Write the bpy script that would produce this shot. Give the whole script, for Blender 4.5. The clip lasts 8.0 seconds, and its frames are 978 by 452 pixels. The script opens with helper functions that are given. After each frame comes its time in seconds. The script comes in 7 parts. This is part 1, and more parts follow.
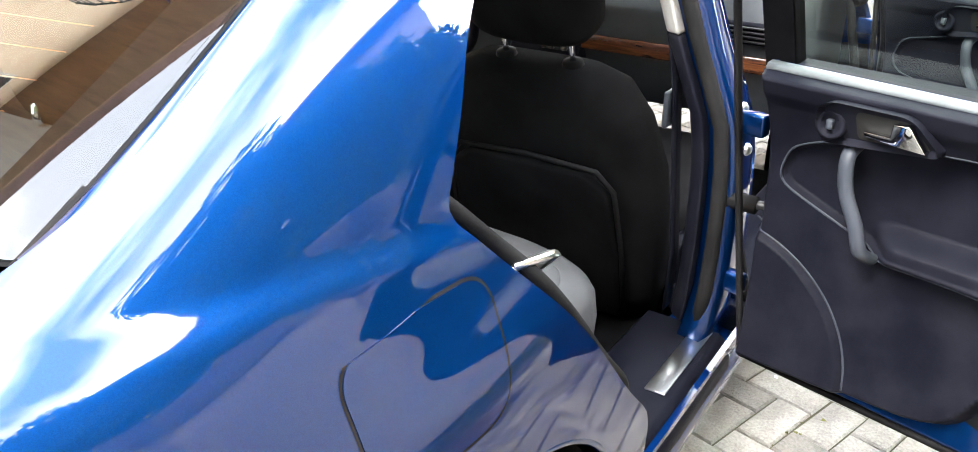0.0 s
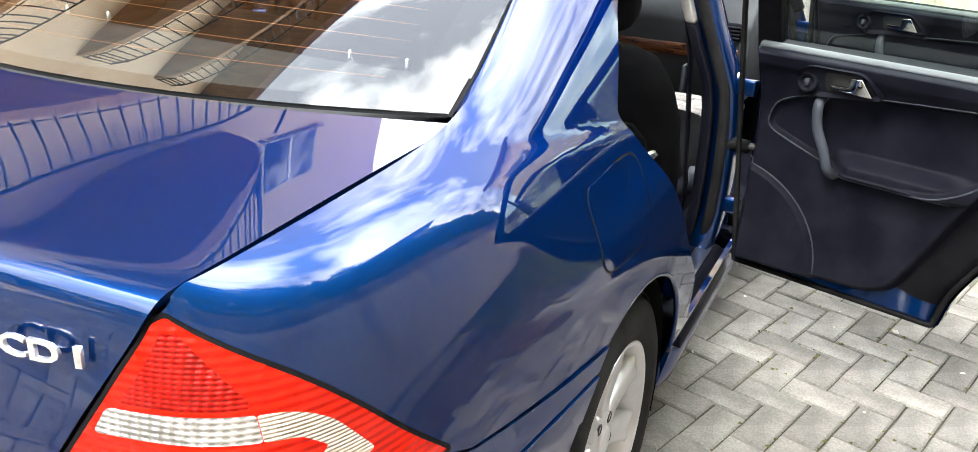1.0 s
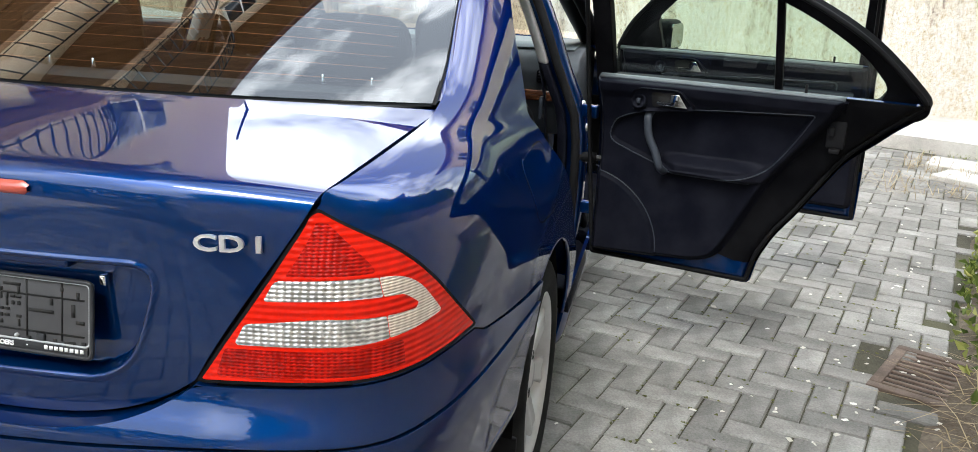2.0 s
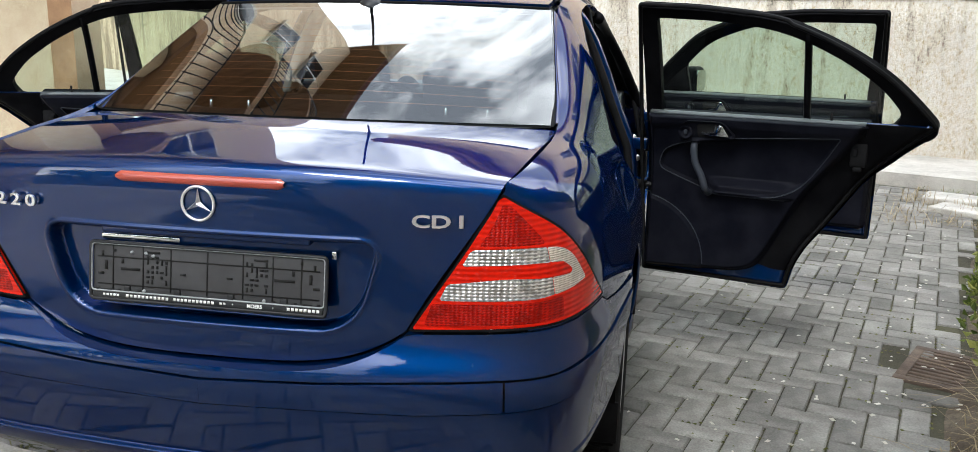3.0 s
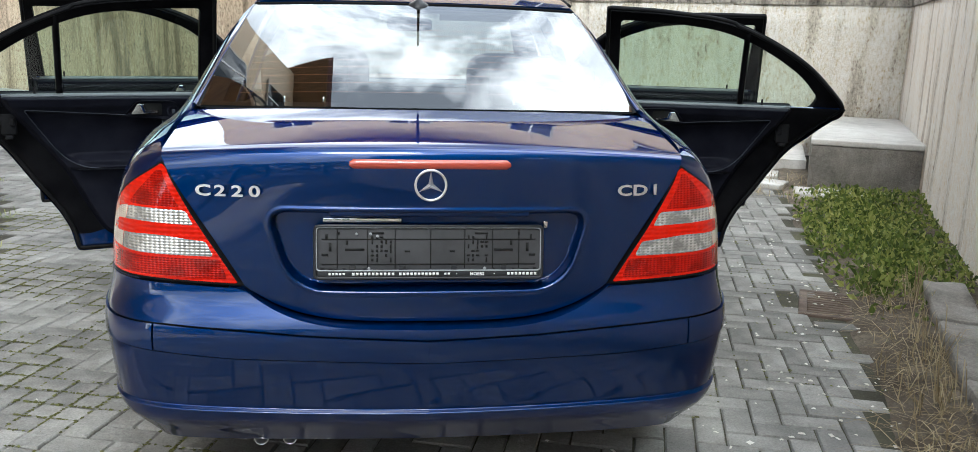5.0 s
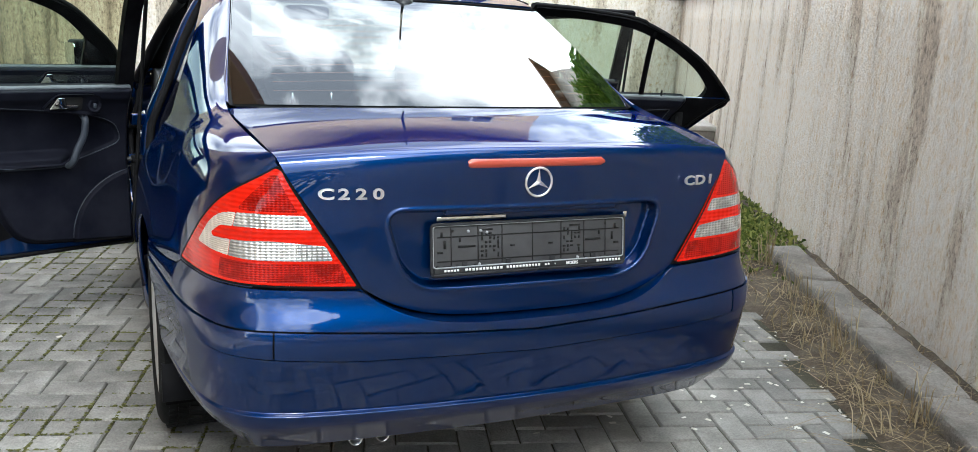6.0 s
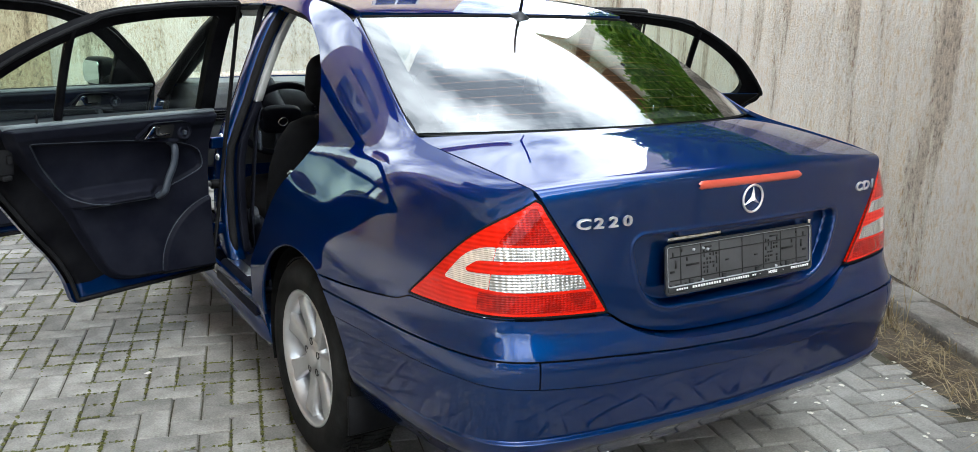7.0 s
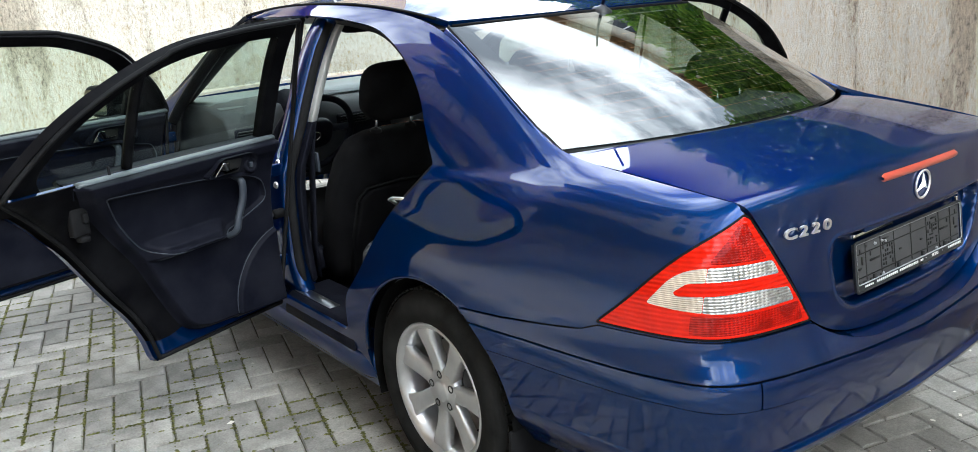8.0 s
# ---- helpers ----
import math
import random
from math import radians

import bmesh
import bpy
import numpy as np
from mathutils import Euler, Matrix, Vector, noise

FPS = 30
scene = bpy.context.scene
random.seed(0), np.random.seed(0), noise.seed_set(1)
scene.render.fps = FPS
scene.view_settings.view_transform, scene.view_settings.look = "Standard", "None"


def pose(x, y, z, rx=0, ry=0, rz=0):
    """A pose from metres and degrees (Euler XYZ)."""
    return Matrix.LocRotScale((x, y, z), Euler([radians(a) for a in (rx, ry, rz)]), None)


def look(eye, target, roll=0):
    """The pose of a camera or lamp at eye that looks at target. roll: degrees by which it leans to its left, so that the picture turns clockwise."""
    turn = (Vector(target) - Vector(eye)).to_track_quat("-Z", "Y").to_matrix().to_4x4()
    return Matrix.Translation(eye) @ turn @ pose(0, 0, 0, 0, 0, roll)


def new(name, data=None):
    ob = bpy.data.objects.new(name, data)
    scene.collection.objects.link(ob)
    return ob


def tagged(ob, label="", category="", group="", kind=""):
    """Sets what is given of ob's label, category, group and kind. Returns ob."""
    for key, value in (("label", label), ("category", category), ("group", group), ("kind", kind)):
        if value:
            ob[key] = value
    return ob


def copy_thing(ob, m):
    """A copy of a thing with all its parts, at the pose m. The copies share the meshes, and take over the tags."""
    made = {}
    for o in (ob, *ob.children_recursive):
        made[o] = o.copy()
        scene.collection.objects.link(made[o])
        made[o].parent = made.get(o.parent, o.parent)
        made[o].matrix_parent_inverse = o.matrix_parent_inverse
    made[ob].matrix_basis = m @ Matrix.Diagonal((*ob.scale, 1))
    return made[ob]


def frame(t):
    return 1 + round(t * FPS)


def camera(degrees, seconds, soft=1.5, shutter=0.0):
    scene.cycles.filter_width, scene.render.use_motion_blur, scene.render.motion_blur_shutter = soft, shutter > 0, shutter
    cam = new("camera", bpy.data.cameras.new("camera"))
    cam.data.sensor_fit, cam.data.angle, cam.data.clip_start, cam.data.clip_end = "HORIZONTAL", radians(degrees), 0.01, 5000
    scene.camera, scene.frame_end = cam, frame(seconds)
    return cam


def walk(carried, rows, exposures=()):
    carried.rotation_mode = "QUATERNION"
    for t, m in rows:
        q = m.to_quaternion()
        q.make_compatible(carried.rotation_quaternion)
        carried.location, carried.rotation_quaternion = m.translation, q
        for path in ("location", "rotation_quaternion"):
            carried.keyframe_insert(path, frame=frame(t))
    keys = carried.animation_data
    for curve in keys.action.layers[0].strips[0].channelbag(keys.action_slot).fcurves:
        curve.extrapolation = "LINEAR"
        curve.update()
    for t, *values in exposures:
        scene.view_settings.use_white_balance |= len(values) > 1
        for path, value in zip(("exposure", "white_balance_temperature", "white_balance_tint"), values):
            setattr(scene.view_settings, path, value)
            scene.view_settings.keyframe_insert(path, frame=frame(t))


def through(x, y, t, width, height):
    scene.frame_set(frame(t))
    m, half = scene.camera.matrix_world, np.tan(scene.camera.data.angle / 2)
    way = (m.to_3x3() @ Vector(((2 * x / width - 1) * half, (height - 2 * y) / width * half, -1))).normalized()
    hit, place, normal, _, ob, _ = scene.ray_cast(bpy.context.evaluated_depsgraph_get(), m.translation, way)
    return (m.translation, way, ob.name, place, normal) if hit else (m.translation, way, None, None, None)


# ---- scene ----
cam = camera(57.9, 8, soft=0.85)
PATH = [
    (0, (1.256, 0.286, 1.377), (0.298, 1.833, 0.547), 1.0),
    (0.5, (1.235, -0.126, 1.412), (0.414, 1.512, 0.612), 2.1),
    (1, (1.214, -0.487, 1.42), (0.433, 1.18, 0.636), 2.8),
    (1.2, (1.2, -0.637, 1.415), (0.549, 1.096, 0.66), 2.2),
    (2.3, (1.052, -1.254, 1.328), (0.696, 0.643, 0.805), 2.4),
    (2.5, (1.017, -1.352, 1.32), (0.663, 0.553, 0.825), 1.7),
    (3, (0.897, -1.607, 1.314), (0.532, 0.308, 0.866), 1.2),
    (3.5, (0.812, -1.837, 1.305), (0.443, 0.084, 0.886), 1.4),
    (4, (0.654, -2.012, 1.308), (0.34, -0.08, 0.898), 1.8),
    (4.5, (0.271, -2.107, 1.307), (0.128, -0.154, 0.903), 2.2),
    (5, (-0.087, -1.985, 1.303), (0.131, -0.046, 0.863), 1.5),
    (5.2, (-0.257, -1.939, 1.316), (0.082, -0.021, 0.862), -0.1),
    (6.3, (-1.197, -1.811, 1.342), (-0.331, -0.068, 0.884), 3.3),
    (6.5, (-1.352, -1.705, 1.369), (-0.476, 0.031, 0.9), 2.1),
    (7, (-1.713, -1.519, 1.411), (-0.69, 0.129, 0.922), 1.4),
    (7.5, (-2.043, -1.351, 1.513), (-0.93, 0.235, 1.018), -1.2),
    (8, (-2.134, -1.035, 1.517), (-0.966, 0.49, 0.96), -3.3),
]
EXPOSURES = [(0.0, 2.58, 6650, 9), (0.5, 2.15, 6700, 9), (1.0, 1.78, 6600, 8), (2.3, 0.48, 6200, 6), (3.0, 0.22, 6200, 6), (4.5, 0.03, 5950, 5), (5.2, 0.26, 6000, 4), (6.5, 0.50, 6000, 4), (8.0, 0.60, 6000, 3)]
walk(cam, [(t, look(eye, target, roll)) for t, eye, target, roll in PATH], EXPOSURES)

# ---------------------------------------------------------------- daylight: bright broken cloud
world = bpy.data.worlds.new("world")
scene.world = world
world.use_nodes = True
wn, wl = world.node_tree.nodes, world.node_tree.links
SUN_UP, SUN_ROUND = 50, 190
sky = wn.new("ShaderNodeTexSky")
sky.sky_type, sky.sun_disc = "NISHITA", False
sky.sun_elevation, sky.sun_rotation = radians(SUN_UP), radians(SUN_ROUND)
sky.air_density, sky.dust_density = 1.0, 1.5
puffs = wn.new("ShaderNodeTexNoise")
puffs.inputs["Scale"].default_value, puffs.inputs["Detail"].default_value, puffs.inputs["Roughness"].default_value = 1.9, 9, 0.58
puffs.noise_dimensions = "4D"
puffs.inputs["W"].default_value = 5.2
puffs.inputs["Distortion"].default_value = 0.35
shape = wn.new("ShaderNodeValToRGB")
shape.color_ramp.elements[0].position, shape.color_ramp.elements[1].position = 0.45, 0.60
shape.color_ramp.elements[0].color = (0.12, 0.12, 0.12, 1)          # thin haze between the clouds
cloud = wn.new("ShaderNodeMix")
cloud.data_type = "RGBA"
cloud.inputs["B"].default_value = (40, 40.5, 41.5, 1)
wl.new(puffs.outputs["Fac"], shape.inputs["Fac"])
wl.new(shape.outputs["Color"], cloud.inputs["Factor"])
wl.new(sky.outputs["Color"], cloud.inputs["A"])
back = wn["Background"]
back.inputs["Strength"].default_value = 0.15
wl.new(cloud.outputs["Result"], back.inputs["Color"])

sun = new("sun", bpy.data.lights.new("sun", "SUN"))
sun.data.energy, sun.data.angle, sun.data.color = 1.4, radians(16), (1.0, 0.95, 0.88)
sun.matrix_world = look((math.sin(radians(SUN_ROUND)) * 10, math.cos(radians(SUN_ROUND)) * 10, 10 * math.tan(radians(SUN_UP))), (0, 0, 0))
scene.view_settings.exposure = 0.0


# ---------------------------------------------------------------- geometry tools
def part(name, bm, material, parent=None, label="", smooth=True):
    """Links a bmesh as one mesh object under a thing or a part."""
    me = bpy.data.meshes.new(name)
    bm.normal_update()
    bm.to_mesh(me)
    bm.free()
    if smooth:
        me.shade_smooth()
    if material:
        me.materials.append(material)
    ob = new(name, me)
    if parent:
        ob.parent = parent
    if label:
        tagged(ob, label)
    return ob


def thing(name, label, category, group="", kind="", place=None):
    ob = new(name)
    ob.empty_display_size = 0.1
    if place:
        ob.matrix_world = place
    return tagged(ob, label, category, group, kind)


def raw(name, verts, faces, material, parent=None, label="", normals=None, smooth=True):
    me = bpy.data.meshes.new(name)
    me.from_pydata([tuple(map(float, p)) for p in verts], [], [tuple(map(int, f)) for f in faces])
    me.update()
    if smooth:
        me.shade_smooth()
    if normals is not None:
        me.normals_split_custom_set_from_vertices([tuple(map(float, n)) for n in normals])
    if material:
        me.materials.append(material)
    ob = new(name, me)
    if parent:
        ob.parent = parent
    if label:
        tagged(ob, label)
    return ob


def bevelled(bm, width, segments=2, angle=30):
    edges = [e for e in bm.edges if len(e.link_faces) == 2 and e.calc_face_angle(0) > radians(angle)]
    bmesh.ops.bevel(bm, geom=edges, offset=width, segments=segments, affect="EDGES", profile=0.5, clamp_overlap=True)
    return bm


def box(sx, sy, sz, at=(0, 0, 0), bevel=0.0, turn=None, segments=2):
    bm = bmesh.new()
    bmesh.ops.create_cube(bm, size=1, matrix=Matrix.Diagonal((sx, sy, sz, 1)))
    if bevel:
        bevelled(bm, bevel, segments)
    m = Matrix.Translation(at)
    if turn is not None:
        m = m @ turn
    bmesh.ops.transform(bm, matrix=m, verts=bm.verts)
    return bm


def prism(points, thick, bevel=0.0, segments=2):
    """A flat outline in x, z pushed along y from 0 to thick."""
    bm = bmesh.new()
    a = [bm.verts.new((x, 0, z)) for x, z in points]
    b = [bm.verts.new((x, thick, z)) for x, z in points]
    n = len(a)
    bm.faces.new(a)
    bm.faces.new(b[::-1])
    for i in range(n):
        bm.faces.new((a[i], b[i], b[(i + 1) % n], a[(i + 1) % n]))
    bmesh.ops.recalc_face_normals(bm, faces=bm.faces)
    if bevel:
        bevelled(bm, bevel, segments)
    return bm


def lathe(profile, steps=32, axis="x"):
    """Turns a profile of (radius, along) round an axis."""
    bm = bmesh.new()
    rings = []
    for i in range(steps):
        a = 2 * math.pi * i / steps
        c, s = math.cos(a), math.sin(a)
        if axis == "x":
            rings.append([bm.verts.new((h, r * c, r * s)) for r, h in profile])
        elif axis == "y":
            rings.append([bm.verts.new((r * c, h, r * s)) for r, h in profile])
        else:
            rings.append([bm.verts.new((r * c, r * s, h)) for r, h in profile])
    for i in range(steps):
        p, q = rings[i], rings[(i + 1) % steps]
        for j in range(len(profile) - 1):
            bm.faces.new((p[j], q[j], q[j + 1], p[j + 1]))
    bmesh.ops.remove_doubles(bm, verts=bm.verts, dist=1e-6)
    bmesh.ops.recalc_face_normals(bm, faces=bm.faces)
    return bm


def tube(points, radius, sides=8, closed=False, flat=1.0, up=(0, 0, 1), cap=True):
    """A round or oval bar along points. flat: the share of the radius kept along up."""
    bm = bmesh.new()
    pts = [Vector(p) for p in points]
    n = len(pts)
    rings = []
    for i, p in enumerate(pts):
        if closed:
            d = pts[(i + 1) % n] - pts[i - 1]
        else:
            d = pts[min(i + 1, n - 1)] - pts[max(i - 1, 0)]
        d.normalize()
        side = d.cross(Vector(up))
        if side.length < 1e-3:
            side = d.cross(Vector((1, 0, 0)))
        side.normalize()
        top = side.cross(d)
        r = radius[i] if isinstance(radius, (list, tuple)) else radius
        rings.append([bm.verts.new(p + side * (r * math.cos(2 * math.pi * k / sides)) + top * (r * flat * math.sin(2 * math.pi * k / sides))) for k in range(sides)])
    for i in range(n if closed else n - 1):
        a, b = rings[i], rings[(i + 1) % n]
        for k in range(sides):
            bm.faces.new((a[k], a[(k + 1) % sides], b[(k + 1) % sides], b[k]))
    if cap and not closed:
        bm.faces.new(rings[0][::-1])
        bm.faces.new(rings[-1])
    bmesh.ops.recalc_face_normals(bm, faces=bm.faces)
    return bm


def smooth_line(points, steps=8, closed=False):
    """A soft curve through the points."""
    pts = [Vector(p) for p in points]
    n = len(pts)
    out = []
    for i in range(n if closed else n - 1):
        if closed:
            a, b, c, d = pts[i - 1], pts[i], pts[(i + 1) % n], pts[(i + 2) % n]
        else:
            a, b, c, d = pts[max(i - 1, 0)], pts[i], pts[i + 1], pts[min(i + 2, n - 1)]
        for k in range(steps):
            t = k / steps
            out.append(0.5 * ((2 * b) + (c - a) * t + (2 * a - 5 * b + 4 * c - d) * t * t + (3 * b - a - 3 * c + d) * t ** 3))
    if not closed:
        out.append(pts[-1])
    return out


def joined(*bms):
    """One bmesh out of several."""
    out = bmesh.new()
    for b in bms:
        me = bpy.data.meshes.new("t")
        b.to_mesh(me)
        b.free()
        out.from_mesh(me)
        bpy.data.meshes.remove(me)
    return out


def moved(bm, m):
    bmesh.ops.transform(bm, matrix=m, verts=bm.verts)
    return bm


def soft_round(bm, cuts=2):
    bmesh.ops.subdivide_edges(bm, edges=bm.edges, cuts=cuts, use_grid_fill=True, smooth=1.0)
    return bm


def spline_weights(n, t):
    """Weights of n control points of a clamped cubic B-spline at t (0 to 1)."""
    t = np.clip(np.asarray(t, float), 0, 1 - 1e-9)
    k = np.concatenate(([0] * 3, np.linspace(0, 1, n - 2), [1] * 3))
    w = np.zeros((len(t), n + 3))
    i = np.searchsorted(k, t, side="right") - 1
    w[np.arange(len(t)), i] = 1
    for d in range(1, 4):
        nw = np.zeros_like(w)
        for j in range(n + 3 - d):
            a, b = k[j + d] - k[j], k[j + d + 1] - k[j + 1]
            if a > 0:
                nw[:, j] += (t - k[j]) / a * w[:, j]
            if b > 0:
                nw[:, j] += (k[j + d + 1] - t) / b * w[:, j + 1]
        w = nw
    return w[:, :n]


def net_surface(net):
    """A smooth surface over a net of control points: f(u, v) with arrays."""
    c = np.array(net, float)

    def f(u, v):
        a, b = spline_weights(c.shape[0], u), spline_weights(c.shape[1], v)
        m = (a @ c.reshape(c.shape[0], -1)).reshape(len(a), c.shape[1], 3)
        return np.einsum("kj,kjd->kd", b, m)
    return f


def surface_normals(f, u, v):
    e = 2e-3
    u0, u1 = np.clip(u - e, 0, 1), np.clip(u + e, 0, 1)
    v0, v1 = np.clip(v - e, 0, 1), np.clip(v + e, 0, 1)
    n = np.cross(f(u1, v) - f(u0, v), f(u, v1) - f(u, v0))
    return n / np.maximum(np.linalg.norm(n, axis=1, keepdims=True), 1e-12)


def outline(points):
    """Signed distance to a closed outline in two columns (inside is positive)."""
    pts = np.array(points, float)

    def d(a, b):
        q = np.stack([a, b], 1)
        best = np.full(len(q), 1e9)
        inside = np.zeros(len(q), bool)
        for i in range(len(pts)):
            p0, p1 = pts[i - 1], pts[i]
            e = p1 - p0
            t = np.clip(((q - p0) @ e) / max(e @ e, 1e-12), 0, 1)
            best = np.minimum(best, np.linalg.norm(q - p0 - t[:, None] * e, axis=1))
            if abs(p1[1] - p0[1]) > 1e-12:
                hit = (p0[1] > q[:, 1]) != (p1[1] > q[:, 1])
                inside ^= hit & (q[:, 0] < (p1[0] - p0[0]) * (q[:, 1] - p0[1]) / (p1[1] - p0[1]) + p0[0])
        return np.where(inside, best, -best)
    return d


def round_outline(points, steps=6):
    """The outline softened: every corner is cut to a curve."""
    out = []
    n = len(points)
    for i in range(n):
        a, b, c = np.array(points[i - 1][:2], float), np.array(points[i][:2], float), np.array(points[(i + 1) % n][:2], float)
        r = points[i][2] if len(points[i]) > 2 else 0.01
        p = b + (a - b) * min(0.5, r / max(np.linalg.norm(a - b), 1e-6))
        q = b + (c - b) * min(0.5, r / max(np.linalg.norm(c - b), 1e-6))
        for k in range(steps + 1):
            t = k / steps
            out.append(tuple((1 - t) ** 2 * p + 2 * t * (1 - t) * b + t * t * q))
    return out


def cut_grid(f, nu, nv, keeps, span=(0, 1, 0, 1)):
    """A grid over the surface f, cut where any of the keeps(p, u, v) falls below 0. Gives u, v and triangles."""
    uu, vv = np.meshgrid(np.linspace(span[0], span[1], nu), np.linspace(span[2], span[3], nv), indexing="ij")
    u, v = list(uu.ravel()), list(vv.ravel())
    i = np.arange(nu * nv).reshape(nu, nv)
    a, b, c, d = i[:-1, :-1].ravel(), i[1:, :-1].ravel(), i[1:, 1:].ravel(), i[:-1, 1:].ravel()
    tris = np.concatenate([np.stack([a, b, c], 1), np.stack([a, c, d], 1)])
    pts = np.zeros((0, 3))
    for keep in keeps:
        ua, va = np.array(u), np.array(v)
        if len(pts) < len(ua):
            pts = np.concatenate([pts, f(ua[len(pts):], va[len(pts):])])
        val = keep(pts, ua, va)
        val = np.where(np.abs(val) < 1e-7, 1e-7, val)
        pos = (val > 0)[tris]
        count = pos.sum(1)
        done = list(map(tuple, tris[count == 3]))
        edge = {}

        def mid(p, q):
            key = (min(p, q), max(p, q))
            if key not in edge:
                t = val[p] / (val[p] - val[q])
                t = min(max(t, 0.002), 0.998)
                u.append(u[p] + (u[q] - u[p]) * t)
                v.append(v[p] + (v[q] - v[p]) * t)
                edge[key] = len(u) - 1
            return edge[key]
        for t in tris[(count == 1) | (count == 2)]:
            ring = []
            for k in range(3):
                p, q = t[k], t[(k + 1) % 3]
                if val[p] > 0:
                    ring.append(p)
                if (val[p] > 0) != (val[q] > 0):
                    ring.append(mid(p, q))
            for k in range(1, len(ring) - 1):
                done.append((ring[0], ring[k], ring[k + 1]))
        tris = np.array(done, int).reshape(-1, 3)
    used, back = np.unique(tris.ravel(), return_inverse=True)
    return np.array(u)[used], np.array(v)[used], back.reshape(-1, 3)


INWARD_FACING = set()                                           # surfaces whose own normal points into the car


def panel(name, f, nu, nv, keeps, material, parent, label="", rim=0.012, lift=0.0, mirror=False, span=(0, 1, 0, 1), flip=False, place=None):
    """A sheet-metal panel, cut from the surface f, with turned-in edges and true surface normals. lift: outwards."""
    u, v, tris = cut_grid(f, nu, nv, keeps, span)
    p, n = f(u, v), surface_normals(f, u, v)
    if flip != (f in INWARD_FACING):
        n = -n
        tris = tris[:, ::-1]
    p = p + n * lift
    verts, normals, faces = [*p], [*n], [tuple(t) for t in tris]
    if rim:
        seen = {}
        for t in tris:
            for k in range(3):
                a, b = int(t[k]), int(t[(k + 1) % 3])
                seen[(a, b)] = seen.get((a, b), 0) + 1
        for a, b in list(seen):
            if (b, a) not in seen:
                i = len(verts)
                side = np.cross(p[b] - p[a], n[a])
                side = side / max(np.linalg.norm(side), 1e-12)
                verts += [p[a], p[b], p[b] - n[b] * rim, p[a] - n[a] * rim]
                normals += [side] * 4
                faces.append((i + 1, i, i + 3, i + 2))
    verts, normals = np.array(verts), np.array(normals)
    if place is not None:
        m = np.array(place)
        verts = verts @ m[:3, :3].T + m[:3, 3]
        normals = normals @ m[:3, :3].T
    if mirror:
        verts, normals = verts * (-1, 1, 1), normals * (-1, 1, 1)
        faces = [t[::-1] for t in faces]
    return raw(name, verts, faces, material, parent, label, normals)


def text_bm(words, size, depth):
    """Raised letters of the built-in font, upright in the x, z plane and facing -y."""
    cu = bpy.data.curves.new("t", "FONT")
    cu.body, cu.size, cu.extrude, cu.bevel_depth, cu.align_x = words, size, depth, 0.0, "CENTER"
    cu.resolution_u, cu.offset = 3, size * 0.022
    ob = bpy.data.objects.new("t", cu)
    scene.collection.objects.link(ob)
    me = bpy.data.meshes.new_from_object(ob.evaluated_get(bpy.context.evaluated_depsgraph_get()))
    bpy.data.objects.remove(ob)
    bpy.data.curves.remove(cu)
    bm = bmesh.new()
    bm.from_mesh(me)
    bpy.data.meshes.remove(me)
    return moved(bm, pose(0, 0, 0, 90, 0, 0))


# ---------------------------------------------------------------- materials
def shader(name, colour, rough=0.5, metal=0.0, coat=0.0, spec=0.5):
    m = bpy.data.materials.new(name)
    m.use_nodes = True
    b = m.node_tree.nodes["Principled BSDF"]
    b.inputs["Base Color"].default_value = (*colour, 1)
    b.inputs["Roughness"].default_value = rough
    b.inputs["Metallic"].default_value = metal
    b.inputs["Coat Weight"].default_value = coat
    b.inputs["Coat Roughness"].default_value = 0.02
    b.inputs["Specular IOR Level"].default_value = spec
    return m


def node(m, kind, **inputs):
    n = m.node_tree.nodes.new(kind)
    for k, v in inputs.items():
        n.inputs[k.replace("_", " ")].default_value = v
    return n


def link(m, a, b):
    m.node_tree.links.new(a, b)


def coords(m, stretch=(1, 1, 1), turn=0.0):
    t = node(m, "ShaderNodeTexCoord")
    p = node(m, "ShaderNodeMapping", Scale=stretch, Rotation=(0, 0, turn))
    link(m, t.outputs["Object"], p.inputs["Vector"])
    return p.outputs["Vector"]


def noise_at(m, vec, scale, detail=6, rough=0.6, distort=0.0):
    n = node(m, "ShaderNodeTexNoise", Scale=scale, Detail=detail, Roughness=rough, Distortion=distort)
    if vec is not None:
        link(m, vec, n.inputs["Vector"])
    return n.outputs["Fac"]


def ramp(m, fac, stops):
    r = node(m, "ShaderNodeValToRGB")
    els = r.color_ramp.elements
    while len(els) < len(stops):
        els.new(0.5)
    for e, (p, c) in zip(els, stops):
        e.position, e.color = p, (*c, 1) if len(c) == 3 else c
    link(m, fac, r.inputs["Fac"])
    return r.outputs["Color"]


def mixed(m, fac, a, b, how="MIX"):
    n = node(m, "ShaderNodeMix")
    n.data_type, n.blend_type = "RGBA", how
    for sock, val in ((n.inputs["Factor"], fac), (n.inputs["A"], a), (n.inputs["B"], b)):
        if isinstance(val, (int, float)):
            sock.default_value = val
        elif isinstance(val, tuple):
            sock.default_value = (*val, 1) if len(val) == 3 else val
        else:
            link(m, val, sock)
    return n.outputs["Result"]


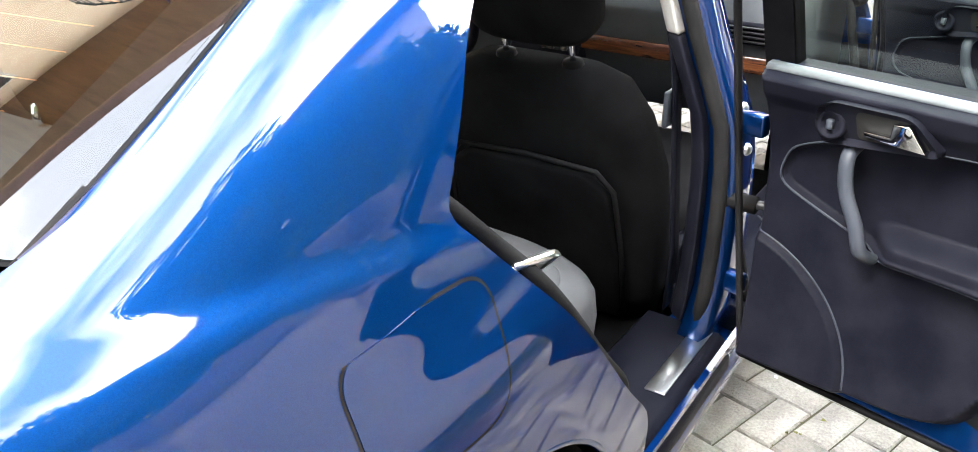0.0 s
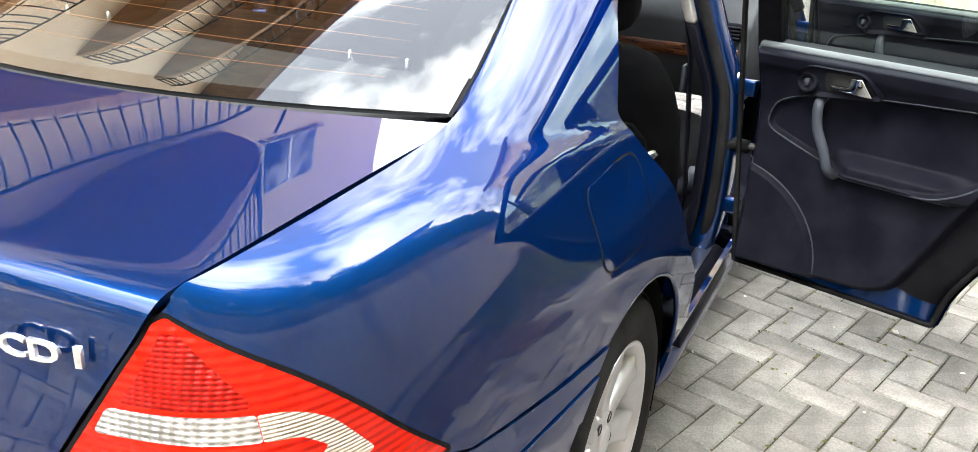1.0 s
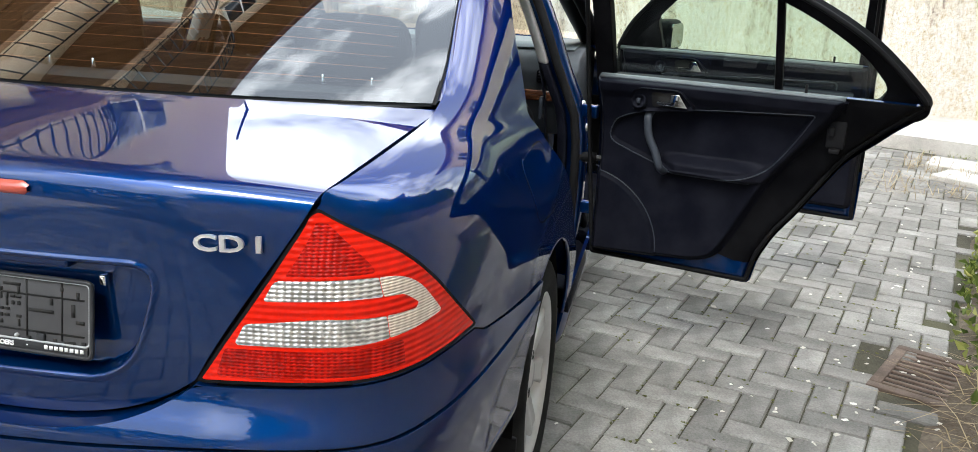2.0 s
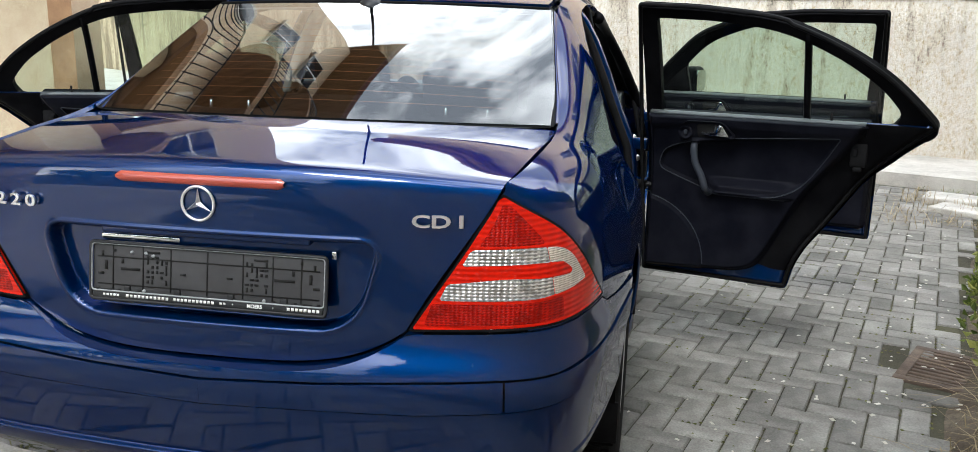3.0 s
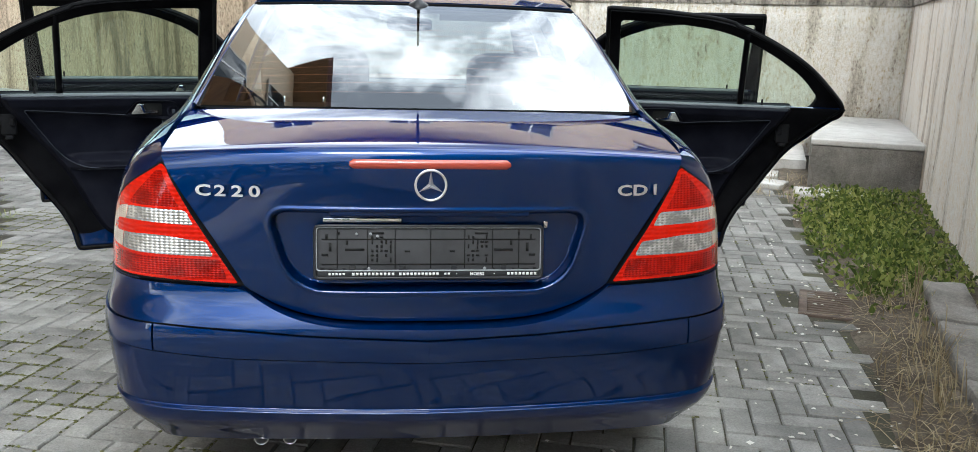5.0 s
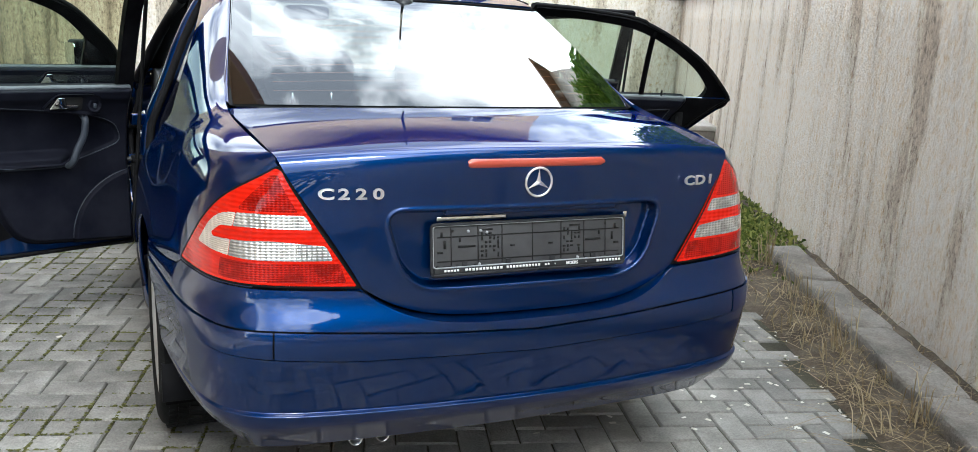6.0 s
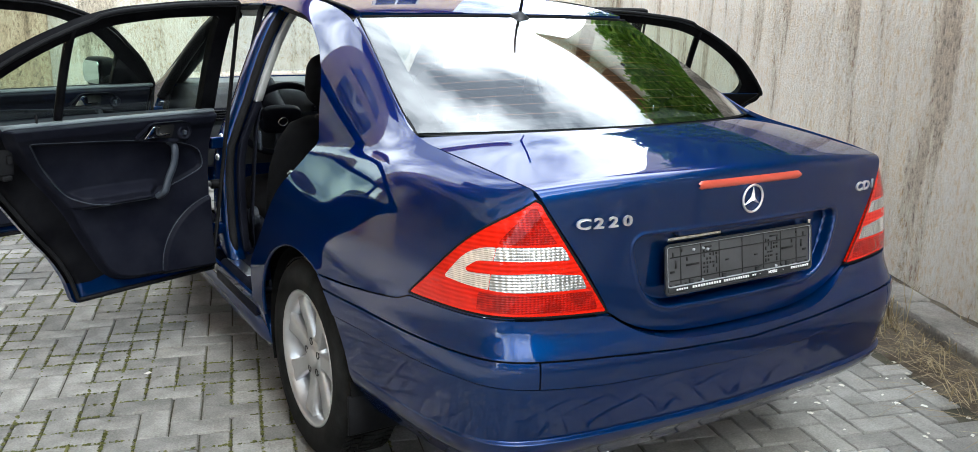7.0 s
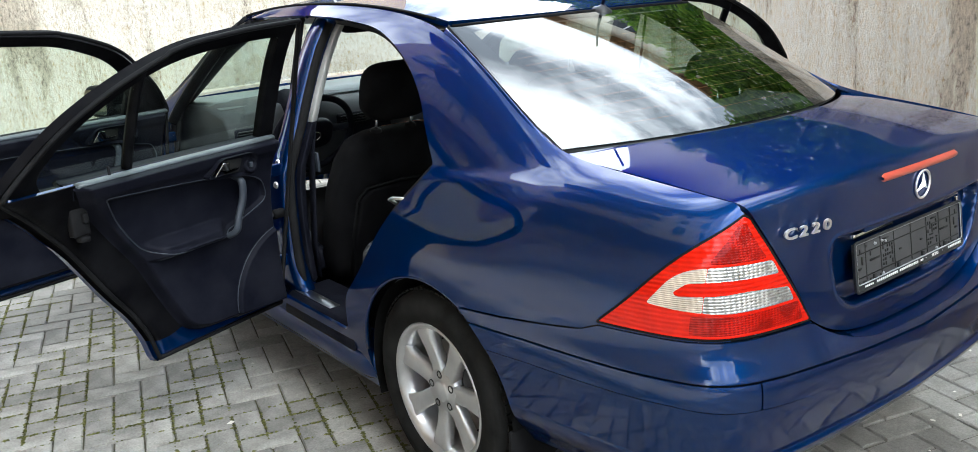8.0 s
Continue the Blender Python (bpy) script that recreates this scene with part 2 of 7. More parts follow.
def bump(m, height, strength=0.3, dist=0.01, old=None):
    b = node(m, "ShaderNodeBump", Strength=strength, Distance=dist)
    link(m, height, b.inputs["Height"])
    if old is not None:
        link(m, old, b.inputs["Normal"])
    return b.outputs["Normal"]


def bsdf(m):
    return m.node_tree.nodes["Principled BSDF"]


def grained(name, colour, rough=0.6, scale=600, strength=0.15, spread=0.15, coat=0.0):
    """A moulded or woven surface with fine grain and slight soiling."""
    m = shader(name, colour, rough, coat=coat, spec=0.03 if max(colour) < 0.006 else 0.045 if max(colour) < 0.02 else 0.25 if max(colour) < 0.06 else 0.45)
    v = coords(m)
    g = noise_at(m, v, scale, 3, 0.6)
    s = noise_at(m, v, 9, 5, 0.6)
    dark = tuple(c * (1 - spread) for c in colour)
    light = tuple(min(1, c * (1 + spread) + 0.004) for c in colour)
    link(m, ramp(m, s, [(0.35, dark), (0.65, light)]), bsdf(m).inputs["Base Color"])
    link(m, bump(m, g, strength, 0.002), bsdf(m).inputs["Normal"])
    r = ramp(m, s, [(0.3, (rough - 0.06,) * 3), (0.7, (min(1, rough + 0.06),) * 3)])
    link(m, r, bsdf(m).inputs["Roughness"])
    return m


# car paint: blue metallic flake under a deep clear coat, with a trace of dust
PAINT = shader("blue_metallic_paint", (0.0005, 0.024, 0.120), 0.42, 0.85, 1.0, spec=0.0)
bsdf(PAINT).inputs["Specular Tint"].default_value = (0.006, 0.07, 0.32, 1)
bsdf(PAINT).inputs["Coat IOR"].default_value = 1.54
_v = coords(PAINT)
_flake = node(PAINT, "ShaderNodeTexVoronoi", Scale=1500.0)
link(PAINT, _v, _flake.inputs["Vector"])
_fl = mixed(PAINT, 0.40, (0.0005, 0.024, 0.120), mixed(PAINT, _flake.outputs["Color"], (0.0003, 0.011, 0.056), (0.0016, 0.042, 0.185)))
_dust = noise_at(PAINT, _v, 5, 8, 0.7)
_dz = ramp(PAINT, _dust, [(0.50, (0, 0, 0)), (0.90, (0.008, 0.008, 0.008))])
link(PAINT, mixed(PAINT, _dz, _fl, (0.10, 0.11, 0.13)), bsdf(PAINT).inputs["Base Color"])
link(PAINT, ramp(PAINT, _dust, [(0.5, (0.0,) * 3), (0.9, (0.010,) * 3)]), bsdf(PAINT).inputs["Coat Roughness"])
link(PAINT, bump(PAINT, noise_at(PAINT, _v, 120, 2, 0.5), 0.003, 0.002), bsdf(PAINT).inputs["Coat Normal"])
SHELL_PAINT = PAINT_SILL = PAINT


def pane(name, tint, gloss=1.0, film=0.07):
    """Thin glass: tinted, with a clear mirror film at grazing angles."""
    m = bpy.data.materials.new(name)
    m.use_nodes = True
    nt = m.node_tree
    nt.nodes.remove(nt.nodes["Principled BSDF"])
    out = nt.nodes["Material Output"]
    see = nt.nodes.new("ShaderNodeBsdfTransparent")
    see.inputs[0].default_value = (*tint, 1)
    shine = nt.nodes.new("ShaderNodeBsdfGlossy")
    shine.inputs["Roughness"].default_value = 0.004
    shine.inputs["Color"].default_value = (gloss, gloss, gloss, 1)
    edge = nt.nodes.new("ShaderNodeLayerWeight")
    edge.inputs["Blend"].default_value = 0.5
    curve = nt.nodes.new("ShaderNodeMath")
    curve.operation = "POWER"
    curve.inputs[1].default_value = 3.2
    fr = nt.nodes.new("ShaderNodeMath")
    fr.operation = "MULTIPLY_ADD"
    fr.inputs[1].default_value, fr.inputs[2].default_value = 0.88, film
    nt.links.new(edge.outputs["Facing"], curve.inputs[0])
    nt.links.new(curve.outputs[0], fr.inputs[0])
    mix = nt.nodes.new("ShaderNodeMixShader")
    nt.links.new(fr.outputs[0], mix.inputs[0])
    nt.links.new(see.outputs[0], mix.inputs[1])
    nt.links.new(shine.outputs[0], mix.inputs[2])
    nt.links.new(mix.outputs[0], out.inputs[0])
    return m


GLASS = pane("rear_glass", (0.50, 0.56, 0.56), film=0.12)
GLASS_CLEAR = pane("clear_glass", (0.80, 0.86, 0.84))
GLASS_DOOR = pane("green_glass", (0.74, 0.84, 0.76))
RUBBER = grained("black_rubber", (0.008, 0.008, 0.009), 0.55, 500, 0.1)
SEAL_GREY = grained("grey_woven_seal", (0.012, 0.012, 0.013), 0.7, 900, 0.3)
COPPER = shader("copper_wire", (0.55, 0.22, 0.08), 0.4, 0.6)
# lamp lenses: coloured plastic with a prism grid behind a smooth face


def lens(name, colour, rib, coat=1.0, through=0.35, deep_tone=0.62, metal=0.0):
    m = shader(name, colour, 0.20, 0.0, coat * 0.75, spec=0.06)
    b = bsdf(m)
    v = coords(m)
    w1 = node(m, "ShaderNodeTexWave", Scale=rib)
    w1.wave_type, w1.bands_direction = "BANDS", "Z"
    link(m, v, w1.inputs["Vector"])
    w2 = node(m, "ShaderNodeTexWave", Scale=rib * 0.6)
    w2.wave_type, w2.bands_direction = "BANDS", "X"
    link(m, v, w2.inputs["Vector"])
    h = mixed(m, 0.5, w1.outputs["Fac"], w2.outputs["Fac"])
    cells = noise_at(m, v, 17, 2, 0.45, 1.2)
    tone = mixed(m, ramp(m, cells, [(0.40, (0, 0, 0)), (0.58, (1, 1, 1))]), tuple(c * deep_tone * 0.7 for c in colour), colour)
    link(m, mixed(m, ramp(m, h, [(0.24, (0, 0, 0)), (0.48, (1, 1, 1))]), tuple(c * deep_tone * 0.72 for c in colour), tone), b.inputs["Base Color"])
    link(m, bump(m, h, 0.6, 0.004), b.inputs["Normal"])
    b.inputs["Coat IOR"].default_value = 1.35
    b.inputs["Metallic"].default_value = metal
    b.inputs["Transmission Weight"].default_value = through
    return m


LENS_RED = lens("red_lens", (0.62, 0.010, 0.002), 30, through=0.0, deep_tone=1.25)
LENS_PRISM = lens("red_prism_lens", (0.44, 0.006, 0.002), 58, through=0.0, deep_tone=0.75)
LENS_CORNER = lens("pale_corner_lens", (0.62, 0.53, 0.44), 70, through=0.0, deep_tone=1.1)
BELT_GREY = grained("grey_belt_rail", (0.085, 0.098, 0.108), 0.42, 420, 0.15)
DASH_GREY = grained("pale_dash_top", (0.16, 0.185, 0.195), 0.5, 500, 0.2)
LENS_CLEAR = lens("clear_lens", (0.80, 0.78, 0.75), 46, through=0.0, deep_tone=0.70, metal=0.65)
LAMP_BACK = shader("lamp_reflector", (0.75, 0.75, 0.75), 0.12, 1.0)
BRAKE_RED = shader("pale_red_lens", (0.42, 0.060, 0.035), 0.3, coat=0.8)
BADGE = shader("bright_badge_metal", (0.90, 0.90, 0.91), 0.42, 1.0)
CHROME = shader("chrome", (0.82, 0.83, 0.85), 0.06, 1.0)
PLASTIC = grained("black_plastic", (0.020, 0.021, 0.023), 0.50, 400, 0.1)
PLASTIC_GLOSS = grained("satin_black_plastic", (0.022, 0.023, 0.026), 0.32, 300, 0.06)
PLATE_GREY = grained("dark_grey_plastic", (0.050, 0.050, 0.053), 0.55, 400, 0.1)
PLATE_EDGE = shader("pale_plastic", (0.33, 0.345, 0.36), 0.4)
SLOT = shader("slot_black", (0.003, 0.003, 0.003), 0.8)
WHITE_PRINT = shader("white_print", (0.80, 0.80, 0.80), 0.5)
STEEL = shader("bright_steel", (0.60, 0.60, 0.61), 0.28, 1.0)
DARK_METAL = grained("dark_metal", (0.030, 0.030, 0.032), 0.45, 200, 0.1)
UNDERBODY = grained("underbody_black", (0.005, 0.005, 0.005), 0.85, 120, 0.3)
FRAME_BLACK = grained("satin_black_frame", (0.003, 0.003, 0.004), 0.38, 400, 0.08)
TRIM = grained("black_door_trim", (0.0058, 0.0064, 0.0115), 0.50, 420, 0.20)
TRIM_GREY = grained("grey_soft_trim", (0.030, 0.036, 0.048), 0.45, 420, 0.15)
MIRROR = shader("mirror_glass", (0.42, 0.45, 0.42), 0.01, 1.0)
TYRE = grained("tyre_rubber", (0.014, 0.014, 0.014), 0.75, 150, 0.3, 0.4)
ALLOY = grained("silver_alloy", (0.52, 0.52, 0.53), 0.34, 700, 0.03, 0.10, 0.6)
bsdf(ALLOY).inputs["Metallic"].default_value = 0.75
DISC = shader("brake_disc_steel", (0.30, 0.28, 0.27), 0.4, 1.0)
PALE_TRIM = grained("pale_grey_trim", (0.42, 0.42, 0.41), 0.6, 400, 0.1)
SEAT_CLOTH = grained("charcoal_cloth", (0.0055, 0.0055, 0.0065), 0.85, 900, 0.4)
SEAT_SHELL = grained("seat_shell_black", (0.0045, 0.0045, 0.0055), 0.6, 500, 0.2)
SEAT_GREY = grained("grey_cloth", (0.055, 0.058, 0.065), 0.85, 900, 0.4)
SHELF_GREY = grained("shelf_felt", (0.055, 0.058, 0.062), 0.9, 700, 0.08)
CARPET = grained("black_carpet", (0.0045, 0.0045, 0.005), 0.95, 900, 0.6)
LINER = grained("pale_headliner", (0.50, 0.49, 0.46), 0.9, 900, 0.2)
LINER_DARK = grained("dark_lining", (0.012, 0.012, 0.013), 0.8, 600, 0.2)
DASH = grained("dashboard_vinyl", (0.045, 0.050, 0.056), 0.55, 500, 0.2)
WOOD = shader("lacquered_wood", (0.10, 0.030, 0.012), 0.25, coat=1.0)
link(WOOD, ramp(WOOD, noise_at(WOOD, coords(WOOD, (6, 60, 60)), 1.5, 6, 0.6, 1.0), [(0.35, (0.035, 0.010, 0.005)), (0.6, (0.16, 0.055, 0.020)), (0.75, (0.22, 0.085, 0.03))]), bsdf(WOOD).inputs["Base Color"])


def mottled(name, tones, scale=3.0, rough=0.85, grain=180, relief=0.4, dist=0.006, per_piece=0.0, stretch=(1, 1, 1)):
    """Stone, concrete or plaster: large patches, fine speckle, relief. per_piece: tone change from piece to piece."""
    m = shader(name, tones[1], rough, spec=0.35)
    v = coords(m, stretch)
    big, fine, mid = noise_at(m, v, scale, 8, 0.62), noise_at(m, v, grain, 4, 0.7), noise_at(m, v, scale * 7, 6, 0.65)
    col = ramp(m, big, [(0.30, tones[0]), (0.52, tones[1]), (0.74, tones[2])])
    col = mixed(m, 0.45, col, ramp(m, fine, [(0.25, (0.25,) * 3), (0.75, (0.95,) * 3)]), "OVERLAY")
    col = mixed(m, 0.30, col, ramp(m, mid, [(0.3, (0.3,) * 3), (0.7, (0.75,) * 3)]), "OVERLAY")
    if per_piece:
        info = node(m, "ShaderNodeObjectInfo")
        geo = node(m, "ShaderNodeNewGeometry")
        add = node(m, "ShaderNodeMath")
        add.operation = "ADD"
        link(m, info.outputs["Random"], add.inputs[0])
        link(m, geo.outputs["Random Per Island"], add.inputs[1])
        fr = node(m, "ShaderNodeMath")
        fr.operation = "FRACT"
        link(m, add.outputs[0], fr.inputs[0])
        t = ramp(m, fr.outputs[0], [(0.0, (0.5 - per_piece,) * 3), (1.0, (0.5 + per_piece,) * 3)])
        col = mixed(m, 0.9, col, t, "OVERLAY")
    link(m, col, bsdf(m).inputs["Base Color"])
    n = bump(m, fine, relief, dist * 0.5)
    link(m, bump(m, mid, relief, dist, n), bsdf(m).inputs["Normal"])
    return m


PAVER = mottled("grey_paver", ((0.125, 0.120, 0.111), (0.212, 0.204, 0.189), (0.320, 0.308, 0.283)), 2.2, 0.9, 130, 1.0, 0.010, 0.14)
JOINT = mottled("joint_soil", ((0.030, 0.027, 0.020), (0.060, 0.056, 0.038), (0.100, 0.100, 0.050)), 1.6, 1.0, 120, 0.8, 0.01)
SOIL = mottled("dry_soil", ((0.055, 0.042, 0.030), (0.12, 0.097, 0.072), (0.24, 0.20, 0.155)), 3.0, 1.0, 90, 0.9, 0.02)
KERB = mottled("worn_concrete_kerb", ((0.28, 0.262, 0.235), (0.45, 0.425, 0.385), (0.58, 0.555, 0.51)), 3.2, 0.9, 90, 0.8, 0.012, 0.08)
SLAB = mottled("pale_concrete", ((0.34, 0.325, 0.30), (0.47, 0.45, 0.42), (0.56, 0.545, 0.51)), 1.5, 0.9, 140, 0.5, 0.006)
BLOCK = mottled("weathered_block", ((0.10, 0.092, 0.080), (0.23, 0.21, 0.185), (0.36, 0.34, 0.31)), 2.4, 0.95, 90, 0.9, 0.02)
PAVE_TILE = mottled("beige_paving_tile", ((0.33, 0.298, 0.25), (0.44, 0.402, 0.342), (0.52, 0.485, 0.425)), 1.2, 0.85, 160, 0.35, 0.004, 0.05)
COLUMN = mottled("cream_render", ((0.54, 0.41, 0.265), (0.65, 0.505, 0.345), (0.72, 0.58, 0.415)), 1.2, 0.9, 130, 0.35, 0.005)
COLUMN_TAN = mottled("tan_render", ((0.44, 0.26, 0.14), (0.53, 0.32, 0.18), (0.58, 0.37, 0.22)), 1.2, 0.9, 130, 0.35, 0.005)


def stucco(name, light, mid, dark, streak=0.85):
    """Coarse rough-cast wall with rain streaks that run down from the top, its pits shaded in the colour."""
    m = shader(name, mid, 0.95, spec=0.2)
    v = coords(m)
    run, dash = coords(m, (1.0, 1.0, 0.13)), coords(m, (1.0, 1.0, 0.55))
    streaks = noise_at(m, run, 4.2, 5, 0.55, 0.6)
    fine_run = noise_at(m, run, 14.0, 5, 0.6, 0.5)
    patch = noise_at(m, v, 1.1, 6, 0.6)
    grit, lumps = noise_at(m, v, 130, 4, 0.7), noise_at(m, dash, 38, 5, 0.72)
    col = ramp(m, streaks, [(0.38, dark), (0.48, mid), (0.58, light)])
    col = mixed(m, 0.25, col, ramp(m, fine_run, [(0.34, (0.28,) * 3), (0.50, (0.55,) * 3), (0.66, (0.74,) * 3)]), "OVERLAY")
    col = mixed(m, 0.35, col, ramp(m, patch, [(0.3, (0.36,) * 3), (0.7, (0.68,) * 3)]), "OVERLAY")
    # lows of the bump noise are darkened in colour, as shade in the pits
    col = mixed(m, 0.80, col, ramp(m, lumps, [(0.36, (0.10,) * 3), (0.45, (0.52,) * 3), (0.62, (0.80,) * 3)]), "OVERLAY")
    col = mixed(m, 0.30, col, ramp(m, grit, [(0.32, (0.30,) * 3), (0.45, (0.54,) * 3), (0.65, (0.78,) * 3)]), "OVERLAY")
    link(m, mixed(m, streak, light, col), bsdf(m).inputs["Base Color"])
    n = bump(m, grit, 0.6, 0.008)
    link(m, bump(m, lumps, 1.0, 0.034, n), bsdf(m).inputs["Normal"])
    return m


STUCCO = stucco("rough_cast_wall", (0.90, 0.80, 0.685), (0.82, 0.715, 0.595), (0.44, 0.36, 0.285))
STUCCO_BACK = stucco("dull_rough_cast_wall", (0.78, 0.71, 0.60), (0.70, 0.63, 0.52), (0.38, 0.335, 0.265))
# tan render, its colour also lowered for the shade of the house
STUCCO_TAN_SHADED = stucco("shaded_tan_rough_cast_wall", (0.52, 0.405, 0.285), (0.43, 0.33, 0.23), (0.21, 0.16, 0.11))
STUCCO_DARK = stucco("stained_wall_cap", (0.36, 0.33, 0.285), (0.27, 0.245, 0.21), (0.13, 0.115, 0.095), 1.0)
FACADE = mottled("sand_facade", ((0.58, 0.43, 0.30), (0.66, 0.50, 0.36), (0.70, 0.55, 0.41)), 0.6, 0.9, 60, 0.2, 0.004)
FACADE_GREY = mottled("pale_facade", ((0.46, 0.44, 0.38), (0.56, 0.53, 0.46), (0.62, 0.59, 0.53)), 0.6, 0.9, 60, 0.2, 0.004)
SOFFIT = mottled("brown_soffit", ((0.16, 0.085, 0.04), (0.24, 0.135, 0.065), (0.30, 0.175, 0.09)), 1.0, 0.7, 60, 0.2, 0.004, stretch=(1, 8, 1))
ROOF_TILE = mottled("dull_roof_tile", ((0.16, 0.085, 0.085), (0.22, 0.125, 0.12), (0.27, 0.16, 0.15)), 1.5, 0.85, 60, 0.3, 0.006, 0.08)
RAIL = shader("dark_iron", (0.02, 0.02, 0.022), 0.5, 0.6)
WINDOW_DARK = shader("dark_window", (0.02, 0.025, 0.03), 0.05)
IRON = mottled("rusty_iron", ((0.06, 0.045, 0.036), (0.11, 0.08, 0.062), (0.18, 0.135, 0.105)), 6, 0.8, 200, 0.4, 0.003)


def leafy(name, tones, rough=0.5):
    m = shader(name, tones[1], rough, spec=0.3)
    geo = node(m, "ShaderNodeNewGeometry")
    link(m, ramp(m, geo.outputs["Random Per Island"], [(0.0, tones[0]), (0.5, tones[1]), (1.0, tones[2])]), bsdf(m).inputs["Base Color"])
    thin = node(m, "ShaderNodeBsdfTranslucent")
    link(m, bsdf(m).inputs["Base Color"].links[0].from_socket, thin.inputs["Color"])
    both = node(m, "ShaderNodeMixShader", Fac=0.4)
    link(m, bsdf(m).outputs[0], both.inputs[1])
    link(m, thin.outputs[0], both.inputs[2])
    link(m, both.outputs[0], m.node_tree.nodes["Material Output"].inputs[0])
    return m


LEAF = leafy("green_leaves", ((0.06, 0.15, 0.012), (0.13, 0.27, 0.025), (0.26, 0.39, 0.06)))
LEAF_DARK = leafy("dark_leaves", ((0.025, 0.055, 0.010), (0.045, 0.095, 0.016), (0.085, 0.150, 0.03)))
WEED = leafy("weed_leaves", ((0.055, 0.085, 0.018), (0.15, 0.20, 0.040), (0.38, 0.39, 0.12)))
STRAW = leafy("dry_grass", ((0.20, 0.15, 0.085), (0.36, 0.285, 0.17), (0.52, 0.43, 0.28)), 0.8)
MOSS = leafy("joint_moss", ((0.065, 0.068, 0.022), (0.105, 0.108, 0.034), (0.17, 0.168, 0.06)), 0.95)
LITTER = leafy("pale_litter", ((0.45, 0.42, 0.36), (0.62, 0.59, 0.52), (0.75, 0.73, 0.68)), 0.8)
BARK = mottled("bark", ((0.05, 0.035, 0.022), (0.10, 0.07, 0.045), (0.15, 0.11, 0.075)), 8, 0.95, 80, 0.8, 0.01)


# ---------------------------------------------------------------- the yard: ground, walls, kerbs
WALL_TURN = -26.0                                               # the side wall runs away to the right of the car
WALL_AT = (1.911, 0.018)
BACK_TURN = -23.5


def along(s, off=0.0):
    """A point s metres along the side wall's foot, off metres out of it into the yard."""
    a = radians(-WALL_TURN)
    return (WALL_AT[0] + s * math.sin(a) - off * math.cos(a), WALL_AT[1] + s * math.cos(a) + off * math.sin(a))


CORNER = 7.80                                                   # run of the inner corner along the side wall


def along_back(s, off=0.0):
    """A point s metres along the back wall from the corner, off metres out of it."""
    a = radians(-BACK_TURN)
    x, y = along(CORNER, 0)
    return (x - s * math.cos(a) - off * math.sin(a), y + s * math.sin(a) - off * math.cos(a))


raw("ground", [(-160, -160, -0.009), (160, -160, -0.009), (160, 160, -0.009), (-160, 160, -0.009)], [(0, 1, 2, 3)], JOINT)
tagged(bpy.data.objects["ground"], "dark sandy bed between and beyond the pavers", "ground", kind="structure")


def wall_strip(name, p0, p1, z0, z1, thick, mat, label):
    """A wall on the far side of the line p0 to p1 (yard on the left hand of it)."""
    d = Vector((p1[0] - p0[0], p1[1] - p0[1], 0))
    length = d.length
    d.normalize()
    n = Vector((d.y, -d.x, 0))
    bm = bmesh.new()
    nx, nz = max(2, int(length / 0.25)), 7
    rng = random.Random(name)
    grid = [[bm.verts.new(Vector((p0[0], p0[1], z0 + (z1 - z0) * k / nz)) + d * (length * i / nx) + n * (0.010 * noise.noise((i * 0.35, k * 0.6, z0)))) for k in range(nz + 1)] for i in range(nx + 1)]
    far = [[bm.verts.new(Vector((p0[0], p0[1], z)) + d * (length * i / nx) + n * thick) for z in (z0, z1)] for i in range(nx + 1)]
    for i in range(nx):
        for k in range(nz):
            bm.faces.new((grid[i][k], grid[i + 1][k], grid[i + 1][k + 1], grid[i][k + 1]))
        bm.faces.new((grid[i][nz], grid[i + 1][nz], far[i + 1][1], far[i][1]))
        bm.faces.new((far[i][1], far[i + 1][1], far[i + 1][0], far[i][0]))
    bm.faces.new([grid[0][k] for k in range(nz + 1)] + [far[0][1], far[0][0]])
    bm.faces.new([grid[nx][k] for k in range(nz + 1)][::-1] + [far[nx][0], far[nx][1]])
    bmesh.ops.recalc_face_normals(bm, faces=bm.faces)
    ob = part(name, bm, mat)
    return tagged(ob, label, "wall", kind="structure")


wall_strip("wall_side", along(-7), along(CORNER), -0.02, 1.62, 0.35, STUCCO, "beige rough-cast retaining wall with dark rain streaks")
wall_strip("wall_side_cap", along(-7, 0.012), along(CORNER, 0.012), 1.62, 1.95, 0.36, STUCCO_DARK, "dark stained concrete cap on the retaining wall")
BEND = along_back(6.5)
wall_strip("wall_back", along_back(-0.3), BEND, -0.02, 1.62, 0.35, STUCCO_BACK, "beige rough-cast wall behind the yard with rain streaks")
wall_strip("wall_back_cap", along_back(-0.3, 0.012), (BEND[0], BEND[1] - 0.012), 1.62, 2.15, 0.36, STUCCO_DARK, "dark stained concrete cap on the back wall")
wall_strip("wall_far", BEND, (-13.5, 18.3), -0.02, 2.05, 0.35, STUCCO_TAN_SHADED, "tan rough-cast wall along the lane, darkened for shade, with rain streaks")
wall_strip("wall_far_cap", (BEND[0], BEND[1] - 0.012), (-13.5, 18.29), 2.05, 2.45, 0.36, STUCCO_DARK, "dark stained concrete cap on the far wall")


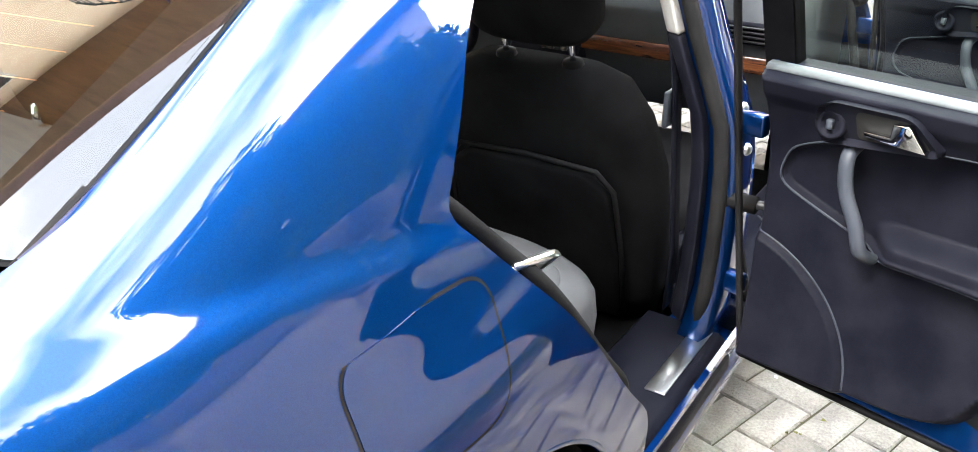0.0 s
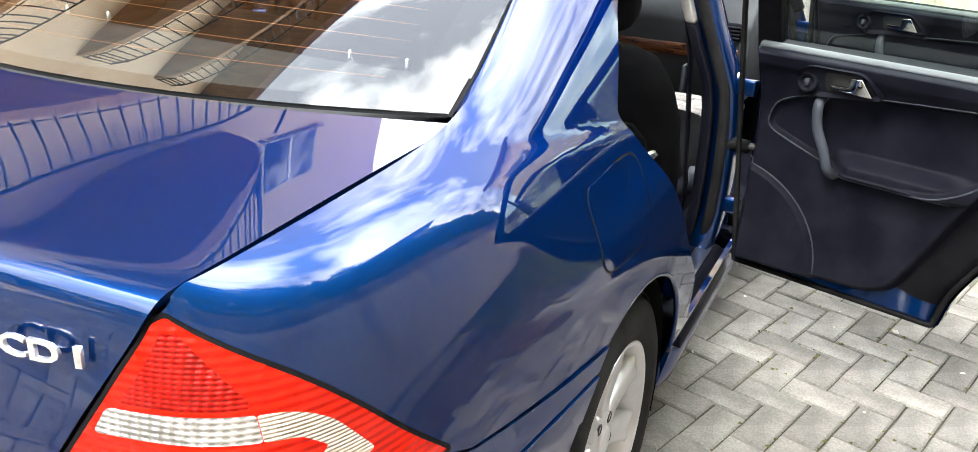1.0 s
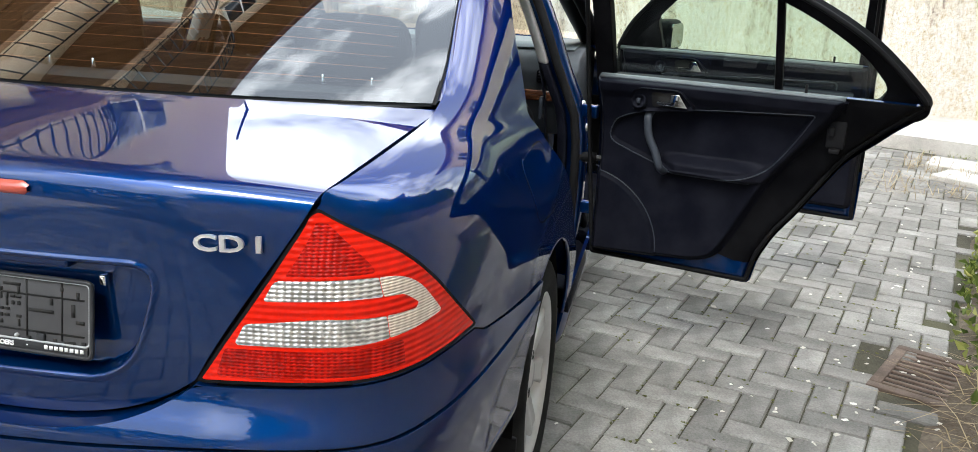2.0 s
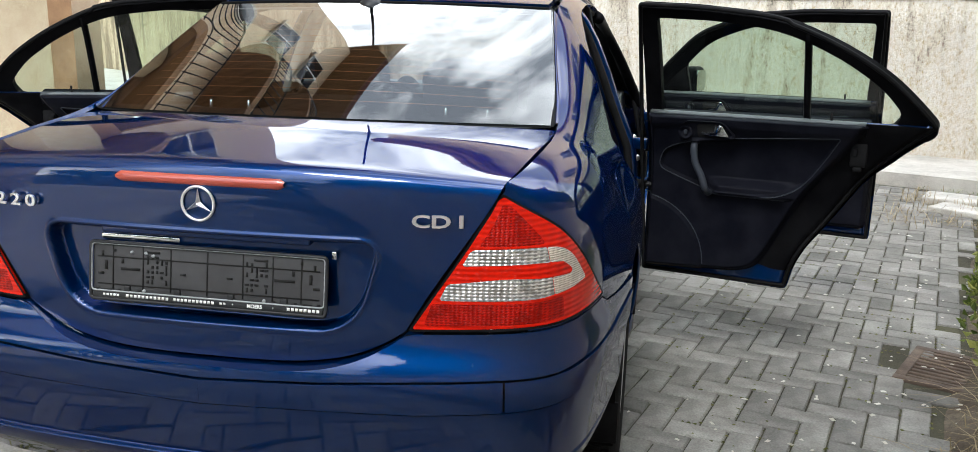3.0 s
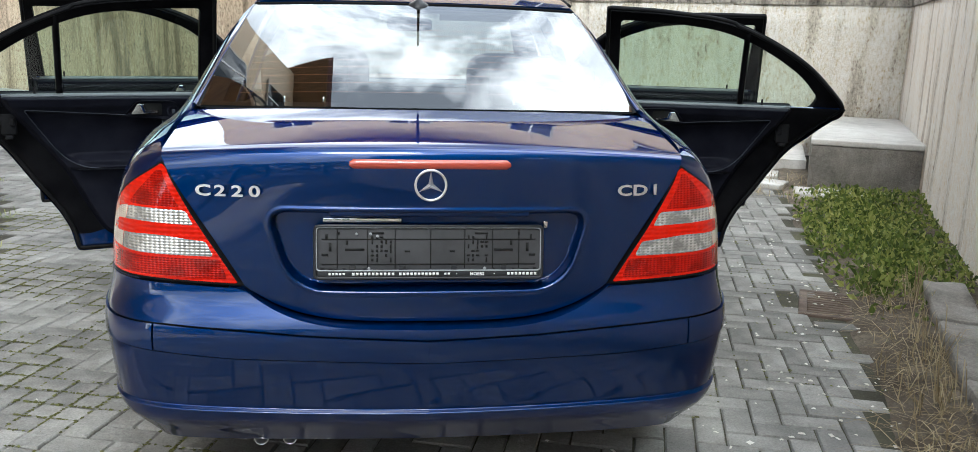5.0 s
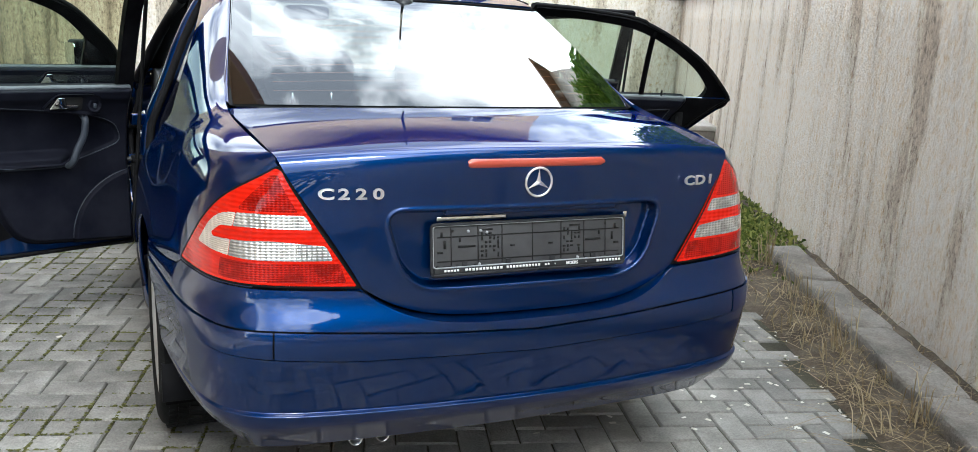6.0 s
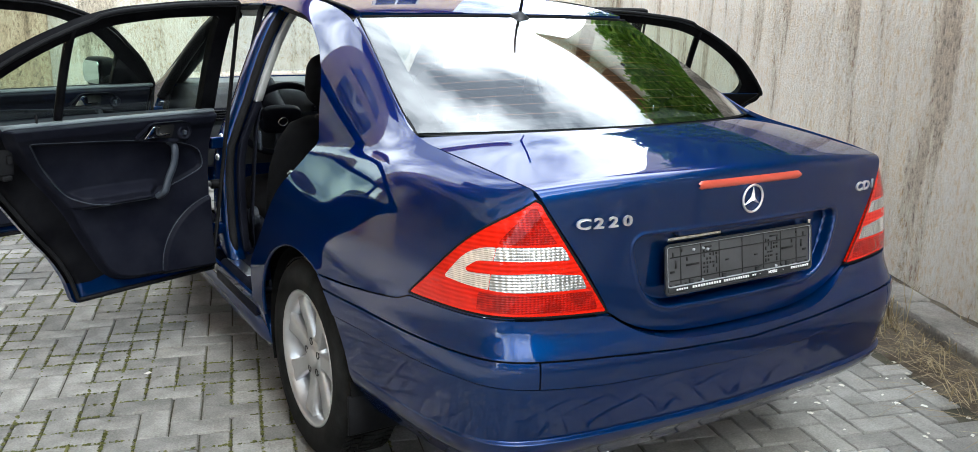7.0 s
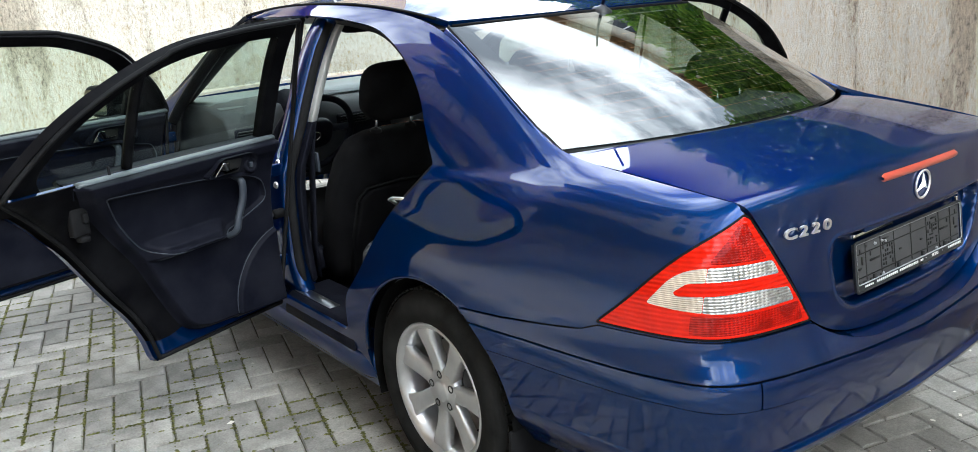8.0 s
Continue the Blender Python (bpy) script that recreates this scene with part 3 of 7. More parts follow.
def flat_area(name, pts, z, mat, label, category, depth=0.14):
    bm = bmesh.new()
    top = [bm.verts.new((x, y, z)) for x, y in pts]
    low = [bm.verts.new((x, y, z - depth)) for x, y in pts]
    bm.faces.new(top)
    n = len(pts)
    for i in range(n):
        bm.faces.new((top[i], low[i], low[(i + 1) % n], top[(i + 1) % n]))
    bmesh.ops.recalc_face_normals(bm, faces=bm.faces)
    return tagged(part(name, bm, mat, smooth=False), label, category, kind="structure")


# planting strip at the foot of the side wall: uneven soil
bm = bmesh.new()
rows = []
for i in range(90):
    s = -5 + 11.5 * i / 89
    row = []
    w = 0.54 + 0.02 * math.sin(s * 2.1) + 0.02 * math.sin(s * 5.3) + 0.12 * max(0, s - 0.5)
    for k in range(9):
        off = w * k / 8
        x, y = along(s, off - 0.02)
        h = 0.006 + 0.055 * (1 - k / 8) ** 0.7 + 0.02 * noise.noise((x * 5, y * 5, 0))
        if k == 8:
            h = -0.014
        row.append(bm.verts.new((x, y, h)))
    rows.append(row)
for p, q in zip(rows, rows[1:]):
    for k in range(8):
        bm.faces.new((p[k], p[k + 1], q[k + 1], q[k]))
bmesh.ops.recalc_face_normals(bm, faces=bm.faces)
tagged(part("planting_strip", bm, SOIL), "dry bare soil strip along the wall", "soil", kind="structure")

# left footway with its curved kerb
KERB_LINE = [(-1.98, -6.0), (-1.98, -2.0), (-1.99, 0.5), (-2.05, 1.5), (-2.20, 2.4), (-2.52, 3.6), (-3.05, 4.8), (-3.75, 6.0), (-4.7, 7.05), (-6.0, 7.95), (-8.0, 8.95), (-11.0, 10.3), (-16, 12.5)]
kerb_line = smooth_line([(x, y, 0) for x, y in KERB_LINE], 8)
FOOT_Z = 0.115
inner = []
for i, p in enumerate(kerb_line):
    d = (kerb_line[min(i + 1, len(kerb_line) - 1)] - kerb_line[max(i - 1, 0)]).normalized()
    inner.append(p + Vector((-d.y, d.x, 0)) * 0.27)
flat_area("footway", [(p.x, p.y) for p in inner] + [(-30, 18), (-30, -6)], FOOT_Z - 0.012, PAVE_TILE, "beige tiled footway beside the yard", "footway")

# raised concrete strip along the back wall
pts = [along_back(0.95, 0.0), along_back(0.95, 1.35), along_back(3, 1.38), along_back(14, 1.40), along_back(24, 1.4), (-13.5, 18.2), BEND]
flat_area("back_footway", pts, 0.11, SLAB, "pale worn concrete footway along the back wall", "footway")


# ---------------------------------------------------------------- the car: body surfaces
# Plan of the body at mid height, and the upper edge of each section (trunk seam, rear window, roof rail, windscreen post).
# x, y at z = 0.70; x, y, z of the upper edge; kind of section
STATIONS = [
    (0.850, 3.35, 0.715, 3.35, 0.985, 0), (0.860, 3.05, 0.645, 3.05, 1.17, 1), (0.864, 2.75, 0.585, 2.72, 1.35, 1),
    (0.864, 2.40, 0.564, 2.40, 1.415, 1), (0.864, 2.00, 0.560, 2.00, 1.430, 1), (0.864, 1.60, 0.559, 1.60, 1.421, 1),
    (0.862, 1.30, 0.555, 1.27, 1.380, 1), (0.858, 1.10, 0.575, 1.08, 1.305, 1), (0.850, 0.90, 0.605, 0.88, 1.200, 1),
    (0.838, 0.72, 0.640, 0.70, 1.100, 0.7), (0.822, 0.55, 0.653, 0.54, 1.055, 0.1), (0.806, 0.40, 0.648, 0.39, 1.043, 0),
    (0.787, 0.27, 0.638, 0.26, 1.030, 0), (0.760, 0.155, 0.625, 0.15, 1.018, 0), (0.712, 0.070, 0.612, 0.080, 1.008, -0.6),
    (0.640, 0.032, 0.575, 0.056, 1.003, -1), (0.540, 0.014, 0.495, 0.040, 1.010, -1), (0.400, 0.002, 0.370, 0.025, 1.020, -1),
    (0.200, -0.010, 0.190, 0.010, 1.030, -1), (0.000, -0.014, 0.000, 0.000, 1.033, -1)]
SHOULDER = ((0.026, 0.174), (0.078, 0.388), (0.177, 0.615), (0.345, 0.806), (0.585, 0.923), (0.825, 0.976), (1, 1))
PILLAR = ((0.010, 0.11), (0.050, 0.235), (0.17, 0.325), (0.26, 0.41), (0.47, 0.665), (0.77, 0.925), (1, 1))
REAR = ((0.05, 0.15), (0.13, 0.30), (0.25, 0.45), (0.40, 0.60), (0.60, 0.77), (0.82, 0.92), (1, 1))
LOW = ((0.20, 0.055), (0.28, 0.030), (0.38, 0.010), (0.50, 0.0), (0.60, -0.002), (0.70, 0.0))


def plan_normals(points):
    out = []
    for i in range(len(points)):
        a, b = points[max(i - 1, 0)], points[min(i + 1, len(points) - 1)]
        d = np.array([b[0] - a[0], b[1] - a[1]])
        d /= np.linalg.norm(d)
        out.append(np.array([d[1], -d[0]]) if i < len(points) - 1 else np.array([0.0, 1.0]))
    return out                                                   # inwards


INWARD = plan_normals(STATIONS)


def body_net():
    net = []
    for (bx, by, ex, ey, ez, kind), n in zip(STATIONS, INWARD):
        col = [(bx + n[0] * inset, by + n[1] * inset, z) for z, inset in LOW]
        for s, p, r in zip(SHOULDER, PILLAR, REAR):
            w = abs(kind)
            g, h = np.array(s) * (1 - w) + np.array(p if kind > 0 else r) * w
            col.append((bx + g * (ex - bx), by + g * (ey - by), 0.70 + h * (ez - 0.70)))
        net.append(col)
    return net


body_base = net_surface(body_net())


def smooth01(x, a, b):
    t = np.clip((x - a) / (b - a), 0, 1)
    return t * t * (3 - 2 * t)


def body_side(u, v):
    """Body side with a ledge-like shoulder under the roof pillar."""
    p = body_base(u, v)
    line = np.interp(p[:, 1], [0.35, 0.50, 0.72, 1.05, 1.3], [1.032, 1.022, 0.998, 0.966, 0.955])
    below = line - p[:, 2]
    amount = smooth01(p[:, 1], 0.30, 0.60) * (1 - smooth01(p[:, 1], 1.02, 1.30))
    p[:, 0] += 0.006 * amount * smooth01(below, -0.022, 0.016) * (1 - smooth01(below, 0.03, 0.20))
    return p


INWARD_FACING.add(body_side)
# run along the plan, from the centre of the tail, for outlines on the wrapped corner
_uu = np.linspace(0, 1, 400)
_base = body_side(_uu, np.full(400, 0.385))
_run = np.concatenate(([0], np.cumsum(np.linalg.norm(np.diff(_base[:, :2], axis=0), axis=1))))
_run = _run[-1] - _run


def run_of(u):
    return np.interp(u, _uu, _run)


# openings and seams
REAR_OPENING = round_outline([(2.02, 1.392, .01), (1.75, 1.384, .05), (1.47, 1.355, .10), (1.267, 1.269, .10), (1.145, 1.173, .08), (1.08, 1.085, .04),
                              (1.000, 0.992, .020), (1.075, 0.905, .05), (1.19, 0.775, .08), (1.318, 0.620, .06), (1.425, 0.515, .05), (1.44, 0.385, .03), (2.02, 0.385, .01)])
FRONT_OPENING = round_outline([(2.0, 0.385, .01), (3.02, 0.385, .05), (3.10, 0.60, .05), (3.10, 0.99, .03), (2.80, 1.29, .10), (2.58, 1.375, .06), (2.0, 1.392, .01)])
LAMP = round_outline([(0.432, 0.712, .008), (0.58, 0.719, .05), (0.72, 0.724, .06), (0.86, 0.725, .05), (0.995, 0.722, .006), (0.922, 0.787, .04), (0.854, 0.858, .04), (0.796, 0.912, .04),
                      (0.741, 0.950, .03), (0.683, 0.986, .008), (0.658, 0.978, .006), (0.600, 0.925, .03), (0.545, 0.862, .03), (0.487, 0.790, .03)])
in_rear_door, in_front_door, in_lamp = outline(REAR_OPENING), outline(FRONT_OPENING), outline(LAMP)
ARCH_Y, ARCH_Z, ARCH_R = 0.975, 0.315, 0.366


def lid_floor(x):
    return 0.622 + 0.090 * np.minimum(np.abs(x) / 0.432, 1.2) ** 4


def cover_top(p, u):
    """Upper seam of the bumper cover along the plan."""
    s = run_of(u)
    lamp_low = np.interp(s, [0.43, 0.58, 0.72, 0.86, 0.99, 1.04, 1.16, 1.31, 1.47, 1.60], [0.708, 0.715, 0.720, 0.721, 0.717, 0.696, 0.678, 0.659, 0.645, 0.638])
    return np.where(s < 0.43, lid_floor(np.abs(p[:, 0])) - 0.004, lamp_low - 0.004)


def strip_top(p, u):
    s = run_of(u)
    return np.interp(s, [0, 0.25, 0.45, 0.6, 0.8, 1.2, 1.6], [0.592, 0.602, 0.616, 0.625, 0.631, 0.622, 0.605])


def strip_low(p, u):
    s = run_of(u)
    return np.interp(s, [0, 0.45, 0.6, 0.8, 1.2, 1.6], [0.536, 0.548, 0.560, 0.573, 0.562, 0.540])


COVER = ((0.29, -0.085), (0.325, -0.055), (0.36, -0.016), (0.40, 0.010), (0.43, 0.015), (0.50, 0.030), (0.56, 0.040), (0.61, 0.040), (0.645, 0.026), (0.675, 0.008), (0.71, -0.001), (0.75, -0.004))


def cover_net():
    net = []
    for (bx, by, *_), n in list(zip(STATIONS, INWARD))[7:]:
        far = np.interp(by, [0.03, 0.16, 0.5, 1.0], [1.0, 0.52, 0.32, 0.20])
        deep = np.interp(by, [0.05, 0.5, 1.0], [1.0, 0.8, 0.6])
        net.append([(bx - n[0] * d * (far if d > 0 else deep), by - n[1] * d * (far if d > 0 else deep), z) for z, d in COVER])
    return net


cover_base = net_surface(cover_net())


def cover(u, v):
    """Bumper cover with a crisp lower crease."""
    p = cover_base(u, v)
    line = 0.425 - 0.014 * np.cos(np.clip(p[:, 0] / 0.7, -1, 1) * 1.57)
    t = np.clip((line - p[:, 2]) / 0.008, 0, 1)
    near = np.clip((0.75 - p[:, 1]) / 0.3, 0, 1)
    p[:, 1] -= 0.013 * near * t * t * (3 - 2 * t) * np.clip((p[:, 2] - 0.28) / 0.10, 0, 1)
    return p


INWARD_FACING.add(cover)
_cu = np.linspace(0, 1, 300)
_cb = cover(_cu, np.full(300, 0.95))
_cr = np.concatenate(([0], np.cumsum(np.linalg.norm(np.diff(_cb[:, :2], axis=0), axis=1))))
_cr = _cr[-1] - _cr


def cover_u(u):
    """The body's parameter that has the same run as the cover's."""
    return np.interp(-np.interp(u, _cu, _cr), -_run, _uu)


# trunk lid: seam x, y, z and centre y, z from the lower edge over the lip to the rear window
LID = [(0.36, 0.016, 0.58, -0.006, 0.58), (0.405, 0.010, 0.68, -0.012, 0.67), (0.47, 0.015, 0.79, -0.011, 0.78), (0.535, 0.028, 0.885, -0.011, 0.88), (0.585, 0.044, 0.960, -0.014, 0.965),
       (0.604, 0.055, 0.998, -0.010, 1.018), (0.608, 0.075, 1.009, 0.004, 1.034), (0.614, 0.12, 1.014, 0.038, 1.040), (0.622, 0.22, 1.024, 0.104, 1.050),
       (0.635, 0.38, 1.040, 0.21, 1.066), (0.643, 0.50, 1.049, 0.30, 1.076), (0.649, 0.60, 1.055, 0.375, 1.082)]


def lid_net():
    net = []
    for a in np.linspace(-1, 1, 13):
        col = []
        for xe, ye, ze, yc, zc in LID:
            col.append((a * xe, yc + (ye - yc) * abs(a) ** 2.1, zc + (ze - zc) * abs(a) ** 2.3))
        net.append(col)
    return net


lid_base = net_surface(lid_net())
RECESS = outline(round_outline([(-0.372, 0.886, .05), (0.372, 0.886, .05), (0.318, 0.700, .09), (-0.318, 0.700, .09)], 10))


def lid(u, v):
    p = lid_base(u, v)
    back = np.where(p[:, 1] < 0.12, 1.0, 0.0)
    d = RECESS(p[:, 0], p[:, 2])
    t = np.clip((d + 0.001) / 0.010, 0, 1)
    p[:, 1] += 0.034 * back * t * t * (3 - 2 * t)
    # a slight raised frame round the recess
    p[:, 1] -= 0.003 * back * np.exp(-((d + 0.006) / 0.004) ** 2)
    return p


# rear window and roof
def sheet(rows):
    """A crowned sheet over rows of (edge x, edge y, edge z, centre y, centre z)."""
    return net_surface([[(a * xe, yc + (ye - yc) * abs(a) ** 2.2, zc + (ze - zc) * abs(a) ** 2.2) for xe, ye, ze, yc, zc in rows] for a in np.linspace(-1, 1, 11)])


rear_window = sheet([(0.650, 0.615, 1.060, 0.385, 1.080), (0.643, 0.72, 1.116, 0.52, 1.150), (0.618, 0.88, 1.203, 0.72, 1.243), (0.590, 1.04, 1.288, 0.92, 1.320), (0.566, 1.185, 1.362, 1.085, 1.372)])
roof = sheet([(0.548, 1.190, 1.372, 1.090, 1.376), (0.552, 1.32, 1.398, 1.25, 1.412), (0.556, 1.6, 1.428, 1.55, 1.455), (0.557, 2.0, 1.436, 2.0, 1.480), (0.560, 2.4, 1.420, 2.4, 1.462), (0.578, 2.66, 1.376, 2.72, 1.400)])
windscreen = sheet([(0.575, 2.665, 1.372, 2.725, 1.394), (0.60, 2.82, 1.290, 2.93, 1.300), (0.65, 3.05, 1.160, 3.20, 1.155), (0.70, 3.28, 1.020, 3.46, 1.000)])

car = thing("car", "dark blue metallic saloon, four doors wide open, on grey pavers", "car")
G = 0.003                                                       # half of a panel gap

keep_quarter = [lambda p, u, v: -in_rear_door(p[:, 1], p[:, 2]), lambda p, u, v: -in_front_door(p[:, 1], p[:, 2]),
                lambda p, u, v: np.hypot(p[:, 1] - ARCH_Y, p[:, 2] - ARCH_Z) - ARCH_R,
                lambda p, u, v: np.where(p[:, 1] < 1.0, p[:, 2] - cover_top(p, u) - 0.0035, 0.2),
                lambda p, u, v: -in_lamp(run_of(u), p[:, 2]) - G,
                lambda p, u, v: np.where(run_of(u) < 0.85, run_of(u) - np.interp(p[:, 2], [0.6, 0.712, 0.79, 0.865, 0.93, 0.98, 0.997, 1.1], [0.40, 0.434, 0.486, 0.541, 0.600, 0.662, 0.700, 0.73]) - G, 0.1)]
for side in (1, -1):
    mir = side < 0
    panel("quarter_panel", body_side, 150, 90, keep_quarter, PAINT, car, "dark blue metallic rear wing and roof pillar", mirror=mir, span=(0.0, 0.80, 0.0, 1.0))

panel("trunk_lid", lid, 260, 300, [lambda p, u, v: np.where(p[:, 1] < 0.05, p[:, 2] - lid_floor(p[:, 0]) - 0.004, 0.1)], PAINT, car, "dark blue metallic boot lid with a recess for the plate")
keep_cover = [lambda p, u, v: cover_top(p, cover_u(u)) - p[:, 2], lambda p, u, v: np.hypot(p[:, 1] - ARCH_Y, p[:, 2] - ARCH_Z) - ARCH_R - 0.002]
bumper = new("rear_bumper")
bumper.parent = car
tagged(bumper, "dark blue painted rear bumper with a rubbing strip")
for side in (1, -1):
    panel("cover", cover, 90, 220, keep_cover + [lambda p, u, v: np.maximum(p[:, 2] - strip_top(p, cover_u(u)) - 0.002, strip_low(p, cover_u(u)) - 0.002 - p[:, 2])], PAINT, bumper, mirror=side < 0, rim=0.008)
    for lo, hi in ((-0.01, 0.618), (0.622, 1.7)):
        panel("rubbing_strip", cover, 90, 60, [lambda p, u, v: strip_top(p, cover_u(u)) - 0.002 - p[:, 2], lambda p, u, v: p[:, 2] - strip_low(p, cover_u(u)) - 0.002,
                                             lambda p, u, v, lo=lo: np.interp(u, _cu, _cr) - lo, lambda p, u, v, hi=hi: hi - np.interp(u, _cu, _cr),
                                             lambda p, u, v: np.hypot(p[:, 1] - ARCH_Y, p[:, 2] - ARCH_Z) - ARCH_R - 0.004], PAINT, bumper, lift=0.004, rim=0.014, mirror=side < 0)

panel("roof", roof, 50, 50, [], PAINT, car, rim=0.02, span=(0.004, 0.996, 0.004, 0.996))
rw = panel("rear_window", rear_window, 60, 50, [], GLASS, car, "tinted rear window reflecting clouds", rim=0.004, span=(0.006, 0.994, 0.012, 0.985))
rw.visible_shadow = False
ws = panel("windscreen", windscreen, 40, 30, [], GLASS_CLEAR, car, "clear windscreen", rim=0.004, span=(0.02, 0.98, 0.02, 0.98))
ws.visible_shadow = False

# black print round the rear window and heating wires
frit_keep = [lambda p, u, v: np.maximum(np.maximum(0.030 - u, u - 0.970), np.maximum(0.05 - v, v - 0.955))]
panel("window_border", rear_window, 90, 70, frit_keep, RUBBER, rw, "black printed border", lift=-0.006, rim=0, span=(0.004, 0.996, 0.008, 0.99))
heat = bmesh.new()
for k in range(11):
    vv = 0.12 + 0.066 * k
    us = np.linspace(0.05, 0.95, 30)
    pts = rear_window(us, np.full(30, vv)) - np.array([0, 0, 0.006])
    me = bpy.data.meshes.new("t")
    b = tube([tuple(q) for q in pts], 0.0006, 3)
    b.to_mesh(me)
    b.free()
    heat.from_mesh(me)
    bpy.data.meshes.remove(me)
part("heating_wire", heat, COPPER, rw, "fine copper-coloured heating wires")

# dark gap backing behind seams: an inner shell slightly under the skin
panel("seam_backing", body_side, 60, 40, [lambda p, u, v: -in_rear_door(p[:, 1], p[:, 2]) - 0.02, lambda p, u, v: 0.95 - p[:, 1], lambda p, u, v: p[:, 2] - 0.66, lambda p, u, v: run_of(u) - np.interp(p[:, 2], [0.6, 0.712, 0.865, 0.98, 1.1], [0.38, 0.415, 0.52, 0.64, 0.69]), lambda p, u, v: np.hypot(p[:, 1] - ARCH_Y, p[:, 2] - ARCH_Z) - ARCH_R - 0.01], RUBBER, car, lift=-0.016, rim=0)
panel("seam_backing", body_side, 60, 40, [lambda p, u, v: -in_rear_door(p[:, 1], p[:, 2]) - 0.02, lambda p, u, v: 0.95 - p[:, 1], lambda p, u, v: p[:, 2] - 0.66, lambda p, u, v: run_of(u) - np.interp(p[:, 2], [0.6, 0.712, 0.865, 0.98, 1.1], [0.38, 0.415, 0.52, 0.64, 0.69]), lambda p, u, v: np.hypot(p[:, 1] - ARCH_Y, p[:, 2] - ARCH_Z) - ARCH_R - 0.01], RUBBER, car, lift=-0.016, rim=0, mirror=True)
panel("seam_backing", cover, 60, 50, [lambda p, u, v: 0.62 - p[:, 1], lambda p, u, v: cover_top(p, cover_u(u)) - 0.012 - p[:, 2]], RUBBER, bumper, lift=-0.012, rim=0)
panel("seam_backing", cover, 60, 50, [lambda p, u, v: 0.62 - p[:, 1], lambda p, u, v: cover_top(p, cover_u(u)) - 0.012 - p[:, 2]], RUBBER, bumper, lift=-0.012, rim=0, mirror=True)

# black seal between glass and body, trunk seam shadow line
for side in (1, -1):
    w = np.linspace(0.0, 1.0, 40)
    edge = rear_window(np.full(40, 0.994 if side > 0 else 0.006), w)
    rim_u = np.linspace(0.25, 0.56, 200)
    rim_p = body_side(rim_u, np.full(200, 1.0))[::-1]
    flange, seal = bmesh.new(), bmesh.new()
    rows_f, rows_s = [], []
    for q in edge:
        a = np.array([np.interp(q[1], rim_p[:, 1], rim_p[:, k]) for k in range(3)]) * np.array([side, 1, 1])
        b = a + 0.62 * (q - a) + np.array([0, 0, 0.001])
        rows_f.append([flange.verts.new(tuple(p)) for p in (a + np.array([0.002 * side, 0, -0.002]), a * 0.5 + b * 0.5 + np.array([0, 0, 0.002]), b, b - np.array([0, 0, 0.006]))])
        rows_s.append([seal.verts.new(tuple(p)) for p in (b - np.array([0, 0, 0.003]), (b + q) / 2 - np.array([0, 0, 0.001]), q - np.array([0.004 * side, 0, -0.0015]), q - np.array([0.006 * side, 0, 0.004]))])
    for bm_, rows_ in ((flange, rows_f), (seal, rows_s)):
        for r0, r1 in zip(rows_, rows_[1:]):
            for k in range(3):
                bm_.faces.new((r0[k], r0[k + 1], r1[k + 1], r1[k]) if side > 0 else (r0[k], r1[k], r1[k + 1], r0[k + 1]))
        bmesh.ops.recalc_face_normals(bm_, faces=bm_.faces)
    part("window_flange", flange, PAINT, car)
    part("window_seal", seal, RUBBER, car, "black rubber window seal")
edge = rear_window(np.linspace(0.01, 0.99, 40), np.full(40, 0.992))
part("window_seal", tube([tuple(q) for q in edge], 0.005, 6), RUBBER, car)
for side in (1, -1):
    w = np.linspace(0.05, 0.97, 30)
    edge = roof(np.full(30, 0.999 if side > 0 else 0.001), w)
    part("roof_moulding", tube([tuple(q + np.array([0.002 * side, 0, -0.002])) for q in edge], 0.005, 6), RUBBER, car, "black roof moulding")

# fuel flap on the right wing
FLAP = outline(round_outline([(0.784, 0.926, .055), (0.90, 0.928, .05), (1.022, 0.927, .045), (1.008, 0.850, .03), (0.995, 0.779, .05), (0.88, 0.777, .05), (0.779, 0.782, .05), (0.785, 0.85, .03)], 8))
panel("fuel_flap", body_side, 400, 120, [lambda p, u, v: FLAP(p[:, 1], p[:, 2])], PAINT, car, "rounded fuel filler flap", lift=0.0015, rim=0.004, span=(0.30, 0.52, 0.35, 0.8))
panel("flap_gap", body_side, 400, 120, [lambda p, u, v: FLAP(p[:, 1], p[:, 2]) + 0.0045, lambda p, u, v: -0.0005 - FLAP(p[:, 1], p[:, 2])], RUBBER, car, lift=0.0006, rim=0, span=(0.30, 0.52, 0.35, 0.8))

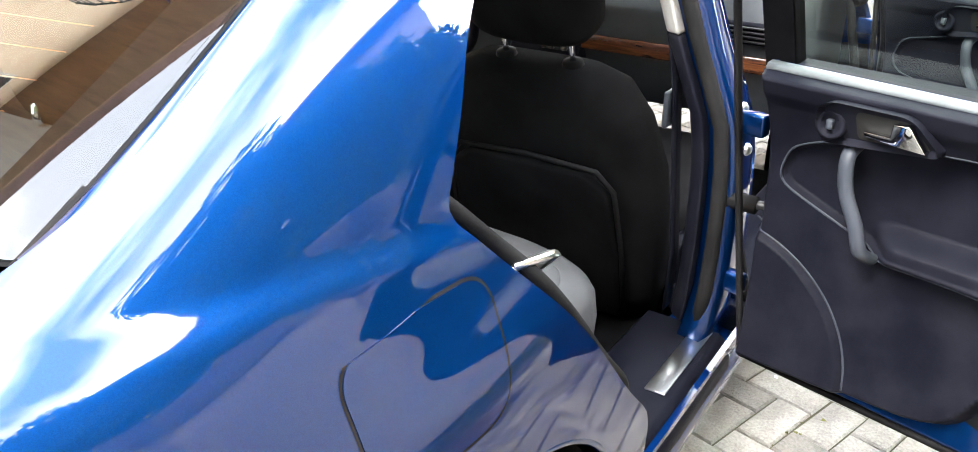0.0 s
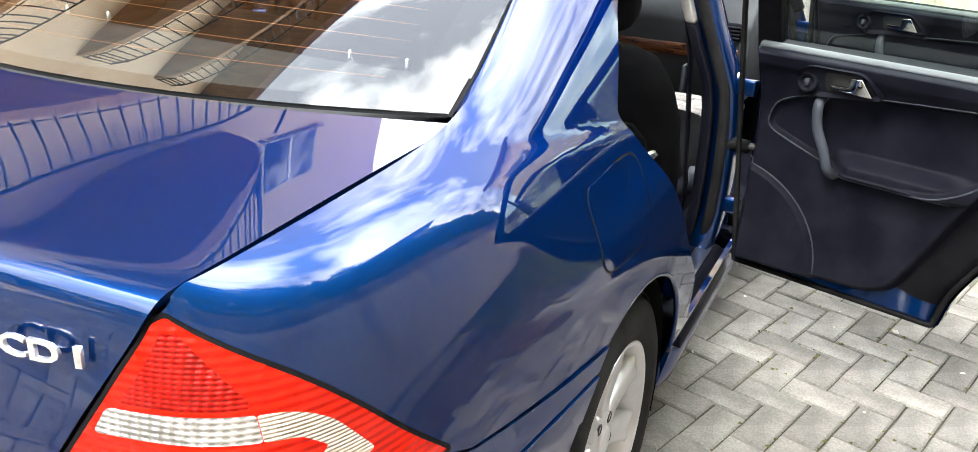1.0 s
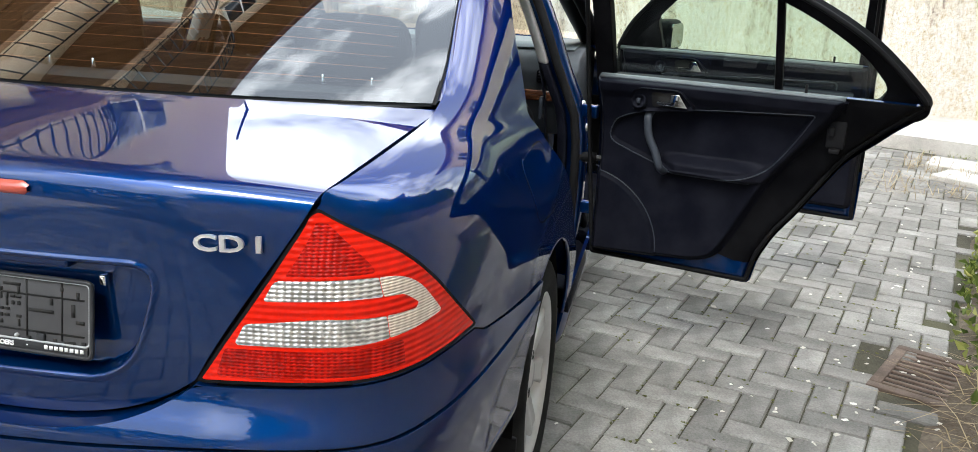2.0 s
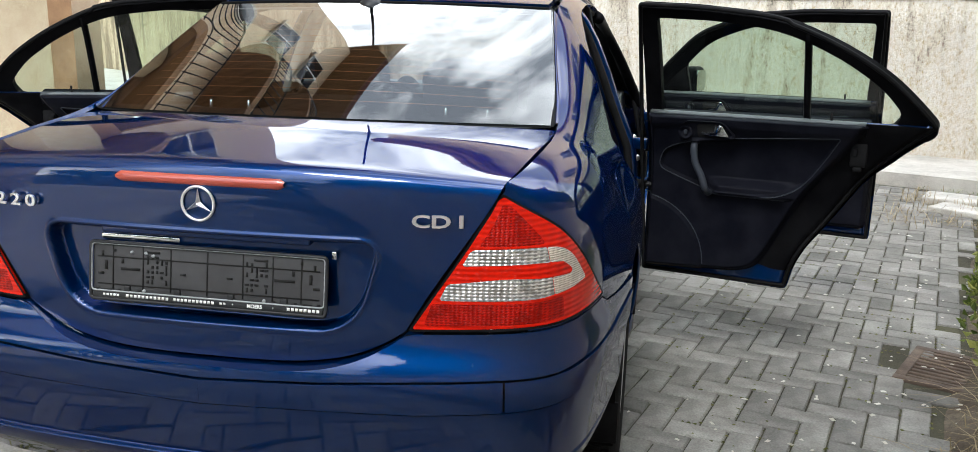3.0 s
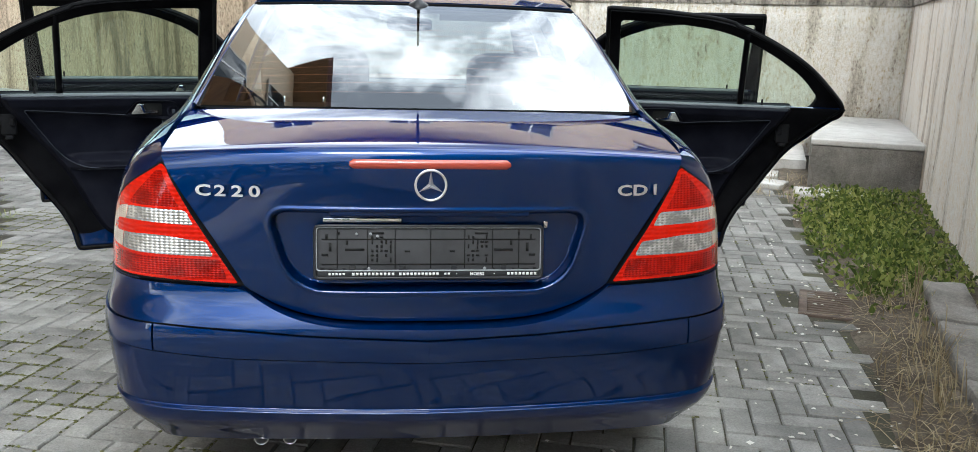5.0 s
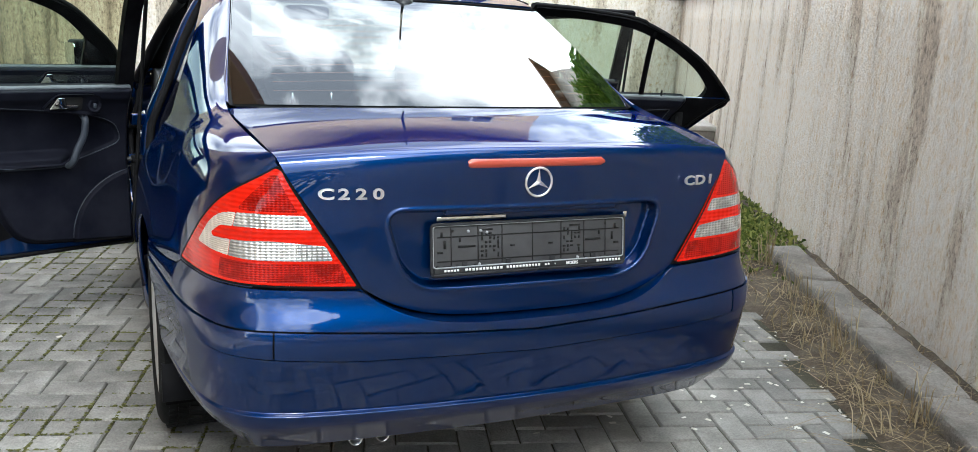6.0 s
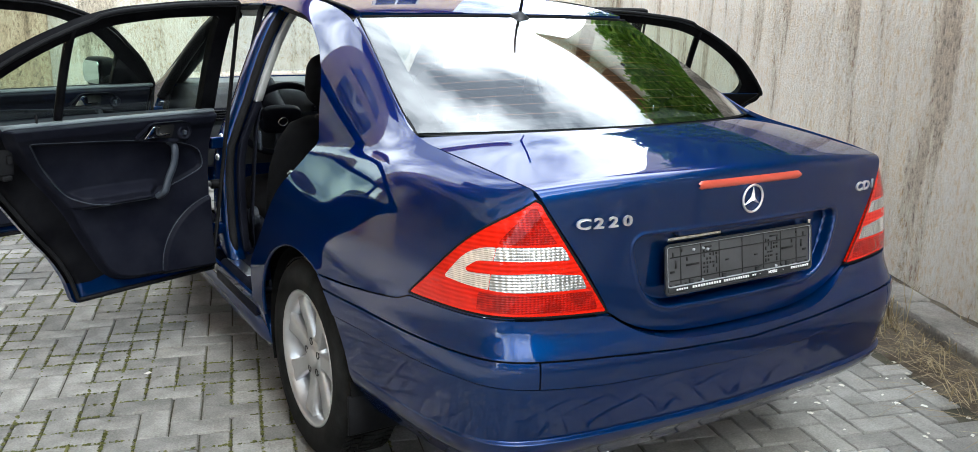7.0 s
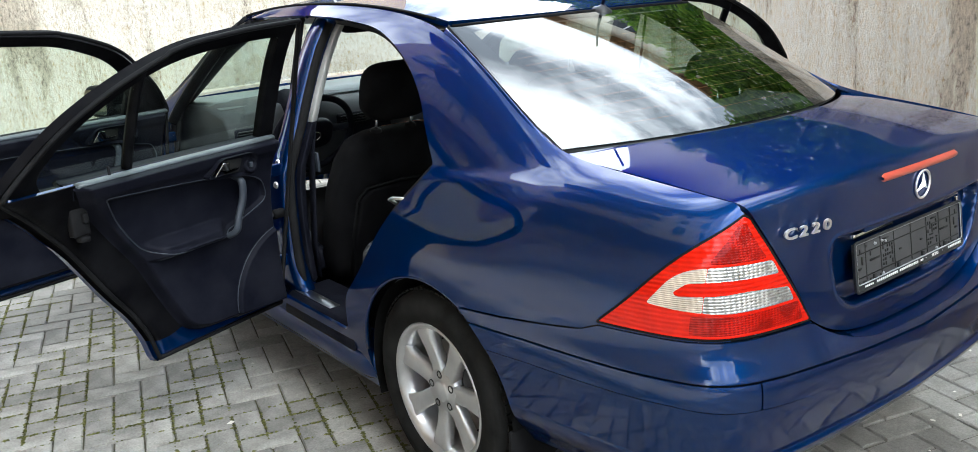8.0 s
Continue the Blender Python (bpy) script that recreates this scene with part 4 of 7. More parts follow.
# ---- tail lamps: red lens, clear bands, lamp body behind
BAND_1 = outline(round_outline([(0.572, 0.880, .010), (0.694, 0.883, .03), (0.740, 0.881, .002), (0.740, 0.850, .002), (0.700, 0.852, .03), (0.588, 0.849, .010), (0.548, 0.847, .008)], 5))
BAND_2 = outline(round_outline([(0.515, 0.811, .008), (0.638, 0.824, .03), (0.740, 0.820, .002), (0.740, 0.784, .002), (0.690, 0.780, .03), (0.495, 0.777, .008)], 5))
CORNER_BAND = outline(round_outline([(0.741, 0.881, .002), (0.780, 0.877, .02), (0.818, 0.856, .02), (0.868, 0.794, .008), (0.790, 0.787, .02), (0.741, 0.784, .002), (0.741, 0.820, .002),
                                     (0.800, 0.818, .004), (0.808, 0.826, .004), (0.780, 0.847, .01), (0.741, 0.850, .002)], 4))
PRISM_1 = outline(round_outline([(0.668, 0.968, .006), (0.690, 0.966, .006), (0.738, 0.895, .01), (0.735, 0.888, .004), (0.590, 0.887, .006)], 4))
PRISM_2 = outline(round_outline([(0.480, 0.770, .004), (0.765, 0.776, .004), (0.765, 0.734, .006), (0.600, 0.729, .03), (0.462, 0.724, .006)], 4))
for side in (1, -1):
    lamp = new("tail_lamp")
    lamp.parent = car
    tagged(lamp, "red tail lamp with two clear bands")
    mir = side < 0
    sp = (0.52, 0.94, 0.30, 1.0)
    shape = [lambda p, u, v: in_lamp(run_of(u), p[:, 2]) - G]
    masks = (BAND_1, BAND_2, CORNER_BAND, PRISM_1, PRISM_2)
    out_bands = [lambda p, u, v: -np.max([b(run_of(u), p[:, 2]) for b in masks], axis=0)]
    panel("red_lens", body_side, 190, 130, shape + out_bands, LENS_RED, lamp, mirror=mir, span=sp, rim=0.010)
    for mask in (PRISM_1, PRISM_2):
        panel("prism_lens", body_side, 190, 130, shape + [lambda p, u, v, b=mask: b(run_of(u), p[:, 2])], LENS_PRISM, lamp, "red lens with fine prisms", mirror=mir, span=sp, rim=0.004)
    panel("corner_lens", body_side, 190, 130, shape + [lambda p, u, v: CORNER_BAND(run_of(u), p[:, 2])], LENS_CORNER, lamp, "pale ribbed lens joining the clear bands", mirror=mir, span=sp, rim=0.004)
    panel("clear_band", body_side, 190, 130, shape + [lambda p, u, v: BAND_1(run_of(u), p[:, 2])], LENS_CLEAR, lamp, "ribbed clear band", mirror=mir, span=sp, rim=0.006)
    panel("clear_band", body_side, 190, 130, shape + [lambda p, u, v: BAND_2(run_of(u), p[:, 2])], LENS_CLEAR, lamp, "ribbed clear band", mirror=mir, span=sp, rim=0.006)
    panel("reflector", body_side, 60, 50, shape, LAMP_BACK, lamp, mirror=mir, span=sp, rim=0, lift=-0.022)
    panel("lamp_seal", body_side, 150, 110, [lambda p, u, v: in_lamp(run_of(u), p[:, 2]) + 0.002, lambda p, u, v: 0.0025 - in_lamp(run_of(u), p[:, 2])], RUBBER, lamp, mirror=mir, span=sp, rim=0, lift=0.0005)
    # bulb housings behind the lens
    for s, z in ((0.60, 0.715), (0.74, 0.712), (0.70, 0.90)):
        k = np.interp(-s, -_run, _uu)
        vv = np.linspace(0.3, 1, 200)
        q = body_side(np.full(200, k), vv)
        i = int(np.argmin(np.abs(q[:, 2] - z)))
        c = q[i] + np.array([-0.01, 0.03, 0])
        part("bulb", moved(lathe([(0.0005, -0.012), (0.012, -0.006), (0.014, 0.006), (0.012, 0.02)], 10, "y"), Matrix.Translation((c[0] * side, c[1] - 0.006, c[2]))), LAMP_BACK, lamp)

# ---- third brake light, badge, lettering, plate holder
LID_DEPTH = {}


def lid_y(x, z):
    """Depth of the boot lid's rear face at x, z."""
    key = (round(x, 3), z)
    if key not in LID_DEPTH:
        LID_DEPTH[key] = lid_depth(x, z)
    return LID_DEPTH[key]


def lid_depth(x, z):
    u = np.full(160, 0.5 + 0.5 * x / np.interp(z, [0.58, 0.68, 0.79, 0.885, 0.96, 1.0], [0.36, 0.405, 0.47, 0.535, 0.585, 0.604]))
    p = lid(u, np.linspace(0, 0.6, 160))
    return float(p[int(np.argmin(np.abs(p[:, 2] - z))), 1])


def on_lid(bm, x, z, lift=0.0):
    """Sets a flat piece (facing -y) on the lid, following its curve."""
    for w in bm.verts:
        w.co.y += lid_y(max(-0.57, min(0.57, w.co.x + x)), z) - lift
        w.co.x += x
        w.co.z += z
    return bm


brake = bmesh.new()
for i in range(41):
    x = -0.182 + 0.364 * i / 40
    h = 0.011 * min(1, (1 - abs(x) / 0.182) * 14 + 0.45)
    y = lid_y(x, 1.0) - 0.003
    for a, b in ((h, 0.004), (h * 0.5, -0.003), (-h * 0.5, -0.003), (-h, 0.004)):
        brake.verts.new((x, y + b, 0.996 + a))
brake.verts.ensure_lookup_table()
for i in range(40):
    for k in range(3):
        brake.faces.new([brake.verts[q] for q in (i * 4 + k, i * 4 + k + 1, i * 4 + k + 5, i * 4 + k + 4)])
bmesh.ops.recalc_face_normals(brake, faces=brake.faces)
part("third_brake_light", brake, BRAKE_RED, car, "slim pale red high brake light")

badge = new("badge")
badge.parent = car
tagged(badge, "round chrome badge with a ring and three rays")
by = lid_y(0, 0.952) - 0.004
ring = [(0.0345 * math.cos(a), by, 0.950 + 0.0345 * math.sin(a)) for a in np.linspace(0, 2 * math.pi, 48, endpoint=False)]
part("ring", tube(ring, 0.0030, 8, closed=True, up=(0, 1, 0)), BADGE, badge)
star = bmesh.new()
top = star.verts.new((0, by - 0.008, 0.950))
rim_v = []
for i in range(6):
    a = math.pi / 2 + i * math.pi / 3
    r = 0.033 if i % 2 == 0 else 0.0065
    rim_v.append(star.verts.new((r * math.cos(a), by + (0.001 if i % 2 == 0 else 0.001), 0.950 + r * math.sin(a))))
for i in range(6):
    star.faces.new((top, rim_v[i], rim_v[(i + 1) % 6]))
bmesh.ops.recalc_face_normals(star, faces=star.faces)
part("ray_piece", star, BADGE, badge, smooth=False)

for words, x0, pitch, z0 in (("C220", -0.508, 0.0385, 0.919), ("CDI", 0.455, 0.0385, 0.925)):
    for i, ch in enumerate(words):
        bm = text_bm(ch, 0.047, 0.0022)
        part("letter", on_lid(moved(bm, Matrix.Diagonal((1.12, 1, 0.74, 1))), x0 + pitch * i, z0, 0.0035), BADGE, car, "raised chrome letter", smooth=False)

holder = new("plate_holder")
holder.parent = car
tagged(holder, "empty black plastic number plate holder with a white printed strip")
TILT_P = pose(0, 0.002, 0.790, -8, 0, 0)
def on_plate(bm):
    return moved(bm, TILT_P)
part("base_plate", on_plate(box(0.520, 0.008, 0.116, (0, 0.004, 0), 0.003)), PLATE_GREY, holder)
rim_pts = [(x, -0.003, z) for x, z in round_outline([(-0.262, -0.060, .010), (0.262, -0.060, .010), (0.262, 0.060, .010), (-0.262, 0.060, .010)], 5)]
part("plate_frame", on_plate(tube(rim_pts, 0.0042, 6, closed=True, up=(0, 1, 0))), PLASTIC_GLOSS, holder)
part("inner_frame", on_plate(tube([(x * 0.988, -0.0045, 0.0075 + z * 0.83) for x, _, z in rim_pts], 0.0017, 5, closed=True, up=(0, 1, 0))), PLATE_EDGE, holder, "thin pale inner edge")
rng = random.Random(4)
for x in (-0.212, -0.143, -0.080, 0.002, 0.081, 0.146, 0.208):
    part("groove", on_plate(box(0.0022, 0.0024, 0.092, (x, -0.0004, 0.008))), SLOT, holder)
for z in (0.030, -0.028):
    part("groove", on_plate(box(0.494, 0.0024, 0.0024, (0, -0.0004, z))), SLOT, holder)
for half in (-1, 1):
    for i in range(5):                                           # block of key slots
        for k in range(6):
            if rng.random() < 0.72:
                w, h = rng.choice(((0.0035, 0.011), (0.008, 0.004), (0.005, 0.006), (0.0035, 0.009)))
                part("slot", on_plate(box(w, 0.0022, h, (half * (0.090 + 0.0105 * i), -0.0006, -0.018 + 0.0105 * k))), SLOT, holder)
    for x, z, w, h in ((0.228, 0.012, 0.006, 0.020), (0.240, -0.006, 0.014, 0.005), (0.236, 0.036, 0.005, 0.012), (0.172, 0.006, 0.044, 0.005), (0.190, 0.022, 0.005, 0.010), (0.222, -0.041, 0.020, 0.006),
                       (0.246, -0.040, 0.007, 0.007), (0.196, -0.040, 0.006, 0.006), (0.150, -0.040, 0.006, 0.006), (0.120, 0.044, 0.030, 0.004), (0.052, 0.002, 0.012, 0.004), (0.208, 0.044, 0.005, 0.006)):
        part("slot", on_plate(box(w, 0.0022, h, (half * x, -0.0006, z))), SLOT, holder)
for x, z in ((-0.168, 0.042), (-0.136, 0.042), (-0.140, -0.038), (0.128, -0.038), (-0.120, 0.037)):
    part("screw", on_plate(moved(lathe([(0.0004, -0.003), (0.0030, -0.0028), (0.0036, 0.001)], 10, "y"), Matrix.Translation((x, -0.001, z)))), PLATE_EDGE, holder)
for x in (-0.178, -0.064, 0.056, 0.172):
    part("clip", on_plate(box(0.014, 0.006, 0.016, (x, -0.002, -0.038), 0.001)), PLASTIC, holder)
part("text_strip", on_plate(box(0.512, 0.004, 0.014, (0, -0.0035, -0.050), 0.001)), PLASTIC, holder)
for x, w, tall in ((-0.213, 0.040, 0.0048), (-0.130, 0.100, 0.0062), (-0.025, 0.094, 0.0062), (0.040, 0.016, 0.0048), (0.215, 0.072, 0.0062)):
    count = int(round(w / 0.0088))
    for k in range(count):
        part("print_bar", on_plate(box(w / count * 0.66, 0.0008, tall, (x - w / 2 + w * (k + 0.5) / count, -0.0060, -0.050))), WHITE_PRINT, holder)
part("printed_word", on_plate(moved(text_bm("MOERS", 0.0105, 0.0004), Matrix.Translation((0.110, -0.0060, -0.0537)))), WHITE_PRINT, holder, "white printed word", smooth=False)
for x in (0.062, 0.150):
    part("print_dot", on_plate(box(0.002, 0.0008, 0.002, (x, -0.0060, -0.050))), WHITE_PRINT, holder)
# above the plate: a wide strip drawn for a reflection, and a small lamp
for x, z, w, h in ((-0.155, 0.861, 0.180, 0.012), (0.272, 0.852, 0.011, 0.017)):
    part("plate_glint_or_lamp", box(w, 0.012, h, (x, 0.024, z), 0.002), CHROME, car, "bright chrome piece above the plate, drawn reflection and lamp")
# painted ledge between the bumper's edge and the boot lid
ledge = bmesh.new()
for side in (1, -1):
    row = []
    for k in np.linspace(np.interp(-0.46, -_cr, _cu), 1.0, 40):
        q = cover(np.full(400, k), np.linspace(0, 1, 400))
        top = cover_top(q, cover_u(np.full(400, k)))
        o = q[int(np.argmin(np.abs(q[:, 2] - top)))]
        half = np.interp(o[2], [0.58, 0.68, 0.79], [0.36, 0.405, 0.47]) * 0.97
        y_in = float(lid_depth(min(o[0], half), o[2] + 0.006)) + 0.014
        row.append([ledge.verts.new((o[0] * side, o[1] + 0.001, o[2] - 0.0005)), ledge.verts.new((o[0] * side, o[1] * 0.5 + y_in * 0.5, o[2] + 0.002)), ledge.verts.new((o[0] * side, max(y_in, o[1] + 0.004), o[2] + 0.001))])
    for a, b in zip(row, row[1:]):
        for i in range(2):
            ledge.faces.new((a[i], a[i + 1], b[i + 1], b[i]))
bmesh.ops.recalc_face_normals(ledge, faces=ledge.faces)
part("cover_ledge", ledge, PAINT, bumper)
part("handle_bar", box(0.46, 0.030, 0.022, (0, 0.012, 0.884), 0.006), PAINT, car, "boot grip above the plate")

# aerial
aerial = new("aerial")
aerial.parent = car
tagged(aerial, "short black roof aerial with a bright base")
part("base", moved(lathe([(0.034, 0.0), (0.032, 0.005), (0.018, 0.012), (0.007, 0.020), (0.0005, 0.022)], 20, "z"), pose(0, 1.075, 1.366, 18, 0, 0)), PLASTIC_GLOSS, aerial)
part("rod", tube([(0, 1.075, 1.375), (0, 1.06, 1.43), (0, 1.035, 1.50), (0, 1.015, 1.55)], [0.006, 0.0045, 0.004, 0.004], 8), RUBBER, aerial)

# exhaust tips
for x in (-0.41, -0.34):
    part("exhaust_tip", moved(lathe([(0.017, 0.16), (0.018, 0.0), (0.0155, 0.0), (0.0175, 0.14), (0.0005, 0.14)], 20, "y"), pose(x, 0.095, 0.288, -8, 0, 0)), STEEL, car, "round steel exhaust tip")
part("silencer", moved(box(0.50, 0.24, 0.15, (-0.22, 0.36, 0.335), 0.05), Matrix()), DARK_METAL, car)
part("floor_pan", joined(box(1.20, 0.90, 0.05, (0, 0.52, 0.43), 0.02), box(1.50, 2.20, 0.05, (0, 2.25, 0.235), 0.02)), UNDERBODY, car)


# ---------------------------------------------------------------- doors, sills, wheels
_ty, _tz = np.linspace(0.80, 3.25, 124), np.linspace(0.20, 1.42, 123)
_vs = np.linspace(0, 1, 260)
_cols = []
for _u in np.linspace(0.02, 0.56, 110):
    _q = body_side(np.full(260, _u), _vs)
    _cols.append((_q[130, 1], np.interp(_tz, _q[:, 2], _q[:, 0])))
_cols.sort(key=lambda c: c[0])
_table = np.array([[np.interp(y, [c[0] for c in _cols], [c[1][k] for c in _cols]) for k in range(len(_tz))] for y in _ty])


def side_x(y, z):
    """Half width of the closed body side at y, z."""
    fy = np.clip((np.asarray(y, float) - _ty[0]) / (_ty[1] - _ty[0]), 0, len(_ty) - 1.001)
    fz = np.clip((np.asarray(z, float) - _tz[0]) / (_tz[1] - _tz[0]), 0, len(_tz) - 1.001)
    i, j = fy.astype(int), fz.astype(int)
    a, b = fy - i, fz - j
    t = _table
    return (1 - a) * (1 - b) * t[i, j] + a * (1 - b) * t[i + 1, j] + (1 - a) * b * t[i, j + 1] + a * b * t[i + 1, j + 1]


def step(x, a, b):
    t = np.clip((x - a) / (b - a), 0, 1)
    return t * t * (3 - 2 * t)


REAR_DOOR = dict(
    hinge=1.985, name="rear_door",
    skin=[(1.962, 1.402, .01), (1.75, 1.394, .05), (1.47, 1.366, .10), (1.267, 1.281, .10), (1.11, 1.185, .08), (1.012, 1.095, .06), (0.925, 1.000, .045),
          (1.035, 0.912, .06), (1.15, 0.795, .06), (1.27, 0.605, .04), (1.335, 0.515, .04), (1.375, 0.430, .03), (1.392, 0.338, .02), (1.962, 0.345, .01)],
    hole=[(1.900, 1.362, .015), (1.70, 1.355, .05), (1.47, 1.327, .10), (1.28, 1.243, .10), (1.13, 1.140, .06), (1.055, 1.050, .03), (1.085, 1.000, .015), (1.900, 0.985, .01)],
    trim=[(1.945, 1.004, .01), (1.150, 1.012, .02), (1.190, 0.930, .03), (1.37, 0.690, .06), (1.44, 0.540, .05), (1.50, 0.425, .05), (1.57, 0.395, .05), (1.945, 0.375, .02)],
    post=1.372, arm=(0.29, 0.625), handle=0.285, lock=0.196, pull=(0.226, 0.290), pocket=(0.0, 0.28),
    pad=[(0.084, 0.800, .03), (0.104, 0.852, .02), (0.150, 0.877, .03), (0.262, 0.906, .06), (0.43, 0.921, .05), (0.58, 0.932, .05), (0.742, 0.944, .012), (0.700, 0.870, .03),
         (0.645, 0.785, .03), (0.602, 0.736, .03), (0.54, 0.712, .03), (0.45, 0.700, .05), (0.31, 0.700, .03), (0.24, 0.722, .03), (0.15, 0.754, .03), (0.096, 0.776, .02)])
FRONT_DOOR = dict(
    hinge=3.090, name="front_door",
    skin=[(1.978, 0.345, .01), (1.978, 1.402, .01), (2.30, 1.404, .05), (2.56, 1.385, .08), (2.80, 1.302, .10), (3.00, 1.120, .06), (3.070, 1.010, .03), (3.075, 0.60, .03), (3.06, 0.345, .03)],
    hole=[(2.050, 0.985, .01), (2.030, 1.362, .015), (2.30, 1.364, .05), (2.54, 1.345, .08), (2.75, 1.270, .08), (2.87, 1.150, .02), (2.87, 0.985, .01)],
    trim=[(1.998, 0.40, .03), (1.998, 1.004, .01), (3.03, 1.004, .01), (3.03, 0.39, .03)],
    post=None, arm=(0.38, 0.90), handle=0.36, lock=0.25, pull=(0.31, 0.38), pocket=(0.05, 0.42),
    pad=[(0.10, 0.800, .03), (0.13, 0.860, .03), (0.30, 0.895, .06), (0.60, 0.915, .06), (0.98, 0.930, .02), (0.96, 0.80, .05), (0.88, 0.715, .06), (0.60, 0.695, .06), (0.38, 0.700, .04), (0.12, 0.760, .03)])


def build_door(spec, side, angle):
    hy, right = spec["hinge"], side > 0
    skin, hole, trim = outline(round_outline(spec["skin"])), outline(round_outline(spec["hole"])), outline(round_outline(spec["trim"]))
    mir = not right
    y_lo, y_hi = min(p[0] for p in spec["skin"]), max(p[0] for p in spec["skin"])
    span = (0.02, 0.56, 0.0, 1.0)
    door = panel(spec["name"], body_side, 170, 90, [lambda p, u, v: skin(p[:, 1], p[:, 2]), lambda p, u, v: 0.975 - p[:, 2]], PAINT, car, "open door with dark blue skin and black trim", rim=0.030, mirror=mir, span=span)
    hx = 0.845

    def keep_frame(p, u, v):
        return np.minimum(skin(p[:, 1], p[:, 2]), np.maximum(-hole(p[:, 1], p[:, 2]), -1))
    belt = [lambda p, u, v: p[:, 2] - 0.965]
    panel("window_frame", body_side, 220, 110, [keep_frame] + belt, FRAME_BLACK, door, "black window frame", rim=0.030, mirror=mir, span=span)
    # inner cover of the frame, facing the cabin
    panel("frame_lining", body_side, 220, 110, [lambda p, u, v: np.minimum(skin(p[:, 1], p[:, 2]) - 0.001, -hole(p[:, 1], p[:, 2]) - 0.002)] + belt, FRAME_BLACK, door, rim=0.012, lift=0.032, flip=True, mirror=mir, span=span)
    glass = panel("door_glass", body_side, 150, 80, [lambda p, u, v: hole(p[:, 1], p[:, 2]) + 0.01] + ([lambda p, u, v: p[:, 1] - spec["post"] - 0.008] if spec["post"] else []), GLASS_DOOR, door, "green-tinted door glass", rim=0.003, lift=-0.016, mirror=mir, span=span)
    glass.visible_shadow = False
    if spec["post"]:
        qg = panel("quarter_glass", body_side, 150, 80, [lambda p, u, v: hole(p[:, 1], p[:, 2]) + 0.01, lambda p, u, v: spec["post"] - 0.008 - p[:, 1]], GLASS_DOOR, door, "green-tinted quarter glass", rim=0.003, lift=-0.016, mirror=mir, span=span)
        qg.visible_shadow = False
    # seal running round the frame
    loop = round_outline(spec["skin"], 5)
    ring = [(float(side_x(y, z)) - 0.045, y + (0.012 if y < (y_lo + y_hi) / 2 else -0.012), max(z - (0.012 if z > 1.0 else -0.012), 0.36)) for y, z in loop]

    def dpart(name, bm, mat, label="", smooth=True):
        if mir:
            bmesh.ops.scale(bm, vec=(-1, 1, 1), verts=bm.verts)
            bmesh.ops.reverse_faces(bm, faces=bm.faces)
        return part(name, bm, mat, door, label, smooth)

    def dp(r, z, d):
        return (float(side_x(hy - r, z)) - d, hy - r, z)
    dpart("door_seal", tube(ring, 0.008, 6, closed=True, up=(1, 0, 0)), RUBBER, "black rubber door seal")
    if spec["post"]:
        yp = spec["post"]
        pts = [(float(side_x(yp, z)) - 0.016, yp - 0.0 + (z - 1.0) * 0.02, z) for z in np.linspace(0.98, 1.31, 9)]
        dpart("window_post", tube(pts, 0.013, 6, flat=1.6, up=(1, 0, 0)), FRAME_BLACK, "black window divider")
    # painted inner shell behind the trim
    span_y, span_z = y_hi - y_lo, 0.70

    def shell(u, v):
        y, z = y_lo + u * span_y, 0.32 + v * span_z
        inside = skin(y, z)
        d = 0.012 + 0.045 * step(inside, 0.0, 0.035)
        return np.stack([side_x(y, z) - d, y, z], 1)
    panel("inner_shell", shell, 110, 75, [lambda p, u, v: skin(p[:, 1], p[:, 2]) - 0.002, lambda p, u, v: 1.0 - p[:, 2]], SHELL_PAINT, door, "dark blue painted inner sheet", flip=True, rim=0.01, mirror=mir)
    # black sheet just over the painted shell, leaving its lowest part blue
    panel("black_edge_sheet", shell, 110, 75, [lambda p, u, v: skin(p[:, 1], p[:, 2]) - 0.0025, lambda p, u, v: 1.0 - p[:, 2], lambda p, u, v: p[:, 2] - 0.42 - 0.25 * np.clip(p[:, 1] - 1.45, 0, 1)], FRAME_BLACK, door, "black sheet over the upper part of the inner shell", flip=True, rim=0.004, lift=0.003, mirror=mir)
    a0, a1 = spec["arm"]
    pad = outline(round_outline(spec["pad"], 5))
    k0, k1 = spec["pocket"]

    def inner(u, v):
        y, z = y_lo + u * span_y, 0.32 + v * span_z
        r = hy - y
        edge = trim(y, z)
        d = 0.060 + 0.045 * step(edge, -0.002, 0.025)
        d += 0.008 * step(z, 0.93, 0.960)
        d -= 0.085 * step(z, 0.985, 1.010)                       # rolls over to the glass
        # padded mid panel, set back, with the arm rest bulging out along its foot
        d -= 0.016 * step(pad(r, z), -0.002, 0.012)
        d += 0.052 * step(r, a0 - 0.03, a0 + 0.04) * (1 - step(r, a1 - 0.10, a1)) * step(z, 0.690, 0.708) * (1 - step(z, 0.728, 0.764))
        d += 0.010 * step(r, a0 - 0.02, a0 + 0.05) * (1 - step(r, a1 - 0.10, a1 + 0.02)) * step(z, 0.62, 0.69) * (1 - step(z, 0.69, 0.70))
        q = np.sqrt(np.abs((r - k0) / (k1 - k0)) ** 2.0 + np.abs((z - 0.40) / 0.275) ** 2.0)
        d += 0.014 * (1 - step(q, 0.95, 1.0)) * step(z, 0.36, 0.40)
